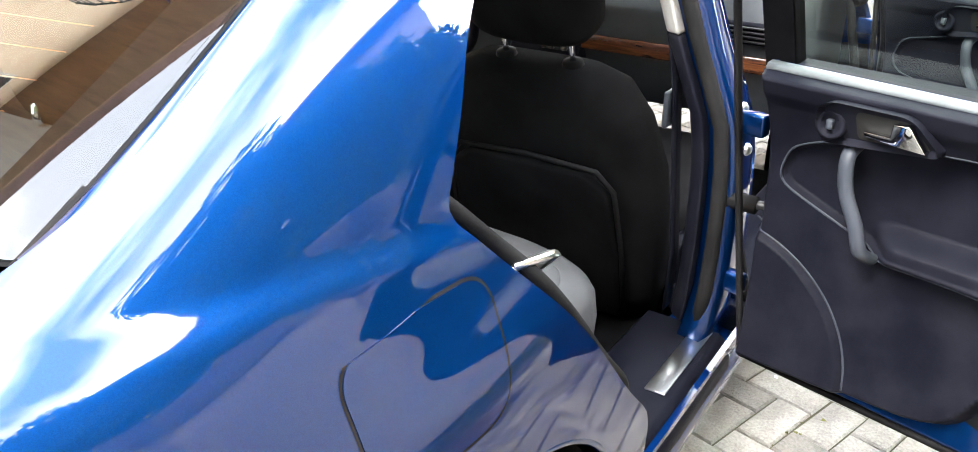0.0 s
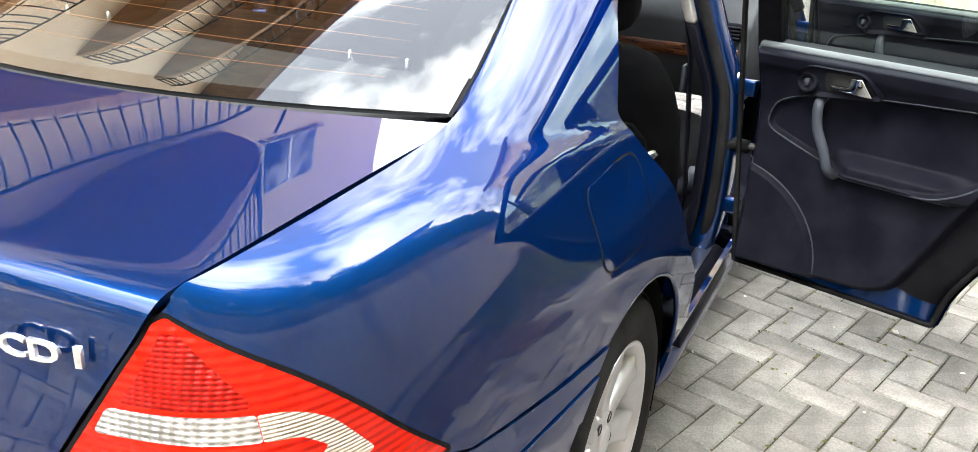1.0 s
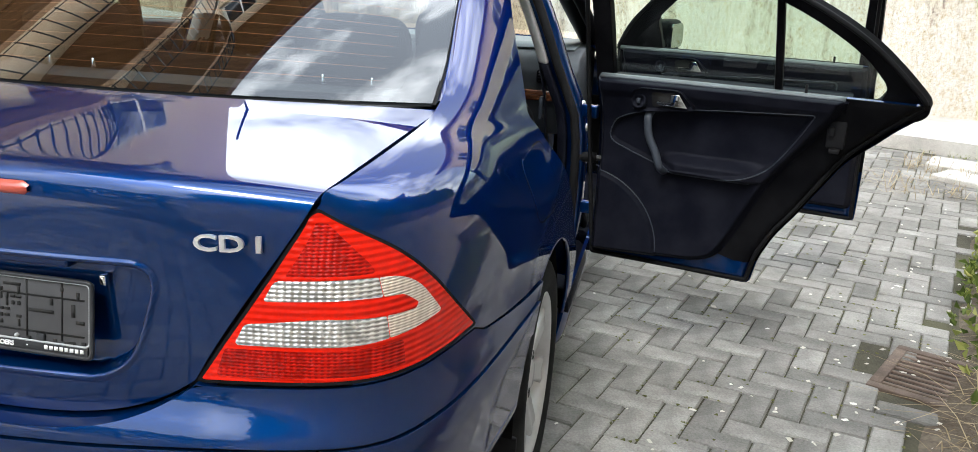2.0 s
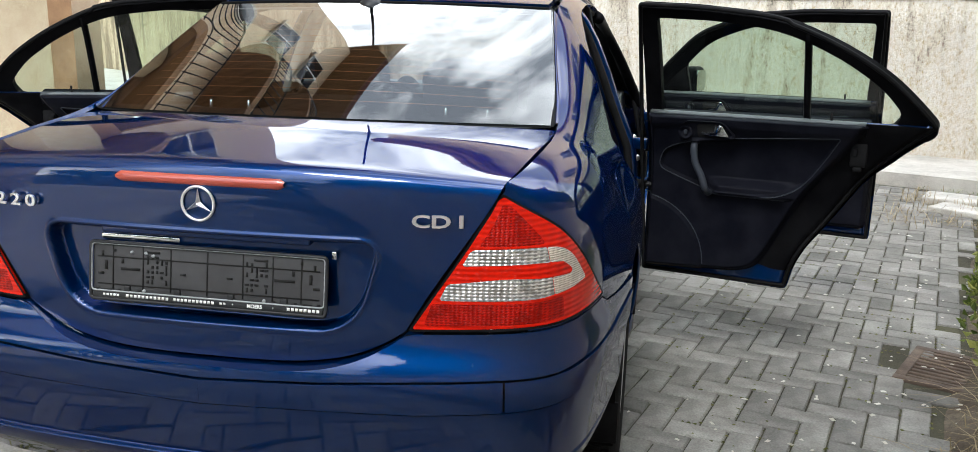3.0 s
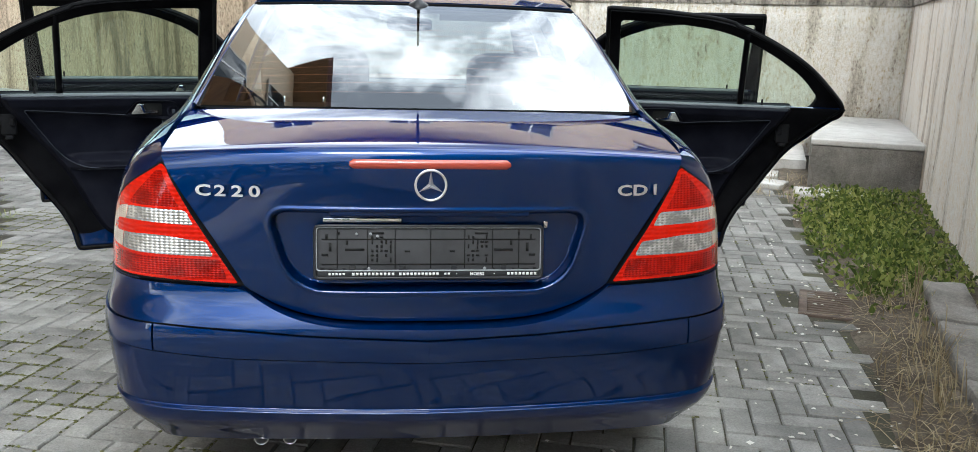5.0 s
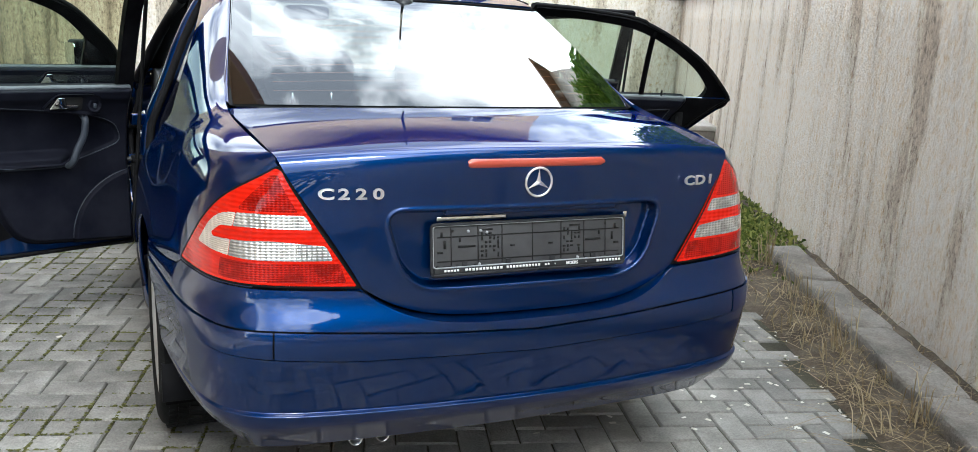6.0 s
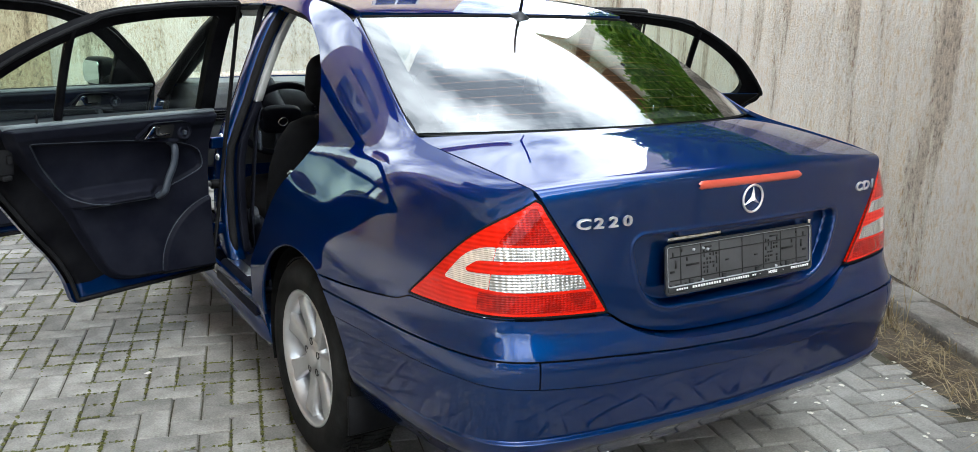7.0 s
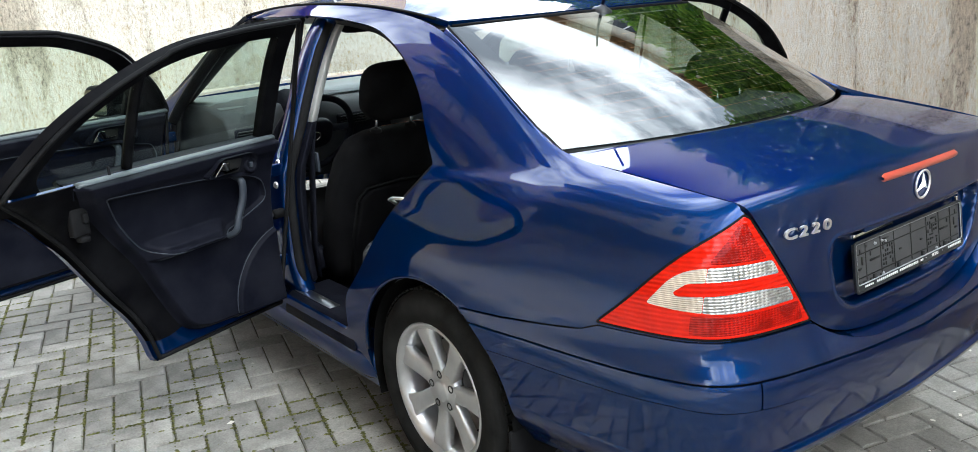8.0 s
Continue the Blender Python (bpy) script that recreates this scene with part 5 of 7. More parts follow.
        return np.stack([side_x(y, z) - d, y, z], 1)
    panel("trim_panel", inner, 190, 150, [lambda p, u, v: trim(p[:, 1], p[:, 2])], TRIM, door, "black padded door trim", flip=True, rim=0.04, mirror=mir)
    # seams of the oval panel and the pocket, lying on the trim
    def on_trim(pts):
        ys, zs = np.array([hy - r for r, _ in pts]), np.array([z for _, z in pts])
        return [tuple(q) for q in inner((ys - y_lo) / span_y, (zs - 0.32) / span_z)]
    loop_pad = round_outline(spec["pad"], 5)
    dpart("panel_seam", tube(on_trim(loop_pad), 0.0022, 5, closed=True, up=(1, 0, 0)), TRIM_GREY)
    arc = [(k0 + (k1 - k0) * math.cos(a), 0.40 + 0.275 * math.sin(a)) for a in np.linspace(0.05, math.pi / 2 - 0.1, 24)]
    dpart("pocket_seam", tube(on_trim(arc), 0.0024, 5, up=(1, 0, 0)), TRIM_GREY)
    rail_r = np.linspace(0.05, hy - 1.17 if spec["post"] else 1.06, 20)
    dpart("belt_rail", tube([dp(r, 0.995, 0.058) for r in rail_r], 0.020, 8, flat=0.5), BELT_GREY, "grey padded upper rail")
    # seam under the arm rest
    dpart("arm_seam", tube(on_trim([(r, 0.6965) for r in np.linspace(a0 + 0.02, a1 - 0.06, 12)]), 0.0025, 5), TRIM_GREY)
    # grab handle
    g0, g1 = spec["pull"]
    pts = smooth_line([dp(g0, 0.893, 0.090), dp(g0 + 0.001, 0.876, 0.134), dp(g0 + 0.010, 0.820, 0.152), dp((g0 + g1) / 2 + 0.006, 0.765, 0.160), dp(g1 - 0.010, 0.722, 0.162), dp(g1, 0.700, 0.130)], 6)
    dpart("grab_handle", tube(pts, 0.0135, 10, flat=0.8, up=(1, 0, 0)), TRIM_GREY, "grey curved grab handle")
    # opener: bezel, chrome lever, lock button
    h = spec["handle"]
    plate = [(h - 0.110, 0.892), (h + 0.098, 0.918), (h + 0.050, 0.978), (h - 0.088, 0.976), (h - 0.112, 0.955)]
    bm = bmesh.new()
    for d in (0.100, 0.134):
        for r, z in round_outline([(*q, 0.02) for q in plate], 4):
            bm.verts.new(dp(r, z, d))
    bm.verts.ensure_lookup_table()
    n = len(bm.verts) // 2
    for i in range(n):
        j = (i + 1) % n
        bm.faces.new([bm.verts[k] for k in (i, j, n + j, n + i)])
    rim_face = bm.faces.new([bm.verts[n + i] for i in range(n)])
    bmesh.ops.recalc_face_normals(bm, faces=bm.faces)
    bmesh.ops.inset_region(bm, faces=[rim_face], thickness=0.008, depth=-0.010)
    dpart("opener_bezel", bm, TRIM, smooth=False)
    cavity = [(h - 0.045, 0.914), (h + 0.078, 0.922), (h + 0.046, 0.968), (h - 0.045, 0.966)]
    bm = bmesh.new()
    bm.faces.new([bm.verts.new(dp(r, z, 0.1255)) for r, z in round_outline([(*q, 0.012) for q in cavity], 4)])
    dpart("opener_cavity", bm, SLOT, smooth=False)
    lever = [(h - 0.028, 0.927), (h + 0.030, 0.923), (h + 0.074, 0.922), (h + 0.050, 0.966), (h + 0.024, 0.964), (h + 0.018, 0.938), (h - 0.028, 0.936)]
    bm = bmesh.new()
    f0 = [bm.verts.new(dp(r, z, 0.122)) for r, z in lever]
    f1 = [bm.verts.new(dp(r, z, 0.138 + 0.006 * (r > h))) for r, z in lever]
    bm.faces.new(f1)
    for i in range(7):
        bm.faces.new((f0[i], f0[(i + 1) % 7], f1[(i + 1) % 7], f1[i]))
    bmesh.ops.recalc_face_normals(bm, faces=bm.faces)
    bevelled(bm, 0.0025, 2)
    dpart("opener_lever", bm, CHROME, "chrome door opener")
    c = dp(spec["lock"], 0.931, 0.122)
    dpart("button_ring", moved(lathe([(0.026, 0.004), (0.026, -0.010), (0.019, -0.012), (0.017, -0.004), (0.0005, -0.004)], 20, "x"), Matrix.Translation(c)), TRIM)
    dpart("button", moved(box(0.012, 0.012, 0.018, (0, 0, 0), 0.003), Matrix.Translation((c[0] - 0.008, c[1], c[2]))), TRIM_GREY)
    # lock pin on the rail
    q = dp((hy - 1.285) if spec["post"] else 0.95, 1.018, 0.050)
    dpart("lock_pin", moved(lathe([(0.0045, -0.02), (0.0045, 0.010), (0.0005, 0.013)], 8, "z"), Matrix.Translation(q)), RUBBER)
    # latch on the closing edge
    lr = 0.80 if spec["post"] else 1.06
    lz = 0.885 if spec["post"] else 0.72
    c = dp(lr, lz, 0.070)
    dpart("latch_plate", joined(moved(box(0.030, 0.055, 0.085, (0, 0, 0), 0.006), Matrix.Translation(c)), moved(box(0.030, 0.030, 0.016, (-0.012, 0.0, -0.050), 0.004), Matrix.Translation(c)), moved(box(0.026, 0.016, 0.028, (-0.014, 0.012, 0.010), 0.003), Matrix.Translation(c))), RUBBER, "black latch")
    # hinge straps and the pipe for cables
    for z in (0.52, 0.86):
        dpart("hinge", box(0.030, 0.060, 0.045, (hx - 0.05, hy + 0.005, z), 0.006), PAINT)
    dpart("cable_boot", tube([(hx - 0.055, hy - 0.03, 0.70), (hx - 0.06, hy + 0.01, 0.70), (hx - 0.085, hy + 0.05, 0.70)], 0.018, 10), RUBBER)
    if not spec["post"]:
        # exterior mirror
        sail = prism([(2.86, 0.985), (3.02, 0.99), (2.875, 1.150)], 0.02)
        for w in sail.verts:
            y, z, t = w.co.x, w.co.z, w.co.y
            w.co = (float(side_x(y, z)) - 0.035 + t * 2.0, y, z)
        bmesh.ops.recalc_face_normals(sail, faces=sail.faces)
        dpart("mirror_base", sail, FRAME_BLACK)
        bm = bmesh.new()
        bmesh.ops.create_uvsphere(bm, u_segments=20, v_segments=12, radius=1)
        for w in bm.verts:
            x, y, z = w.co
            f = lambda t: math.copysign(abs(t) ** 0.55, t)
            w.co = (0.965 + 0.105 * f(x), 2.90 + (0.030 if y < 0 else 0.085) * f(y), 1.045 + 0.072 * f(z))
        # black in place of blue paint: the housing's shade is put into its colour
        dpart("mirror_housing", bm, FRAME_BLACK, "mirror housing, its blue paint blackened for shade")
        dpart("mirror_arm", box(0.12, 0.06, 0.05, (0.84, 2.92, 1.01), 0.015), FRAME_BLACK)
        bm = bmesh.new()
        out = [(x, z) for x, z in round_outline([(-0.085, -0.055, .03), (0.085, -0.050, .04), (0.080, 0.055, .04), (-0.085, 0.055, .03)], 5)]
        bm.faces.new([bm.verts.new((0.965 + x, 2.866, 1.045 + z)) for x, z in out])
        ret = bmesh.ops.extrude_face_region(bm, geom=bm.faces[:])
        bmesh.ops.translate(bm, vec=(0, 0.006, 0), verts=[g for g in ret["geom"] if isinstance(g, bmesh.types.BMVert)])
        bmesh.ops.recalc_face_normals(bm, faces=bm.faces)
        dpart("mirror_glass", bm, MIRROR, "mirror glass", smooth=False)
    h = Matrix.Translation((hx * side, hy, 0))
    door.matrix_world = h @ pose(0, 0, 0, 0, 0, angle * side) @ h.inverted()
    return door


build_door(REAR_DOOR, 1, 75)
build_door(REAR_DOOR, -1, 71)
build_door(FRONT_DOOR, 1, 73)
build_door(FRONT_DOOR, -1, 74)


# ---- sills, pillars, wheel housings
def side_part(name, bm, mat, side, label="", smooth=True, parent=None):
    if side < 0:
        bmesh.ops.scale(bm, vec=(-1, 1, 1), verts=bm.verts)
        bmesh.ops.reverse_faces(bm, faces=bm.faces)
    return part(name, bm, mat, parent or car, label, smooth)


def swept(sections):
    """Skins a list of rings of equal length."""
    bm = bmesh.new()
    rings = [[bm.verts.new(p) for p in s] for s in sections]
    n = len(rings[0])
    for a, b in zip(rings, rings[1:]):
        for k in range(n):
            bm.faces.new((a[k], a[(k + 1) % n], b[(k + 1) % n], b[k]))
    bm.faces.new(rings[0][::-1])
    bm.faces.new(rings[-1])
    bmesh.ops.recalc_face_normals(bm, faces=bm.faces)
    return bm


for side in (1, -1):
    # outer sill and its step, with a dark tread plate
    prof = [(0.795, 0.20), (0.838, 0.235), (0.848, 0.275), (0.845, 0.310), (0.836, 0.328), (0.785, 0.332), (0.775, 0.380), (0.70, 0.390), (0.70, 0.22)]
    side_part("sill", bevelled(swept([[(x - (0.02 if y < 1.37 else 0), y, z) for x, z in prof] for y in (1.335, 1.40, 1.8, 2.2, 2.7, 3.12)]), 0.008, 2), PAINT_SILL, side, "dark blue door sill")
    side_part("sill_tread", bevelled(swept([[(0.852, y, 0.316), (0.850, y, 0.345), (0.836, y, 0.382), (0.822, y, 0.394), (0.66, y, 0.400), (0.64, y, 0.37), (0.66, y, 0.34)] for y in (1.42, 1.7, 1.93)]), 0.003, 1), TRIM, side, "black plastic tread")
    side_part("tread_plate", box(0.042, 0.27, 0.003, (0.790, 1.78, 0.3975), 0.001), STEEL, side, "bright tread plate")
    side_part("sill_tread", bevelled(swept([[(0.852, y, 0.316), (0.850, y, 0.345), (0.836, y, 0.382), (0.822, y, 0.394), (0.66, y, 0.400), (0.64, y, 0.37), (0.66, y, 0.34)] for y in (2.06, 2.5, 3.0)]), 0.003, 1), TRIM, side)
    # centre pillar: painted outside, grey trim inside
    rows = []
    for z in np.linspace(0.36, 1.395, 16):
        w = 0.085 - 0.035 * min(1, max(0, (z - 0.45) / 0.6))
        if z < 0.48:
            w += (0.48 - z) * 0.5
        x = float(side_x(2.0, z)) - 0.055
        yc = 1.985 - 0.015 * (z - 0.4)
        rows.append([(x, yc - w, z), (x + 0.012, yc - w * 0.6, z), (x + 0.012, yc + w * 0.6, z), (x, yc + w, z), (x - 0.05, yc + w * 0.9, z), (x - 0.05, yc - w * 0.9, z)])
    side_part("centre_pillar", swept(rows), PAINT, side, "dark blue centre pillar")
    rows = []
    for z in np.linspace(0.42, 1.385, 14):
        w = 0.100 - 0.035 * min(1, max(0, (z - 0.45) / 0.6))
        x = float(side_x(2.0, z)) - 0.106
        yc = 1.975 - 0.015 * (z - 0.4)
        rows.append([(x, yc - w, z), (x, yc + w, z), (x - 0.035, yc + w * 0.7, z), (x - 0.035, yc - w * 0.7, z)])
    side_part("pillar_trim", bevelled(swept(rows[8:]), 0.008, 2), PALE_TRIM, side, "pale grey upper pillar trim")
    side_part("pillar_trim", bevelled(swept(rows[:9]), 0.008, 2), TRIM, side, "black lower pillar trim")
    side_part("pillar_seal", tube([(float(side_x(2.0, z)) - 0.075, 1.895 + 0.03 * (z - 0.4), z) for z in np.linspace(0.42, 1.36, 12)], 0.016, 8), SEAL_GREY, side)
    side_part("door_stop", tube([(float(side_x(1.95, 0.70)) - 0.06, 1.93, 0.70), (float(side_x(1.95, 0.70)) + 0.06, 1.93, 0.70)], 0.010, 8), DARK_METAL, side)
    for z in (0.52, 0.80, 0.88):
        side_part("bolt", moved(lathe([(0.013, 0.0), (0.013, 0.006), (0.007, 0.012), (0.0005, 0.012)], 10, "x"), Matrix.Translation((float(side_x(2.0, z)) - 0.044, 1.955, z))), STEEL, side)
    # belt on the pillar, striker in the opening
    side_part("striker", tube([(0.765, 1.14, 0.872), (0.782, 1.205, 0.868), (0.782, 1.225, 0.862), (0.765, 1.20, 0.845)], 0.006, 6), STEEL, side, "steel door striker")
    # lining round the opening
    loop = [(y + (0.010 if y < 1.6 else 0), z) for y, z in round_outline([(1.90, 1.378, .01), (1.75, 1.370, .05), (1.47, 1.343, .10), (1.28, 1.262, .10), (1.157, 1.168, .08), (1.095, 1.085, .04),
                                                                     (1.018, 0.993, .020), (1.09, 0.911, .05), (1.20, 0.785, .08), (1.33, 0.630, .06), (1.445, 0.515, .05), (1.47, 0.400, .03), (1.90, 0.392, .01)], 5)]
    rear_loop = [(y, z) for y, z in loop if y < 1.86]
    side_part("opening_seal", tube([(float(side_x(y, z)) - (0.035 if z > 1.0 else 0.070), y + (0.0 if z > 1.0 or y > 1.6 else 0.022), z) for y, z in rear_loop], 0.013, 8, up=(1, 0, 0)), SEAL_GREY, side, "grey woven seal round the door opening")
    loop = [(y, z) for y, z in round_outline([(2.10, 0.400, .01), (3.00, 0.400, .05), (3.07, 0.60, .05), (3.07, 0.98, .03), (2.79, 1.275, .10), (2.57, 1.362, .06), (2.08, 1.378, .01)], 5)]
    side_part("opening_seal", tube([(float(side_x(y, z)) - 0.035, y, z) for y, z in loop], 0.013, 8, closed=True, up=(1, 0, 0)), RUBBER, side)
    slope = smooth_line([(3.10, 0.93), (3.06, 1.00), (2.93, 1.135), (2.79, 1.262), (2.66, 1.322), (2.52, 1.358)], 5)
    side_part("post_cover", tube([(float(side_x(y, z)) - 0.012, y - 0.012, z - 0.012) for y, z in slope], 0.026, 8, up=(1, 0, 0)), FRAME_BLACK, side, "black cover of the windscreen post")
    # turned-in door frame of the opening (painted)
    pts = round_outline([(1.000, 0.992, .020), (1.075, 0.905, .05), (1.19, 0.775, .08), (1.318, 0.620, .06), (1.425, 0.515, .05), (1.44, 0.395, .03)], 6)[6:-6]
    bm = bmesh.new()
    a = [bm.verts.new((float(side_x(y, z)) - 0.004, y, z)) for y, z in pts]
    b = [bm.verts.new((float(side_x(y, z)) - 0.022, y + 0.008, z + 0.004)) for y, z in pts]
    c = [bm.verts.new((float(side_x(y, z)) - 0.085, y + 0.026, z + 0.008)) for y, z in pts]
    for r0, r1 in ((a, b), (b, c)):
        for i in range(len(pts) - 1):
            bm.faces.new((r0[i], r0[i + 1], r1[i + 1], r1[i]))
    bmesh.ops.recalc_face_normals(bm, faces=bm.faces)
    side_part("door_jamb", bm, PAINT, side, "dark blue door jamb")
    # wheel housing and arch edge
    for yc in (ARCH_Y, ARCH_Y + 2.715):
        bm = bmesh.new()
        rows = []
        for x, r in ((0.52, 0.345), (0.70, 0.352), (0.825, 0.356)):
            rows.append([bm.verts.new((x, yc + r * math.cos(t), ARCH_Z + r * math.sin(t))) for t in np.linspace(-0.35, math.pi + 0.35, 30)])
        hub = bm.verts.new((0.52, yc, ARCH_Z))
        for p, q in zip(rows, rows[1:]):
            for i in range(29):
                bm.faces.new((p[i], p[i + 1], q[i + 1], q[i]))
        for i in range(29):
            bm.faces.new((hub, rows[0][i + 1], rows[0][i]))
        bmesh.ops.recalc_face_normals(bm, faces=bm.faces)
        side_part("wheel_housing", bm, UNDERBODY, side, "black wheel housing")
    pts = []
    for t in np.linspace(0.10, math.pi - 0.62, 40):
        y, z = ARCH_Y + ARCH_R * math.cos(t), ARCH_Z + ARCH_R * math.sin(t)
        pts.append((float(side_x(max(y, 0.82), z)) - (0.0 if y > 0.82 else (0.82 - y) * 0.09) - 0.006, y, z))
    side_part("arch_lip", tube(pts, 0.007, 6, up=(1, 0, 0)), PAINT, side)
    side_part("mud_flap", box(0.16, 0.012, 0.12, (0.755, 0.625, 0.27), 0.004), RUBBER, side)


# ---- wheels
def build_wheel():
    w = new("wheel")
    t = 0.1025
    prof = [(0.206, -0.088), (0.222, -0.094), (0.250, -t), (0.278, -t * 1.0), (0.300, -0.092), (0.312, -0.076), (0.316, -0.05), (0.316, 0.05), (0.312, 0.076), (0.300, 0.092), (0.278, t), (0.250, t), (0.222, 0.094), (0.206, 0.088)]
    tyre = part("tyre", lathe(prof, 64, "x"), TYRE, w, "black road tyre")
    tread = bmesh.new()
    for i in range(72):
        a = 2 * math.pi * i / 72
        for x0, x1, tw in ((0.026, 0.052, 0.35), (0.056, 0.078, -0.2), (-0.052, -0.026, -0.35), (-0.078, -0.056, 0.2), (-0.020, 0.020, 0.5)):
            c = [(x0, a), (x1, a + tw * 0.06), (x1, a + tw * 0.06 + 0.058), (x0, a + 0.058)]
            lo = [tread.verts.new((x, 0.315 * math.cos(k), 0.315 * math.sin(k))) for x, k in c]
            hi = [tread.verts.new((x, 0.3205 * math.cos(k), 0.3205 * math.sin(k))) for x, k in c]
            tread.faces.new(hi)
            for k in range(4):
                tread.faces.new((lo[k], lo[(k + 1) % 4], hi[(k + 1) % 4], hi[k]))
    bmesh.ops.recalc_face_normals(tread, faces=tread.faces)
    part("tread_block", tread, TYRE, tyre, smooth=False)
    rim = part("rim", lathe([(0.200, -0.075), (0.208, 0.070), (0.216, 0.088), (0.219, 0.0925), (0.214, 0.095), (0.205, 0.091), (0.196, 0.080), (0.188, 0.055), (0.182, -0.07)], 64, "x"), ALLOY, w, "silver alloy wheel rim")
    # seven broad spokes, dished towards the hub
    for i in range(7):
        a = 2 * math.pi * i / 7 + 0.12
        bm = bmesh.new()
        rows = []
        for r, half, x in ((0.045, 0.027, 0.072), (0.085, 0.026, 0.071), (0.125, 0.027, 0.076), (0.165, 0.031, 0.082), (0.190, 0.037, 0.083), (0.204, 0.042, 0.078)):
            row = [(x - 0.035, -half * 0.85, r), (x - 0.004, -half, r), (x, -half * 0.72, r), (x - 0.003, 0, r), (x, half * 0.72, r), (x - 0.004, half, r), (x - 0.035, half * 0.85, r)]
            rows.append([bm.verts.new((q[0], q[2] * math.cos(a) - q[1] * math.sin(a), q[2] * math.sin(a) + q[1] * math.cos(a))) for q in row])
        for p, q in zip(rows, rows[1:]):
            for k in range(6):
                bm.faces.new((p[k], p[k + 1], q[k + 1], q[k]))
        bmesh.ops.recalc_face_normals(bm, faces=bm.faces)
        part("spoke", bm, ALLOY, rim)
    part("hub", lathe([(0.072, 0.035), (0.070, 0.066), (0.060, 0.073), (0.036, 0.072), (0.034, 0.077), (0.030, 0.080), (0.0005, 0.081)], 40, "x"), ALLOY, rim)
    for i in range(5):
        a = 2 * math.pi * (i + 0.35) / 5
        part("wheel_bolt", moved(lathe([(0.0125, 0.0), (0.0125, 0.006), (0.009, 0.0065), (0.008, -0.002), (0.0005, -0.002)], 12, "x"), Matrix.Translation((0.068, 0.052 * math.cos(a), 0.052 * math.sin(a)))), DARK_METAL, rim)
    part("brake_disc", lathe([(0.05, 0.02), (0.145, 0.02), (0.145, 0.000), (0.05, 0.0)], 40, "x"), DISC, w, "worn steel brake disc")
    part("brake_caliper", box(0.075, 0.11, 0.085, (0.005, 0.115, 0.06), 0.015), DARK_METAL, w)
    part("inner_barrel", lathe([(0.185, -0.05), (0.06, -0.045), (0.0005, -0.045)], 32, "x"), UNDERBODY, w)
    return w


wheel = build_wheel()
wheel.parent = car
tagged(wheel, "silver seven-spoke alloy wheel with black tyre")
wheel.matrix_world = pose(0.735, ARCH_Y, 0.316, 23, 0, 0)
for x, y, turn in ((-0.735, ARCH_Y, 0), (0.735, ARCH_Y + 2.715, 40), (-0.735, ARCH_Y + 2.715, 10)):
    copy_thing(wheel, pose(x, y, 0.316, turn, 0, 0) @ (pose(0, 0, 0, 0, 0, 180) if x < 0 else Matrix()))


# ---------------------------------------------------------------- inside the car and its front end
def pillow(sx, sy, sz, at=(0, 0, 0), power=0.5, turn=None, seg=28, rings=16):
    """A rounded, stuffed block."""
    bm = bmesh.new()
    bmesh.ops.create_uvsphere(bm, u_segments=seg, v_segments=rings, radius=1)
    f = lambda t: math.copysign(abs(t) ** power, t)
    for w in bm.verts:
        x, y, z = w.co
        h = math.hypot(x, y)
        if h > 1e-6:
            x, y = f(x / h) * f(h), f(y / h) * f(h)
        w.co = (sx / 2 * x, sy / 2 * y, sz / 2 * f(z))
    m = Matrix.Translation(at)
    if turn is not None:
        m = m @ turn
    return moved(bm, m)


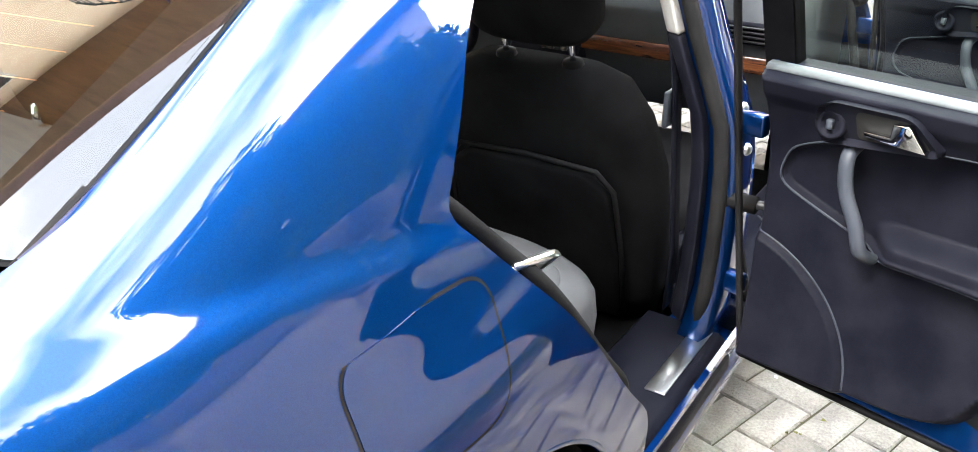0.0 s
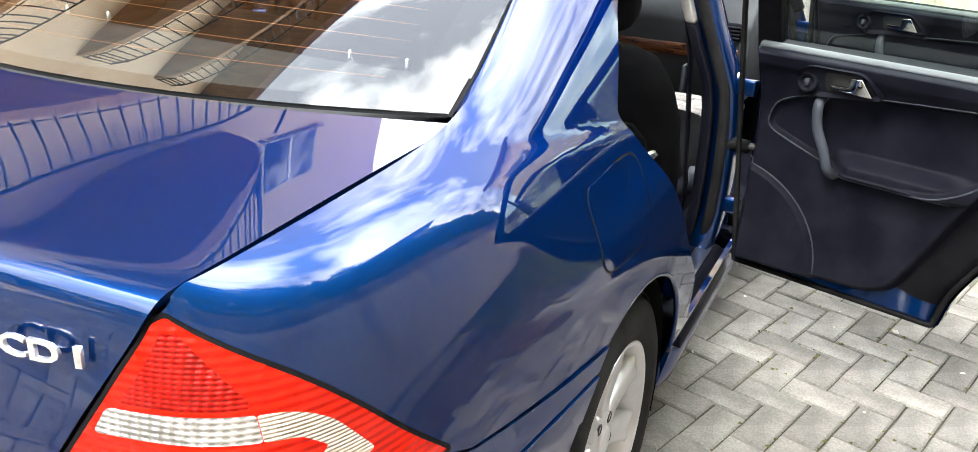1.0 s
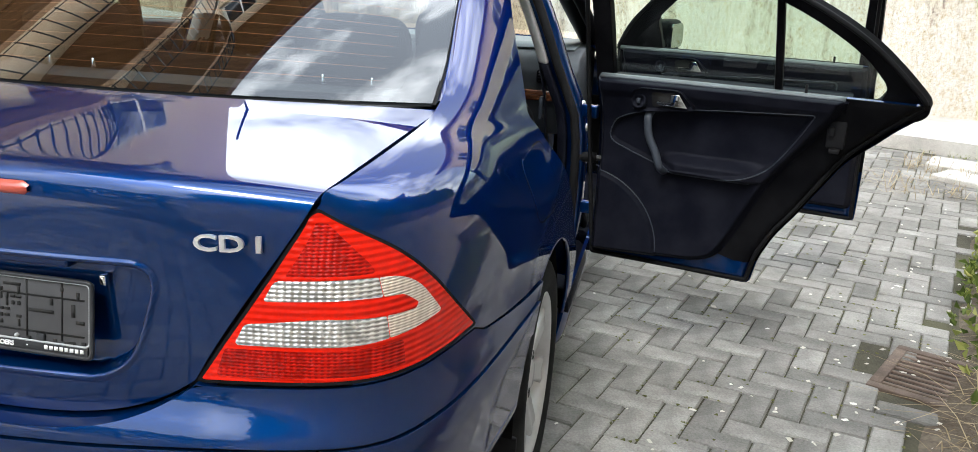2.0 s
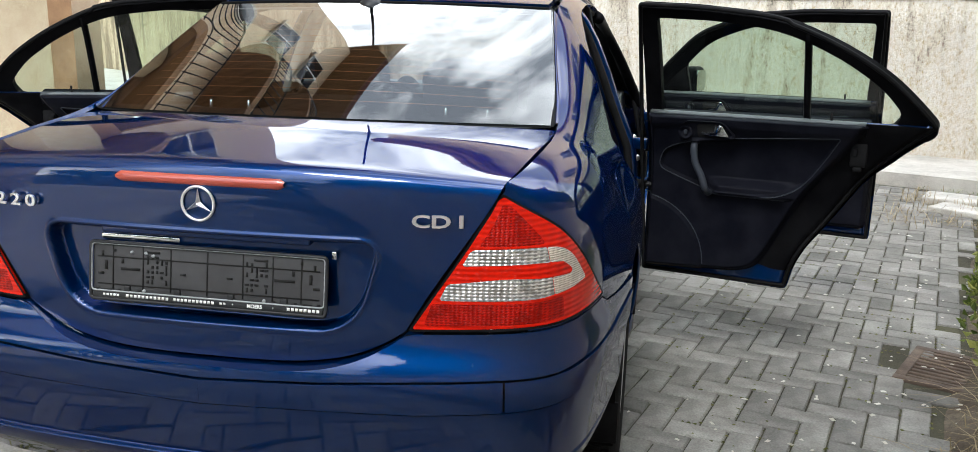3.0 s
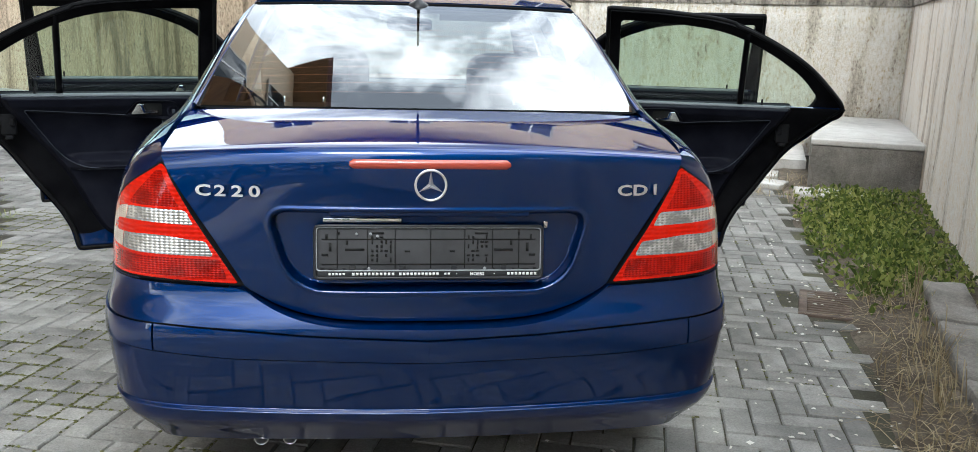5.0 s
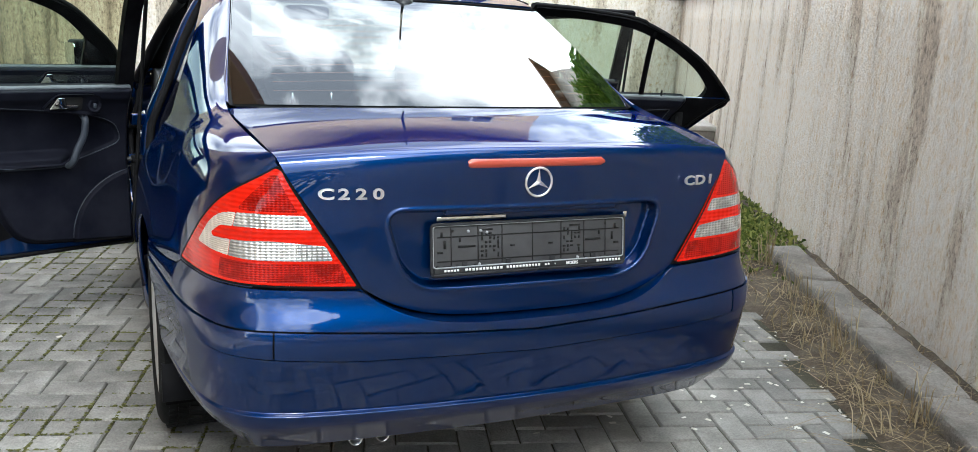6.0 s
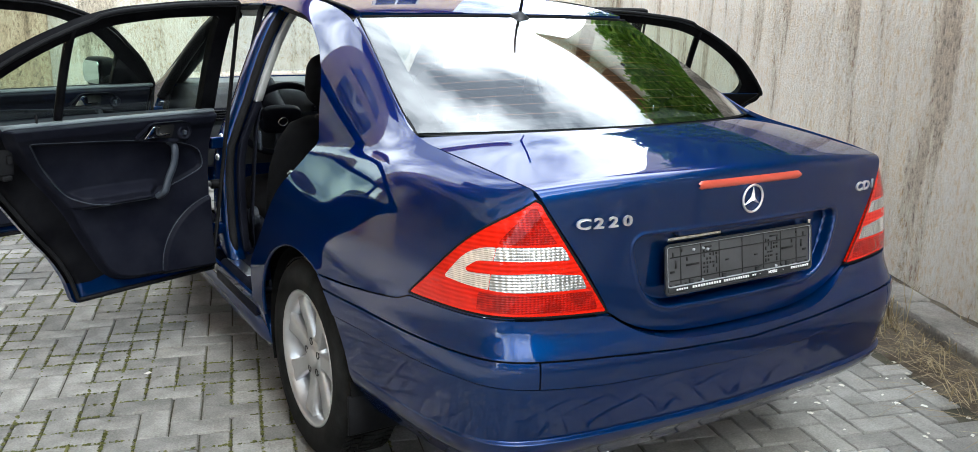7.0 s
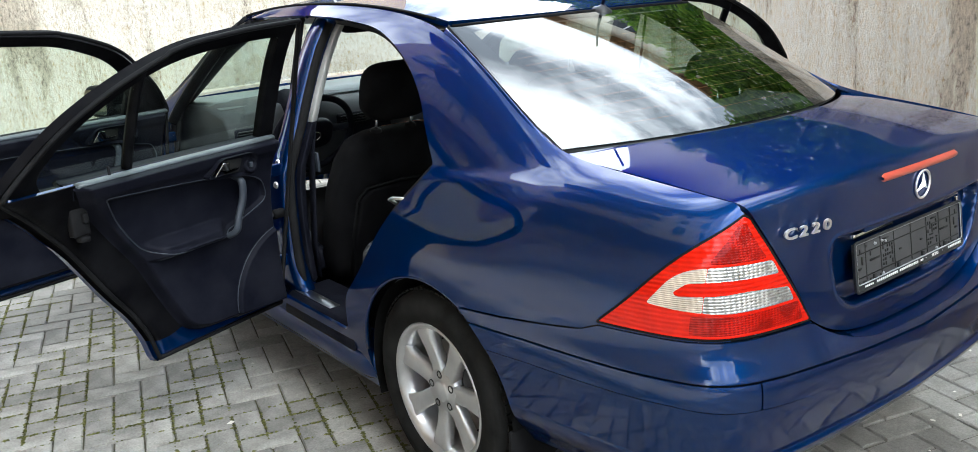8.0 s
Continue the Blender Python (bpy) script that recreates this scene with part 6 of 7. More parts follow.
def front_seat(x, drop):
    seat = new("front_seat")
    seat.parent = car
    tagged(seat, "dark front seat with a padded headrest")
    lean = pose(0, 0, 0, 17, 0, 0)
    back_at = Matrix.Translation((x, 2.06, 0.415 - drop)) @ lean @ Matrix.Diagonal((1.10, 1, 1, 1))
    # backrest as rings, wider at the shoulders than at the top
    rows = []
    for z, half, thick, off in ((-0.04, 0.225, 0.075, 0.0), (0.05, 0.245, 0.095, -0.008), (0.20, 0.255, 0.085, -0.012), (0.36, 0.250, 0.075, -0.004), (0.48, 0.225, 0.065, 0.0), (0.555, 0.185, 0.050, 0.004), (0.585, 0.13, 0.028, 0.006)):
        rows.append([(half * math.copysign(abs(math.cos(a)) ** 0.5, math.cos(a)), off + thick * math.copysign(abs(math.sin(a)) ** 0.6, math.sin(a)), z) for a in np.linspace(0, 2 * math.pi, 28, endpoint=False)])
    part("backrest", moved(swept(rows), back_at), SEAT_CLOTH, seat, "charcoal cloth backrest")
    shell_pts = [(0.19 * a, -0.102, z) for a, z in ((-1, 0.02), (-1.02, 0.20), (-0.98, 0.36), (-0.80, 0.405), (0, 0.415), (0.80, 0.405), (0.98, 0.36), (1.02, 0.20), (1, 0.02))]
    part("back_panel", moved(tube(shell_pts, 0.006, 6, up=(0, 1, 0)), back_at), RUBBER, seat, "black seam of the back shell")
    part("back_shell", moved(bevelled(prism([(-0.185, 0.0), (0.185, 0.0), (0.19, 0.20), (0.175, 0.36), (0.13, 0.40), (-0.13, 0.40), (-0.175, 0.36), (-0.19, 0.20)], 0.03), 0.012, 2), back_at @ Matrix.Translation((0, -0.112, 0))), SEAT_SHELL, seat, "black back shell")
    part("headrest", moved(pillow(0.275, 0.115, 0.22, (0, 0, 0.745), 0.56), back_at), SEAT_CLOTH, seat, "dark padded headrest")
    for a in (-0.072, 0.072):
        part("headrest_rod", moved(tube([(a, 0, 0.56), (a, 0, 0.68)], 0.006, 8), back_at), CHROME, seat, "chrome headrest rod")
        part("rod_collar", moved(lathe([(0.022, 0.0), (0.020, 0.008), (0.009, 0.010), (0.0005, 0.010)], 14, "z"), back_at @ Matrix.Translation((a, 0, 0.586))), RUBBER, seat)
    part("seat_cushion", pillow(0.52, 0.56, 0.19, (x, 2.38, 0.485), 0.45, pose(0, 0, 0, 6, 0, 0)), SEAT_CLOTH, seat, "charcoal cloth seat cushion")
    part("seat_base", box(0.42, 0.50, 0.16, (x, 2.36, 0.33), 0.02), UNDERBODY, seat)
    part("side_cover", pillow(0.05, 0.34, 0.12, (x + math.copysign(0.265, x), 2.24, 0.43), 0.5), TRIM, seat)
    part("recliner_knob", moved(lathe([(0.045, 0.0), (0.045, 0.020), (0.036, 0.028), (0.0005, 0.03)], 20, "x"), pose(x + math.copysign(0.285, x), 2.13, 0.50, 0, 0, 0 if x > 0 else 180)), TRIM_GREY, seat)
    return seat


front_seat(0.38, 0.045)
front_seat(-0.335, 0.03)

# rear bench, headrests, parcel shelf
part("rear_cushion", joined(pillow(1.34, 0.66, 0.22, (0, 1.45, 0.480), 0.4, pose(0, 0, 0, 5, 0, 0)), pillow(0.50, 0.50, 0.10, (0.36, 1.46, 0.560), 0.5), pillow(0.50, 0.50, 0.10, (-0.36, 1.46, 0.560), 0.5)), SEAT_GREY, car, "grey cloth rear seat cushion")
part("rear_backrest", joined(pillow(1.28, 0.20, 0.66, (0, 1.02, 0.77), 0.4, pose(0, 0, 0, 22, 0, 0))), SEAT_CLOTH, car, "charcoal cloth rear backrest")
for s in (1, -1):
    part("side_bolster", pillow(0.11, 0.22, 0.52, (0.66 * s, 1.05, 0.78), 0.5, pose(0, 0, 0, 22, 0, 0)), SEAT_GREY, car)
    part("rear_headrest", pillow(0.27, 0.12, 0.17, (0.36 * s, 0.885, 1.125), 0.5, pose(0, 0, 0, 16, 0, 0)), SEAT_CLOTH, car, "dark rear headrest")
    for a in (-0.06, 0.06):
        part("rod_tip", moved(lathe([(0.007, -0.012), (0.007, 0.010), (0.0005, 0.014)], 8, "z"), Matrix.Translation((0.36 * s + a, 0.84, 1.065))), CHROME, car)
part("parcel_shelf", bevelled(swept([[(-w, y, z), (w, y, z), (w, y, z - 0.03), (-w, y, z - 0.03)] for w, y, z in ((0.26, 0.44, 1.040), (0.46, 0.56, 1.045), (0.58, 0.72, 1.050), (0.58, 0.93, 1.050))]), 0.008, 2), SHELF_GREY, car, "grey parcel shelf")
part("carpet", joined(box(1.28, 0.62, 0.03, (0, 1.92, 0.285), 0.01), box(1.28, 0.9, 0.03, (0, 2.75, 0.285), 0.01), box(0.26, 1.9, 0.16, (0, 2.15, 0.34), 0.04)), CARPET, car, "black carpet")
for s in (1, -1):
    part("floor_mat", box(0.46, 0.40, 0.012, (0.40 * s, 1.84, 0.308), 0.004), CARPET, car)

# headliner and inner linings
liner = sheet([(0.535, 1.17, 1.350, 1.10, 1.352), (0.538, 1.4, 1.375, 1.4, 1.385), (0.54, 2.0, 1.395, 2.0, 1.420), (0.545, 2.4, 1.385, 2.4, 1.412), (0.56, 2.64, 1.350, 2.68, 1.368)])
panel("headliner", liner, 24, 24, [], LINER, car, "pale headliner", flip=True, rim=0, lift=0.01)
for side in (1, -1):
    mir = side < 0
    panel("pillar_lining", body_side, 60, 60, [lambda p, u, v: -in_rear_door(p[:, 1], p[:, 2]) - 0.006, lambda p, u, v: p[:, 2] - 1.0, lambda p, u, v: 1.9 - p[:, 1], lambda p, u, v: p[:, 1] - 0.62], LINER_DARK, car, "dark lining of the rear pillar", lift=0.035, rim=0, flip=True, mirror=mir, span=(0.2, 0.6, 0.4, 1))
    panel("side_lining", body_side, 60, 60, [lambda p, u, v: -in_rear_door(p[:, 1], p[:, 2]) - 0.005, lambda p, u, v: 1.0 - p[:, 2], lambda p, u, v: 1.45 - p[:, 1], lambda p, u, v: p[:, 1] - 0.9, lambda p, u, v: np.hypot(p[:, 1] - ARCH_Y, p[:, 2] - ARCH_Z) - 0.37], UNDERBODY, car, lift=0.07, rim=0, flip=True, mirror=mir, span=(0.2, 0.6, 0.1, 1))
    panel("post_lining", body_side, 40, 60, [lambda p, u, v: -in_front_door(p[:, 1], p[:, 2]) - 0.004, lambda p, u, v: p[:, 1] - 2.3, lambda p, u, v: p[:, 2] - 0.95], FRAME_BLACK, car, "black windscreen post", lift=0.03, rim=0, flip=True, mirror=mir, span=(0.0, 0.3, 0.3, 1))
    # thick black lining of the windscreen post
    post = smooth_line([(0.555 * side, 2.60, 1.345), (0.600 * side, 2.80, 1.250), (0.655 * side, 3.03, 1.105), (0.700 * side, 3.22, 0.985)], 5)
    part("windscreen_post", tube(post, 0.055, 10, flat=0.8), FRAME_BLACK, car, "black lining of the windscreen post")
    # seat belt
    part("belt_strap", swept([[(side * (x - 0.004), y - 0.022, z), (side * (x - 0.004), y + 0.022, z), (side * (x + 0.0), y + 0.022, z), (side * (x + 0.0), y - 0.022, z)] for x, y, z in ((0.60, 1.955, 1.22), (0.665, 1.95, 0.9), (0.70, 1.94, 0.55), (0.70, 1.93, 0.42))]), TRIM, car, "black seat belt")
    part("belt_buckle", box(0.012, 0.05, 0.075, (0.655 * side, 1.94, 0.86), 0.004), TRIM_GREY, car, "belt tongue")

# dashboard, wheel, console
dash_rows = []
for x in np.linspace(-0.70, 0.70, 15):
    hood = 0.035 * math.exp(-((x + 0.37) / 0.20) ** 2)
    dash_rows.append([(x, 2.72, 0.62), (x, 2.64, 0.78), (x, 2.645, 0.90 + hood * 0.5), (x, 2.70, 0.955 + hood), (x, 2.86, 0.985 + hood * 0.5), (x, 3.10, 0.985), (x, 3.38, 0.975), (x, 3.40, 0.60)])
part("dashboard", bevelled(swept(dash_rows), 0.012, 2, 40), DASH, car, "grey-black moulded dashboard")
part("dash_top", swept([[(x, 2.80, 0.985), (x, 3.30, 0.990), (x, 3.30, 0.980), (x, 2.80, 0.978)] for x in (-0.66, -0.55, -0.12, 0.1, 0.35, 0.66)]), DASH_GREY, car, "grey dashboard top")
for x in (-0.60, -0.10, 0.10, 0.60):
    vent = part("air_vent", box(0.15, 0.03, 0.060, (x, 2.640, 0.880), 0.012), TRIM, car, "black air vent")
    for k in range(4):
        part("vent_slat", box(0.13, 0.012, 0.004, (x, 2.620, 0.862 + 0.012 * k), 0.001), PLASTIC_GLOSS, vent)
part("wood_trim", box(0.62, 0.012, 0.045, (0.36, 2.628, 0.800), 0.005), WOOD, car, "dark wood dashboard strip")
part("centre_stack", bevelled(swept([[(-0.115, 2.66, 0.90), (0.115, 2.66, 0.90), (0.115, 2.80, 0.90), (-0.115, 2.80, 0.90)], [(-0.12, 2.57, 0.68), (0.12, 2.57, 0.68), (0.12, 2.80, 0.68), (-0.12, 2.80, 0.68)], [(-0.12, 2.47, 0.52), (0.12, 2.47, 0.52), (0.12, 2.80, 0.52), (-0.12, 2.80, 0.52)]]), 0.01, 2), TRIM, car, "black centre console with radio")
for i in range(4):
    for k in range(5):
        part("radio_key", box(0.018, 0.010, 0.014, (0.03 + 0.022 * (i - 1), 2.617 - 0.018 * k + 0.0, 0.80 - 0.024 * k), 0.003), PLASTIC_GLOSS, car)
part("console_wood", box(0.22, 0.36, 0.012, (0, 2.38, 0.535), 0.005), WOOD, car, "glossy dark wood console top")
part("console_body", box(0.24, 0.80, 0.16, (0, 2.22, 0.45), 0.03), TRIM, car)
part("console_armrest", pillow(0.20, 0.34, 0.10, (0, 2.00, 0.60), 0.45), TRIM, car)
sw = new("steering_wheel")
sw.parent = car
tagged(sw, "black steering wheel")
sm = pose(-0.37, 2.50, 0.86, 26, 0, 0)
part("wheel_ring", moved(tube([(0.185 * math.cos(a), 0, 0.185 * math.sin(a)) for a in np.linspace(0, 2 * math.pi, 48, endpoint=False)], 0.0155, 10, closed=True, up=(0, 1, 0)), sm), TRIM, sw)
part("wheel_boss", moved(pillow(0.20, 0.07, 0.14, (0, 0.02, -0.01), 0.6), sm), TRIM, sw)
for a in (0.1, math.pi - 0.1, -math.pi / 2):
    part("wheel_arm", moved(tube([(0.07 * math.cos(a), 0.015, 0.07 * math.sin(a)), (0.18 * math.cos(a), 0.0, 0.18 * math.sin(a))], 0.020, 8, flat=0.4, up=(0, 1, 0)), sm), TRIM_GREY, sw)
part("boss_badge", moved(tube([(0.022 * math.cos(a), -0.018, 0.022 * math.sin(a)) for a in np.linspace(0, 2 * math.pi, 24, endpoint=False)], 0.003, 6, closed=True, up=(0, 1, 0)), sm), CHROME, sw)
part("column", moved(lathe([(0.045, 0.03), (0.05, 0.18), (0.06, 0.3)], 16, "y"), sm), TRIM, sw)
part("interior_mirror", pillow(0.23, 0.035, 0.07, (0, 2.63, 1.305), 0.5), TRIM, car, "black interior mirror")
for s in (1, -1):
    part("sun_visor", box(0.36, 0.14, 0.02, (0.33 * s, 2.60, 1.352), 0.008, pose(0, 0, 0, -14, 0, 0)), LINER, car, "pale sun visor")

# front end: bonnet, wings, nose
bonnet = sheet([(0.69, 3.33, 0.985, 3.45, 0.985), (0.70, 3.55, 0.965, 3.65, 0.985), (0.69, 3.85, 0.915, 3.95, 0.945), (0.64, 4.15, 0.845, 4.25, 0.880), (0.56, 4.33, 0.765, 4.45, 0.790)])
panel("bonnet", bonnet, 40, 40, [], PAINT, car, "dark blue bonnet", rim=0.01, span=(0.004, 0.996, 0.004, 0.99))
wing_net = []
for y, x, xe, ze in ((3.12, 0.858, 0.705, 0.985), (3.35, 0.862, 0.700, 0.980), (3.6, 0.864, 0.700, 0.960), (3.85, 0.858, 0.690, 0.918), (4.05, 0.835, 0.665, 0.872), (4.20, 0.790, 0.625, 0.822), (4.33, 0.700, 0.570, 0.770), (4.42, 0.55, 0.46, 0.745), (4.47, 0.30, 0.26, 0.745), (4.48, 0.0, 0.0, 0.75)):
    wing_net.append([(x - 0.06, y, 0.20), (x - 0.02, y, 0.32), (x, y, 0.48), (x, y, 0.62), (x - 0.01, y, 0.74 * (ze / 0.985) ** 0.3), (x + (xe - x) * 0.3, y, ze - 0.07), (x + (xe - x) * 0.7, y, ze - 0.015), (xe, y, ze)])
wing = net_surface(wing_net)
for side in (1, -1):
    panel("front_wing", wing, 80, 50, [lambda p, u, v: np.hypot(p[:, 1] - ARCH_Y - 2.715, p[:, 2] - ARCH_Z) - ARCH_R, lambda p, u, v: np.maximum(4.16 - p[:, 1], p[:, 2] - 0.64), lambda p, u, v: np.maximum(4.12 - p[:, 1], 0.80 - p[:, 2] + 0 * u)], PAINT, car, "dark blue front wing", flip=False, mirror=side < 0)
    panel("front_bumper", wing, 80, 50, [lambda p, u, v: p[:, 1] - 4.165, lambda p, u, v: 0.635 - p[:, 2]], PAINT, car, "dark blue front bumper", lift=0.02, mirror=side < 0)
    panel("headlamp", wing, 80, 50, [lambda p, u, v: p[:, 1] - 4.13, lambda p, u, v: p[:, 0] - 0.36, lambda p, u, v: p[:, 2] - 0.645], LENS_CLEAR, car, "clear headlamp", lift=0.004, mirror=side < 0)
grille = part("grille", box(0.66, 0.05, 0.12, (0, 4.46, 0.70), 0.02), TRIM, car, "black grille")
for k in range(3):
    part("grille_bar", box(0.62, 0.02, 0.008, (0, 4.49, 0.67 + 0.03 * k), 0.002), CHROME, grille)


# ---------------------------------------------------------------- round the yard
# block in the corner, with a top slab
blk = thing("concrete_block", "weathered concrete block with cracked face in the wall corner", "block", place=pose(*along(5.26, 0.43), 0, 0, 0, WALL_TURN))
bm = box(0.87, 2.40, 0.42, (0, 1.20, 0.19), 0.012)
bmesh.ops.subdivide_edges(bm, edges=bm.edges, cuts=5, use_grid_fill=True)
for w in bm.verts:
    w.co += Vector((noise.noise(w.co * 6), noise.noise(w.co * 6 + Vector((9, 0, 0))), noise.noise(w.co * 6 + Vector((0, 9, 0))))) * 0.010
part("body", bm, BLOCK, blk)
bm = box(0.885, 2.42, 0.05, (0, 1.20, 0.425), 0.010)
part("top_slab", bm, SLAB, blk, "pale top slab")
for k, (s, off, sx, sy, h, t) in enumerate(((5.02, 0.66, 0.60, 0.36, 0.06, 5), (5.40, 1.25, 0.40, 0.30, 0.05, -12), (5.75, 1.35, 0.45, 0.35, 0.07, 3))):
    bm = box(sx, sy, h, (0, 0, h / 2 - 0.01), 0.012)
    bmesh.ops.subdivide_edges(bm, edges=bm.edges, cuts=3, use_grid_fill=True)
    for w in bm.verts:
        w.co += Vector((noise.noise(w.co * 9 + Vector((k * 7, 0, 0))), noise.noise(w.co * 9 + Vector((0, k * 5, 0))), 0)) * 0.02
    ob = part("broken_slab", bm, SLAB)
    ob.matrix_world = pose(*along(s, off), 0, 0, 0, WALL_TURN + t)
    tagged(ob, "broken pale concrete slab lying in dry grass", "slab", "broken slabs")

# low concrete ledge at the wall's foot
ledge = thing("foot_ledge", "rough concrete ledge at the foot of the side wall", "ledge", kind="structure")
for k in range(8):
    s0 = -3.2 + 0.72 * k
    bm = box(0.20, 0.70, 0.11, (0, 0, 0.045), 0.02)
    bmesh.ops.subdivide_edges(bm, edges=bm.edges, cuts=4, use_grid_fill=True)
    for w in bm.verts:
        q = w.co * 8 + Vector((k * 3.3, 0, 0))
        w.co += Vector((noise.noise(q), noise.noise(q + Vector((5, 0, 0))), noise.noise(q + Vector((0, 5, 0))))) * 0.014
    ob = part("ledge_stone", bm, BLOCK, ledge)
    ob.matrix_world = pose(*along(s0, 0.19), 0.0, 0, 0, WALL_TURN)

# drain grate
drain = thing("drain_grate", "rusty iron drain grate set in the pavers", "drain", place=pose(2.14, 1.97, -0.002, 0, 0, WALL_TURN))
part("pit", box(0.40, 0.40, 0.02, (0, 0, -0.012)), SLOT, drain)
for sx, sy, w, h in ((0, 0.20, 0.44, 0.04), (0, -0.20, 0.44, 0.04), (0.20, 0, 0.04, 0.36), (-0.20, 0, 0.04, 0.36)):
    part("rim_bar", box(w, h, 0.022, (sx, sy, -0.004), 0.003), IRON, drain)
for k in range(9):
    part("grate_bar", box(0.36, 0.020, 0.020, (0, -0.16 + 0.04 * k, -0.004), 0.004), IRON, drain)

# pillars of the arcade
def pillar(name, x, y, sx, sy, h, mat, label, turn):
    p = thing(name, label, "pillar", "arcade pillars", place=pose(x, y, FOOT_Z - 0.012, 0, 0, turn))
    bm = box(sx, sy, h, (0, 0, h / 2), 0.012)
    bmesh.ops.subdivide_edges(bm, edges=[e for e in bm.edges if abs(e.verts[0].co.z - e.verts[1].co.z) > 1], cuts=14)
    for w in bm.verts:
        w.co += Vector((noise.noise(w.co * 2.5), noise.noise(w.co * 2.5 + Vector((4, 0, 0))), 0)) * 0.006
    part("shaft", bm, mat, p)
    part("plinth", box(sx + 0.012, sy + 0.012, 0.10, (0, 0, 0.045), 0.006), mat, p)
    return p


pillar("arcade_pillar", -4.06, 4.46, 0.46, 0.46, 3.0, COLUMN, "cream rendered arcade pillar on the tiled footway", -20)
pillar("arcade_pillar", -4.93, 6.03, 0.40, 0.40, 3.0, COLUMN_TAN, "tan rendered arcade pillar on the tiled footway", -20)

# building over the arcade, with balconies; seen in the paint and the windows
def opening(x, z, w, h, parent):
    """A window with frame, panes and sill on a facade that faces +x of the parent."""
    win = part("window", box(0.06, w + 0.16, h + 0.16, (0.02, x, z), 0.01), FACADE_GREY, parent)
    part("pane", box(0.02, w, h, (0.056, x, z), 0.004), WINDOW_DARK, win)
    part("frame", box(0.03, 0.05, h, (0.062, x, z), 0.004), WHITE_PRINT, win)
    part("sill", box(0.12, w + 0.24, 0.05, (0.06, x, z - h / 2 - 0.10), 0.008), SLAB, win)


def railing(parent, pts, z, height):
    for a, b in zip(pts, pts[1:]):
        part("rail", tube([(*a, z + height), (*b, z + height)], 0.022, 6), RAIL, parent)
        part("rail", tube([(*a, z + 0.08), (*b, z + 0.08)], 0.014, 6), RAIL, parent)
        n = max(2, int(math.dist(a, b) / 0.13))
        for i in range(n):
            t = i / n
            x, y = a[0] + (b[0] - a[0]) * t, a[1] + (b[1] - a[1]) * t
            part("baluster", tube([(x, y, z + 0.02), (x, y, z + height)], 0.010, 5), RAIL, parent)


house = thing("arcade_house", "sand-coloured house over an arcade with curved balconies", "house", place=pose(-5.2, 3.0, 0, 0, 0, -4))
part("ground_wall", box(0.4, 16, 3.0, (-2.6, -1, 1.5)), FACADE, house)
part("upper_wall", box(3.4, 16, 9.2, (-1.7, -1, 7.7), 0.02), FACADE, house)
part("soffit", box(3.5, 16.1, 0.10, (-1.66, -1, 3.06), 0.01), SOFFIT, house, "brown boarded soffit")
part("eaves", box(5.2, 17, 0.16, (-1.0, -1, 12.35), 0.02), SOFFIT, house, "brown eaves")
part("roof", swept([[(1.8, y, 12.43), (-1.7, y, 13.8), (-5.0, y, 12.43)] for y in (-9.6, 7.6)]), ROOF_TILE, house, "dull red tiled roof")
for y in (-6.5, -3.4, 4.6):
    opening(y, 4.9, 1.1, 1.5, house)
    opening(y, 7.6, 1.1, 1.4, house)
    opening(y, 10.6, 1.1, 1.4, house)
for z in (3.15, 6.05, 9.05):
    for yc in (1.0,):
        arc = [(1.85 * math.cos(a) * 1.0, yc + 2.3 * math.sin(a)) for a in np.linspace(-math.pi / 2, math.pi / 2, 15)]
        bm = bmesh.new()
        lo = [bm.verts.new((x, y, z)) for x, y in arc]
        hi = [bm.verts.new((x, y, z + 0.18)) for x, y in arc]
        bm.faces.new(lo[::-1])
        bm.faces.new(hi)
        for i in range(len(arc)):
            j = (i + 1) % len(arc)
            bm.faces.new((lo[i], lo[j], hi[j], hi[i]))
        bmesh.ops.recalc_face_normals(bm, faces=bm.faces)
        b = part("balcony", bm, SOFFIT, house, "curved balcony with an iron railing", smooth=False)
        railing(b, arc, z + 0.18, 0.95)

# house behind the back wall
far = thing("back_house", "sand-coloured house with a tiled roof behind the wall", "house", place=pose(1.6, 15.5, 0, 0, 0, -90 + WALL_TURN * 0.4))
part("wall", box(5, 12.5, 8.2, (-2.5, 0, 4.1), 0.02), FACADE, far)
part("eaves", box(0.5, 13.1, 0.12, (0.2, 0, 8.22), 0.02), SOFFIT, far)
rows = bmesh.new()
for i in range(44):
    y = -6.5 + 13.0 * i / 44
    me = bpy.data.meshes.new("t")
    b = tube([(0.5, y + 0.15, 8.30), (-2.5, y + 0.15, 9.65)], 0.14, 6, flat=0.5)
    b.to_mesh(me)
    b.free()
    rows.from_mesh(me)
    bpy.data.meshes.remove(me)
part("roof", rows, ROOF_TILE, far, "rows of dull red roof tiles")
for y in (-4.4, -1.4, 1.6, 4.6):
    opening(y, 3.1, 1.0, 1.3, far)
    opening(y, 6.3, 1.0, 1.3, far)

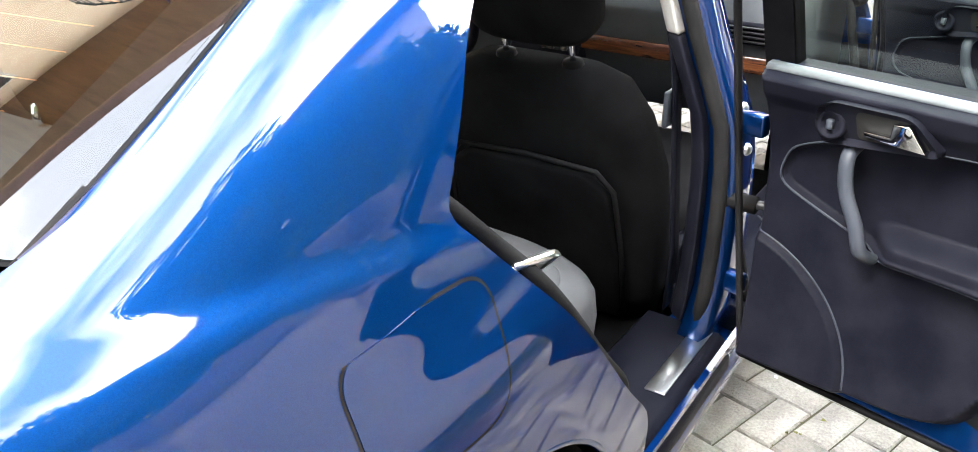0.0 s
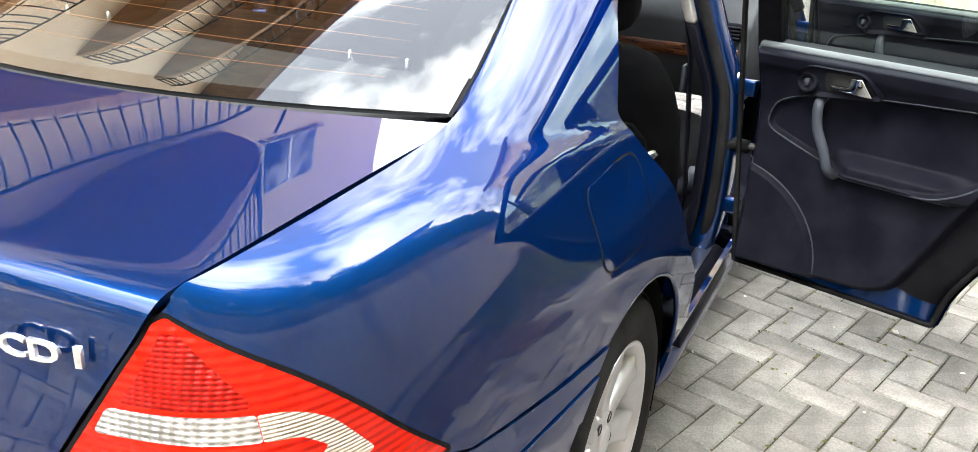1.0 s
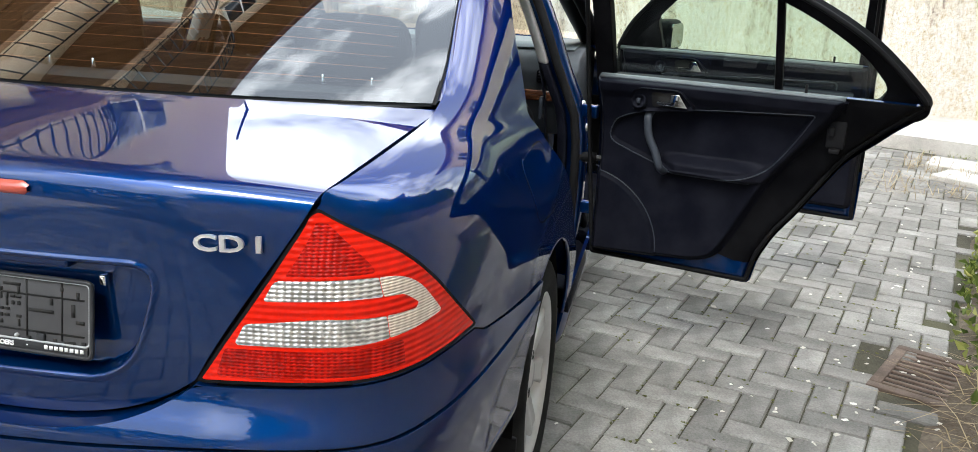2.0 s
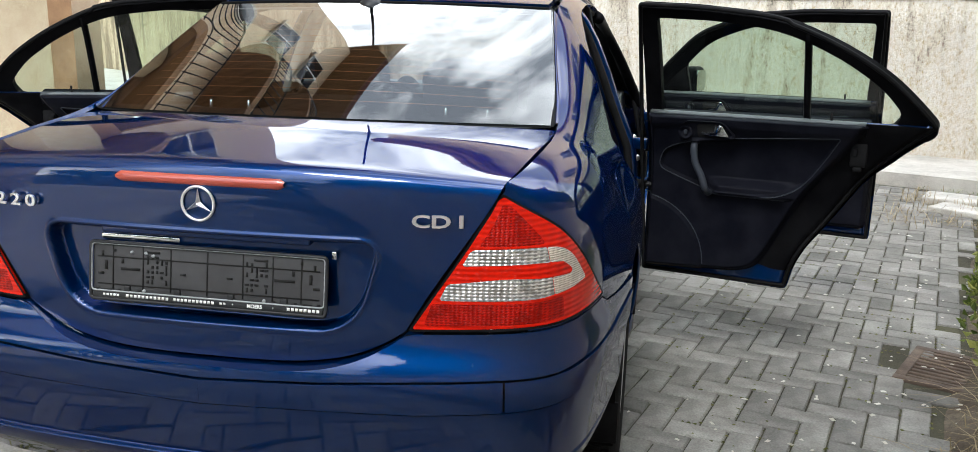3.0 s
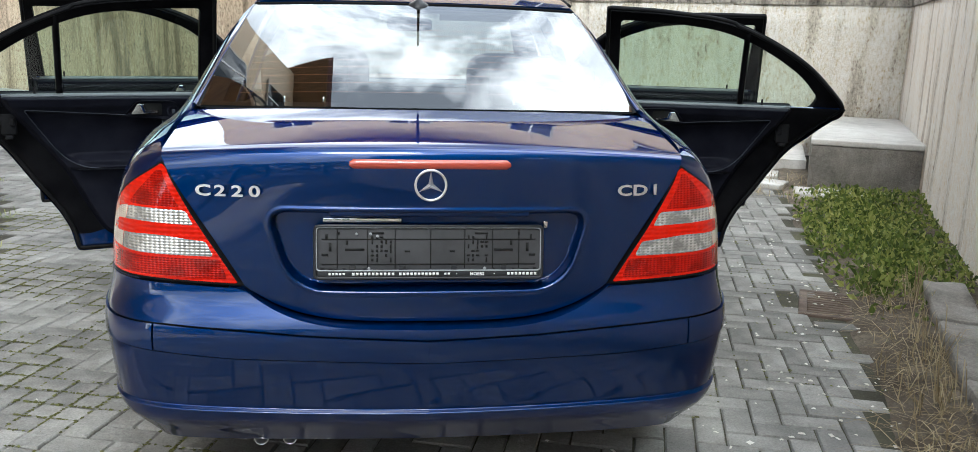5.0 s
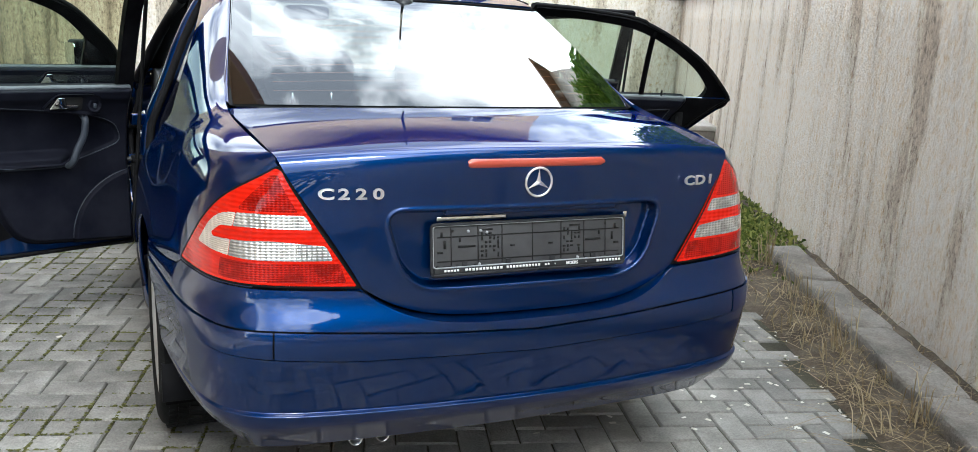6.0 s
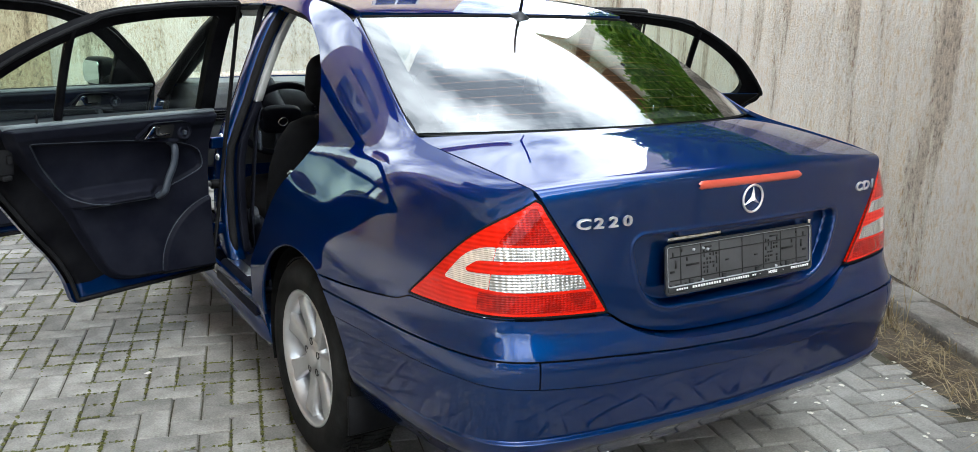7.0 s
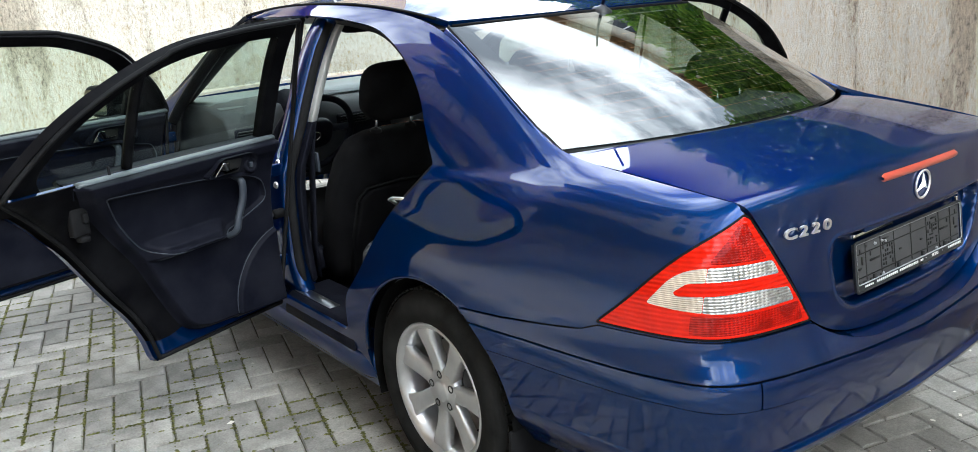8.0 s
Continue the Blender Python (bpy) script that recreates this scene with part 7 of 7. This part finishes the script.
# tall building beyond the side wall
tall = thing("side_building", "pale apartment building with arched balconies beyond the wall", "building", place=pose(11.5, -1.0, 0, 0, 0, 180 + 6))
part("wall", box(6, 24, 10.5, (-3, 0, 5.25), 0.02), FACADE_GREY, tall)
part("eaves", box(1.4, 24.6, 0.2, (0.3, 0, 10.5), 0.02), SOFFIT, tall)
for z in (2.2, 5.2, 8.2):
    for y in (-9, -6, 3, 6, 9):
        opening(y, z, 1.2, 1.6, tall)
    b = part("balcony", box(1.3, 4.6, 0.16, (0.6, -1.5, z - 1.0), 0.01), FACADE_GREY, tall)
    railing(b, [(1.2, -3.8), (1.2, 0.8)], z - 0.92, 0.95)
    for y in (-3.0, -1.5, 0.0):
        part("arch_pier", box(0.25, 0.22, 2.6, (1.1, y, z + 0.4), 0.02), FACADE_GREY, b)


# ---- plants
def leaf_cloud(rng, count, place, size, curl=0.25):
    """Many small pointed leaves, each two folded halves."""
    v, f = [], []
    for _ in range(count):
        p, up = place(rng)
        s = size * rng.uniform(0.6, 1.35)
        d = Vector((rng.gauss(0, 1), rng.gauss(0, 1), rng.gauss(0, 0.7) + up)).normalized()
        side = d.cross(Vector((rng.gauss(0, 1), rng.gauss(0, 1), rng.gauss(0, 1)))).normalized()
        n = d.cross(side) * (curl * s)
        k = len(v)
        p = Vector(p)
        v += [p, p + d * s * 0.5 + side * s * 0.27 + n, p + d * s, p + d * s * 0.5 - side * s * 0.27 + n, p + d * s * 0.5]
        f += [(k, k + 1, k + 2, k + 4), (k, k + 4, k + 2, k + 3)]
    return v, f


rng = random.Random(21)


def hedge_place(r):
    s = r.uniform(-7, CORNER + 1.0)
    top = 4.05 + 0.4 * noise.noise((s * 0.9, 0, 0)) + 0.25 * noise.noise((s * 2.7, 3, 0))
    z = 1.85 + (top - 1.85) * r.random() ** 0.8
    depth = -0.34 + 0.20 * noise.noise((s * 1.8, z * 1.8, 0)) - r.random() ** 2 * 0.5
    x, y = along(s, depth + 0.08 * r.random())
    return (x, y, z), 0.2


v, f = leaf_cloud(rng, 38000, hedge_place, 0.115)
hedge = raw("hedge", v, f, LEAF, smooth=False)
tagged(hedge, "loose green hedge growing on top of the side wall", "hedge", kind="stuff")
twigs = bmesh.new()
for k in range(40):
    s = -6.5 + 0.36 * k
    x, y = along(s, -0.50)
    b = tube([(x, y, 1.5), (x + rng.uniform(-.1, .1), y + rng.uniform(-.1, .1), 2.2), (x + rng.uniform(-.2, .2), y + rng.uniform(-.2, .2), 3.0)], [0.02, 0.014, 0.005], 5)
    me = bpy.data.meshes.new("t")
    b.to_mesh(me)
    b.free()
    twigs.from_mesh(me)
    bpy.data.meshes.remove(me)
part("twigs", twigs, BARK, hedge)


# unseen trees added on the open side to darken reflections in paint and glass
def tree_row_place(r):
    x = r.uniform(-15, 9)
    top = 2.9 + 1.0 * noise.noise((x * 0.35, 4, 0)) + 0.5 * noise.noise((x * 1.3, 7, 0))
    z = 0.4 + (top - 0.4) * r.random() ** 0.7
    return (x, -11.5 + 0.9 * noise.noise((x * 0.8, z * 0.8, 2)) - 1.2 * r.random(), z), 0.2


v, f = leaf_cloud(random.Random(61), 12000, tree_row_place, 0.26)
tree_row = tagged(raw("tree_row", v, f, LEAF_DARK, smooth=False), "unseen dark green trees added across the open side to darken reflections", "trees", kind="stuff")
stems = bmesh.new()
for k in range(13):
    x = -14.0 + 1.8 * k + rng.uniform(-0.4, 0.4)
    b = tube([(x, -12.2, -0.02), (x + rng.uniform(-0.2, 0.2), -12.2, 1.0), (x + rng.uniform(-0.5, 0.5), -12.2, 2.4)], [0.16, 0.11, 0.04], 7)
    me = bpy.data.meshes.new("t")
    b.to_mesh(me)
    b.free()
    stems.from_mesh(me)
    bpy.data.meshes.remove(me)
part("stems", stems, BARK, tree_row)


def weeds(name, centre_s, centre_off, spread_s, spread_off, count, size, height, label, mat=WEED, seed=1):
    r0 = random.Random(seed)

    def place(r):
        s, off = r.gauss(centre_s, spread_s), centre_off + r.gauss(0, spread_off)
        off = min(max(off, 0.03), 0.50 + 0.11 * max(0, s - 0.5) + 0.05 * r.random())
        x, y = along(s, off)
        h = max(0.03, height * (1 - ((s - centre_s) / (2.4 * spread_s)) ** 2))
        return (x, y, 0.02 + h * r.random() ** 1.4), 0.9
    v, f = leaf_cloud(r0, count, place, size)
    return tagged(raw(name, v, f, mat, smooth=False), label, "weeds", kind="stuff")


weeds("weeds", 3.75, 0.44, 0.55, 0.22, 5200, 0.045, 0.055, "low green weeds growing at the wall's foot", seed=2)
weeds("weeds", 2.75, 0.28, 0.38, 0.14, 2300, 0.045, 0.07, "green weeds beside the drain", seed=3)
weeds("weeds", 4.75, 0.40, 0.30, 0.22, 1200, 0.045, 0.08, "green weeds near the concrete block", seed=4)
weeds("weeds", 2.15, 0.52, 0.10, 0.06, 160, 0.055, 0.06, "small weed at the drain's rim", seed=5)


def blades(name, spots, label, mat, seed, size=0.16, category="grass"):
    r = random.Random(seed)
    v, f = [], []
    for x, y, z, n, sp, lean in spots:
        for _ in range(n):
            px, py = x + r.gauss(0, sp), y + r.gauss(0, sp)
            a = r.uniform(0, 6.283)
            length = size * r.uniform(0.4, 1.3)
            out = Vector((math.cos(a), math.sin(a), 0))
            side = Vector((-out.y, out.x, 0)) * 0.0022
            k = len(v)
            tilt = lean * r.uniform(0.3, 1.4)
            p0 = Vector((px, py, z))
            p1 = p0 + out * (length * 0.45 * tilt) + Vector((0, 0, length * 0.55 / (1 + tilt * 0.6)))
            p2 = p0 + out * (length * 1.0 * tilt) + Vector((0, 0, length * 0.75 / (1 + tilt * 1.6)))
            v += [p0 - side, p0 + side, p1 + side * 0.8, p1 - side * 0.8, p2]
            f += [(k, k + 1, k + 2, k + 3), (k + 3, k + 2, k + 4)]
    return tagged(raw(name, v, f, mat, smooth=False), label, category, kind="stuff")


r = random.Random(31)
spots = []
for _ in range(270):
    s = r.uniform(-2.5, 2.5)
    x, y = along(s, 0.10 + 0.42 * r.random() ** 1.6)
    spots.append((x, y, 0.012, r.randint(4, 16), 0.05, r.choice((0.5, 1.0, 1.8, 2.6))))
for _ in range(40):
    x, y = along(r.uniform(4.6, 6.0), r.uniform(0.9, 1.7))
    spots.append((x, y, 0.012, r.randint(4, 14), 0.06, r.choice((0.5, 1.0, 1.8))))
blades("dry_grass", spots, "straw-coloured dry grass on the soil strip", STRAW, 32, 0.17)
spots = [(*along(s, 0.36), 0.05, 22, 0.035, 0.35) for s in (1.3, 1.05, 0.62, -0.1, -0.9, 1.9)]
blades("dry_grass_tuft", spots, "tall dry grass tufts beside the ledge", STRAW, 33, 0.34)

# tufts in the left kerb's foot and the footway joints
r = random.Random(41)
spots = []
for _ in range(60):
    p = kerb_line[r.randint(12, 62)]
    spots.append((p.x + 0.02 + r.uniform(-0.03, 0.06), p.y + r.uniform(-0.2, 0.2), 0.0, r.randint(4, 14), 0.03, r.choice((0.5, 1.0, 1.6))))
for _ in range(16):
    p = kerb_line[r.randint(22, 60)]
    spots.append((p.x - 0.30, p.y + r.uniform(-0.2, 0.2), FOOT_Z - 0.01, r.randint(5, 12), 0.025, 0.9))
for _ in range(14):
    x, y = along_back(r.uniform(0.9, 4.5), 1.42 + r.uniform(-0.04, 0.06))
    spots.append((x, y, 0.0, r.randint(6, 16), 0.05, 1.0))
blades("joint_grass", spots, "small green grass tufts along the kerb", WEED, 42, 0.085)

# moss in the joints between the pavers on the open side, and pale litter
v, f = [], []
r = random.Random(51)
for _ in range(26000):
    x, y = r.uniform(-2.6, -0.6), r.uniform(0.2, 4.5)
    if r.random() < 0.05:
        x, y = r.uniform(0.95, 2.2), r.uniform(0.6, 4.5)
    if noise.noise((x * 2.2, y * 2.2, 9)) + 0.25 * noise.noise((x * 9, y * 9, 3)) < -0.05:
        continue
    a, s = r.uniform(0, 6.28), r.uniform(0.004, 0.011)
    lx, ly = x * math.cos(radians(-16)) + y * math.sin(radians(-16)), -x * math.sin(radians(-16)) + y * math.cos(radians(-16))
    if r.random() < 0.5:
        lx = round(lx / 0.1005) * 0.1005 + r.gauss(0, 0.002)
    else:
        ly = round(ly / 0.1005) * 0.1005 + r.gauss(0, 0.002)
    x, y = lx * math.cos(radians(-16)) - ly * math.sin(radians(-16)), lx * math.sin(radians(-16)) + ly * math.cos(radians(-16))
    k = len(v)
    z = -0.001
    v += [(x + s * math.cos(a), y + s * math.sin(a), z), (x + s * math.cos(a + 2.1), y + s * math.sin(a + 2.1), z), (x + s * math.cos(a + 4.2), y + s * math.sin(a + 4.2), z), (x, y, z + s * 0.45)]
    f += [(k, k + 1, k + 3), (k + 1, k + 2, k + 3), (k + 2, k, k + 3)]
tagged(raw("joint_moss", v, f, MOSS), "yellow-green moss in the paver joints", "moss", kind="stuff")
v, f = [], []
for _ in range(420):
    if r.random() < 0.75:
        x, y = along(r.uniform(-1.5, 4.5), 0.50 + abs(r.gauss(0, 0.45)))
    else:
        x, y = r.uniform(-2.0, 2.4), r.uniform(-0.5, 5.0)
    a, s, w = r.uniform(0, 6.28), r.uniform(0.004, 0.014), r.uniform(0.3, 0.8)
    c, n = math.cos(a), math.sin(a)
    k = len(v)
    for px, py, pz in ((-s, -s * w, 0.001), (s, -s * w, 0.001), (s * 0.9, s * w, 0.002), (-s * 0.8, s * w, 0.002), (0, 0, 0.006)):
        v.append((x + px * c - py * n, y + px * n + py * c, pz + 0.001))
    f += [(k, k + 1, k + 4), (k + 1, k + 2, k + 4), (k + 2, k + 3, k + 4), (k + 3, k, k + 4)]
tagged(raw("litter", v, f, LITTER), "pale chips, petals and paper scraps on the paving", "litter", kind="stuff")


# ---------------------------------------------------------------- small pieces: kerb stones, tiles, pavers
def kerb_stones(line, width, height, length, mat, label, name, parent_label):
    base = thing(name, parent_label, "kerb", kind="structure")
    run, acc = [0.0], 0.0
    for a, b in zip(line, line[1:]):
        acc += (b - a).length
        run.append(acc)

    def at(s):
        k = min(max(int(np.searchsorted(run, s)) - 1, 0), len(line) - 2)
        t = (s - run[k]) / max(run[k + 1] - run[k], 1e-6)
        return line[k].lerp(line[k + 1], t), (line[k + 1] - line[k]).normalized()
    rng = random.Random(3)
    s = 0.0
    while s < acc - 0.2:
        e = min(s + length * rng.uniform(0.9, 1.1), acc)
        bm = bmesh.new()
        rows = []
        for t in np.linspace(s + 0.006, e - 0.006, 5):
            p, d = at(t)
            n = Vector((-d.y, d.x, 0))
            j = 0.012 * noise.noise((t * 3, s, 1.0))
            prof = [(0.0, -0.03), (0.004, height - 0.045), (0.018, height - 0.015), (0.05, height), (width - 0.02, height + 0.003), (width, height - 0.02), (width, -0.03)]
            rows.append([bm.verts.new(p + n * (a + j) + Vector((0, 0, z + j * 0.6))) for a, z in prof])
        for a, b in zip(rows, rows[1:]):
            for k in range(6):
                bm.faces.new((a[k], b[k], b[k + 1], a[k + 1]))
        bm.faces.new(rows[0])
        bm.faces.new(rows[-1][::-1])
        bmesh.ops.recalc_face_normals(bm, faces=bm.faces)
        part("kerb_stone", bm, mat, base)
        s = e
    return base


kerb_stones(kerb_line, 0.27, FOOT_Z, 0.95, KERB, "worn concrete kerb stone", "kerb_left", "curved kerb of worn pale concrete stones")

# tiles of the footway
tile_mesh = bpy.data.meshes.new("paving_tile")
bm = box(0.392, 0.392, 0.03, (0, 0, 0), 0.004, segments=1)
bm.to_mesh(tile_mesh)
bm.free()
tile_mesh.materials.append(PAVE_TILE)
footway = bpy.data.objects["footway"]
inside_walk = outline([(p.x, p.y) for p in inner] + [(-30, 18), (-30, -6)])
rng = random.Random(8)
for i in range(-22, 24):
    for j in range(-22, 30):
        a = radians(38)
        x, y = -5.0 + 0.4 * (i * math.cos(a) - j * math.sin(a)), 4.2 + 0.4 * (i * math.sin(a) + j * math.cos(a))
        if not (-8.5 < x < -2.0 and 0.5 < y < 10) or inside_walk(np.array([x]), np.array([y]))[0] < 0.15:
            continue
        t = new("paving_tile", tile_mesh)
        t.parent = footway
        t.matrix_world = pose(x, y, FOOT_Z - 0.016 + rng.uniform(-0.0015, 0.0015), rng.uniform(-0.3, 0.3), rng.uniform(-0.3, 0.3), 38)

# herringbone pavers
PAVE_TURN, CELL = -16.0, 0.1005
ca, sa = math.cos(radians(PAVE_TURN)), math.sin(radians(PAVE_TURN))
left_edge = outline([(p.x, p.y) for p in kerb_line] + [(40, 12), (40, -6)])


def strip_edge(x, y):
    """Distance into the yard from the planting strip."""
    a = radians(-WALL_TURN)
    off = -(x - WALL_AT[0]) * math.cos(a) + (y - WALL_AT[1]) * math.sin(a)
    s = (x - WALL_AT[0]) * math.sin(a) + (y - WALL_AT[1]) * math.cos(a)
    return off - (0.49 + 0.02 * math.sin(s * 2.1) + 0.02 * math.sin(s * 5.3) + 0.12 * max(0, s - 0.5))


def before_back(x, y):
    a = radians(-BACK_TURN)
    cx, cy = along(CORNER)
    return -((x - cx) * math.sin(a) + (y - cy) * math.cos(a))


def paver_geometry(sx, sy):
    b, h, c = 0.0028, 0.0, 0.0045
    x, y = sx / 2 - b, sy / 2 - b
    v = [(-x + c, -y + c, 0), (x - c, -y + c, 0), (x - c, y - c, 0), (-x + c, y - c, 0), (-x, -y, -0.006), (x, -y, -0.006), (x, y, -0.006), (-x, y, -0.006), (-x, -y, -0.02), (x, -y, -0.02), (x, y, -0.02), (-x, y, -0.02)]
    f = [(0, 1, 2, 3)] + [(4 + k, 4 + (k + 1) % 4, (k + 1) % 4, k) for k in range(4)] + [(8 + k, 8 + (k + 1) % 4, 4 + (k + 1) % 4, 4 + k) for k in range(4)]
    return v, f


PV, PF = paver_geometry(2 * CELL, CELL)
paver_mesh = bpy.data.meshes.new("paver")
paver_mesh.from_pydata(PV, [], PF)
paver_mesh.materials.append(PAVER)
rng = random.Random(11)
spots = []
for i in range(-130, 131):
    for j in range(-130, 131):
        d = (i - j) % 4
        if d == 0:
            lx, ly, turn = (i + 1.0) * CELL, (j + 0.5) * CELL, 0
        elif d == 3:
            lx, ly, turn = (i + 0.5) * CELL, (j + 1.0) * CELL, 90
        else:
            continue
        x, y = lx * ca - ly * sa, lx * sa + ly * ca
        if -9 < x < 6 and -4.5 < y < 13:
            spots.append((x, y, turn))
xy = np.array([(a, b) for a, b, _ in spots])
inside = left_edge(xy[:, 0], xy[:, 1]) > 0.06
field = bpy.data.objects.new("paved_yard", None)
scene.collection.objects.link(field)
tagged(field, "grey concrete block paving in herringbone with mossy joints", "paving", kind="structure")
verts, faces = [], []
count = 0
for (x, y, turn), ok in zip(spots, inside):
    if not ok or strip_edge(x, y) < 0.05 or before_back(x, y) < 1.45:
        continue
    if abs(x - 2.14) < 0.25 and abs(y - 1.97) < 0.26:
        continue
    lift, tx, ty = rng.uniform(-0.003, 0.002), rng.uniform(-0.7, 0.7), rng.uniform(-0.7, 0.7)
    m = pose(x, y, lift, tx, ty, turn + PAVE_TURN + rng.uniform(-0.8, 0.8))
    near = (-2.0 < x < -0.95 and 1.0 < y < 3.3) or (0.9 < x < 1.75 and 1.0 < y < 2.9)
    if near and count < 295:
        b = new("paver", paver_mesh)
        b.parent = field
        b.matrix_world = m
        count += 1
    else:
        k = len(verts)
        verts += [tuple(m @ Vector(p)) for p in PV]
        faces += [tuple(k + q for q in f) for f in PF]
rest = raw("paver_field", verts, faces, PAVER, field, smooth=False)
tagged(rest, kind="stuff")
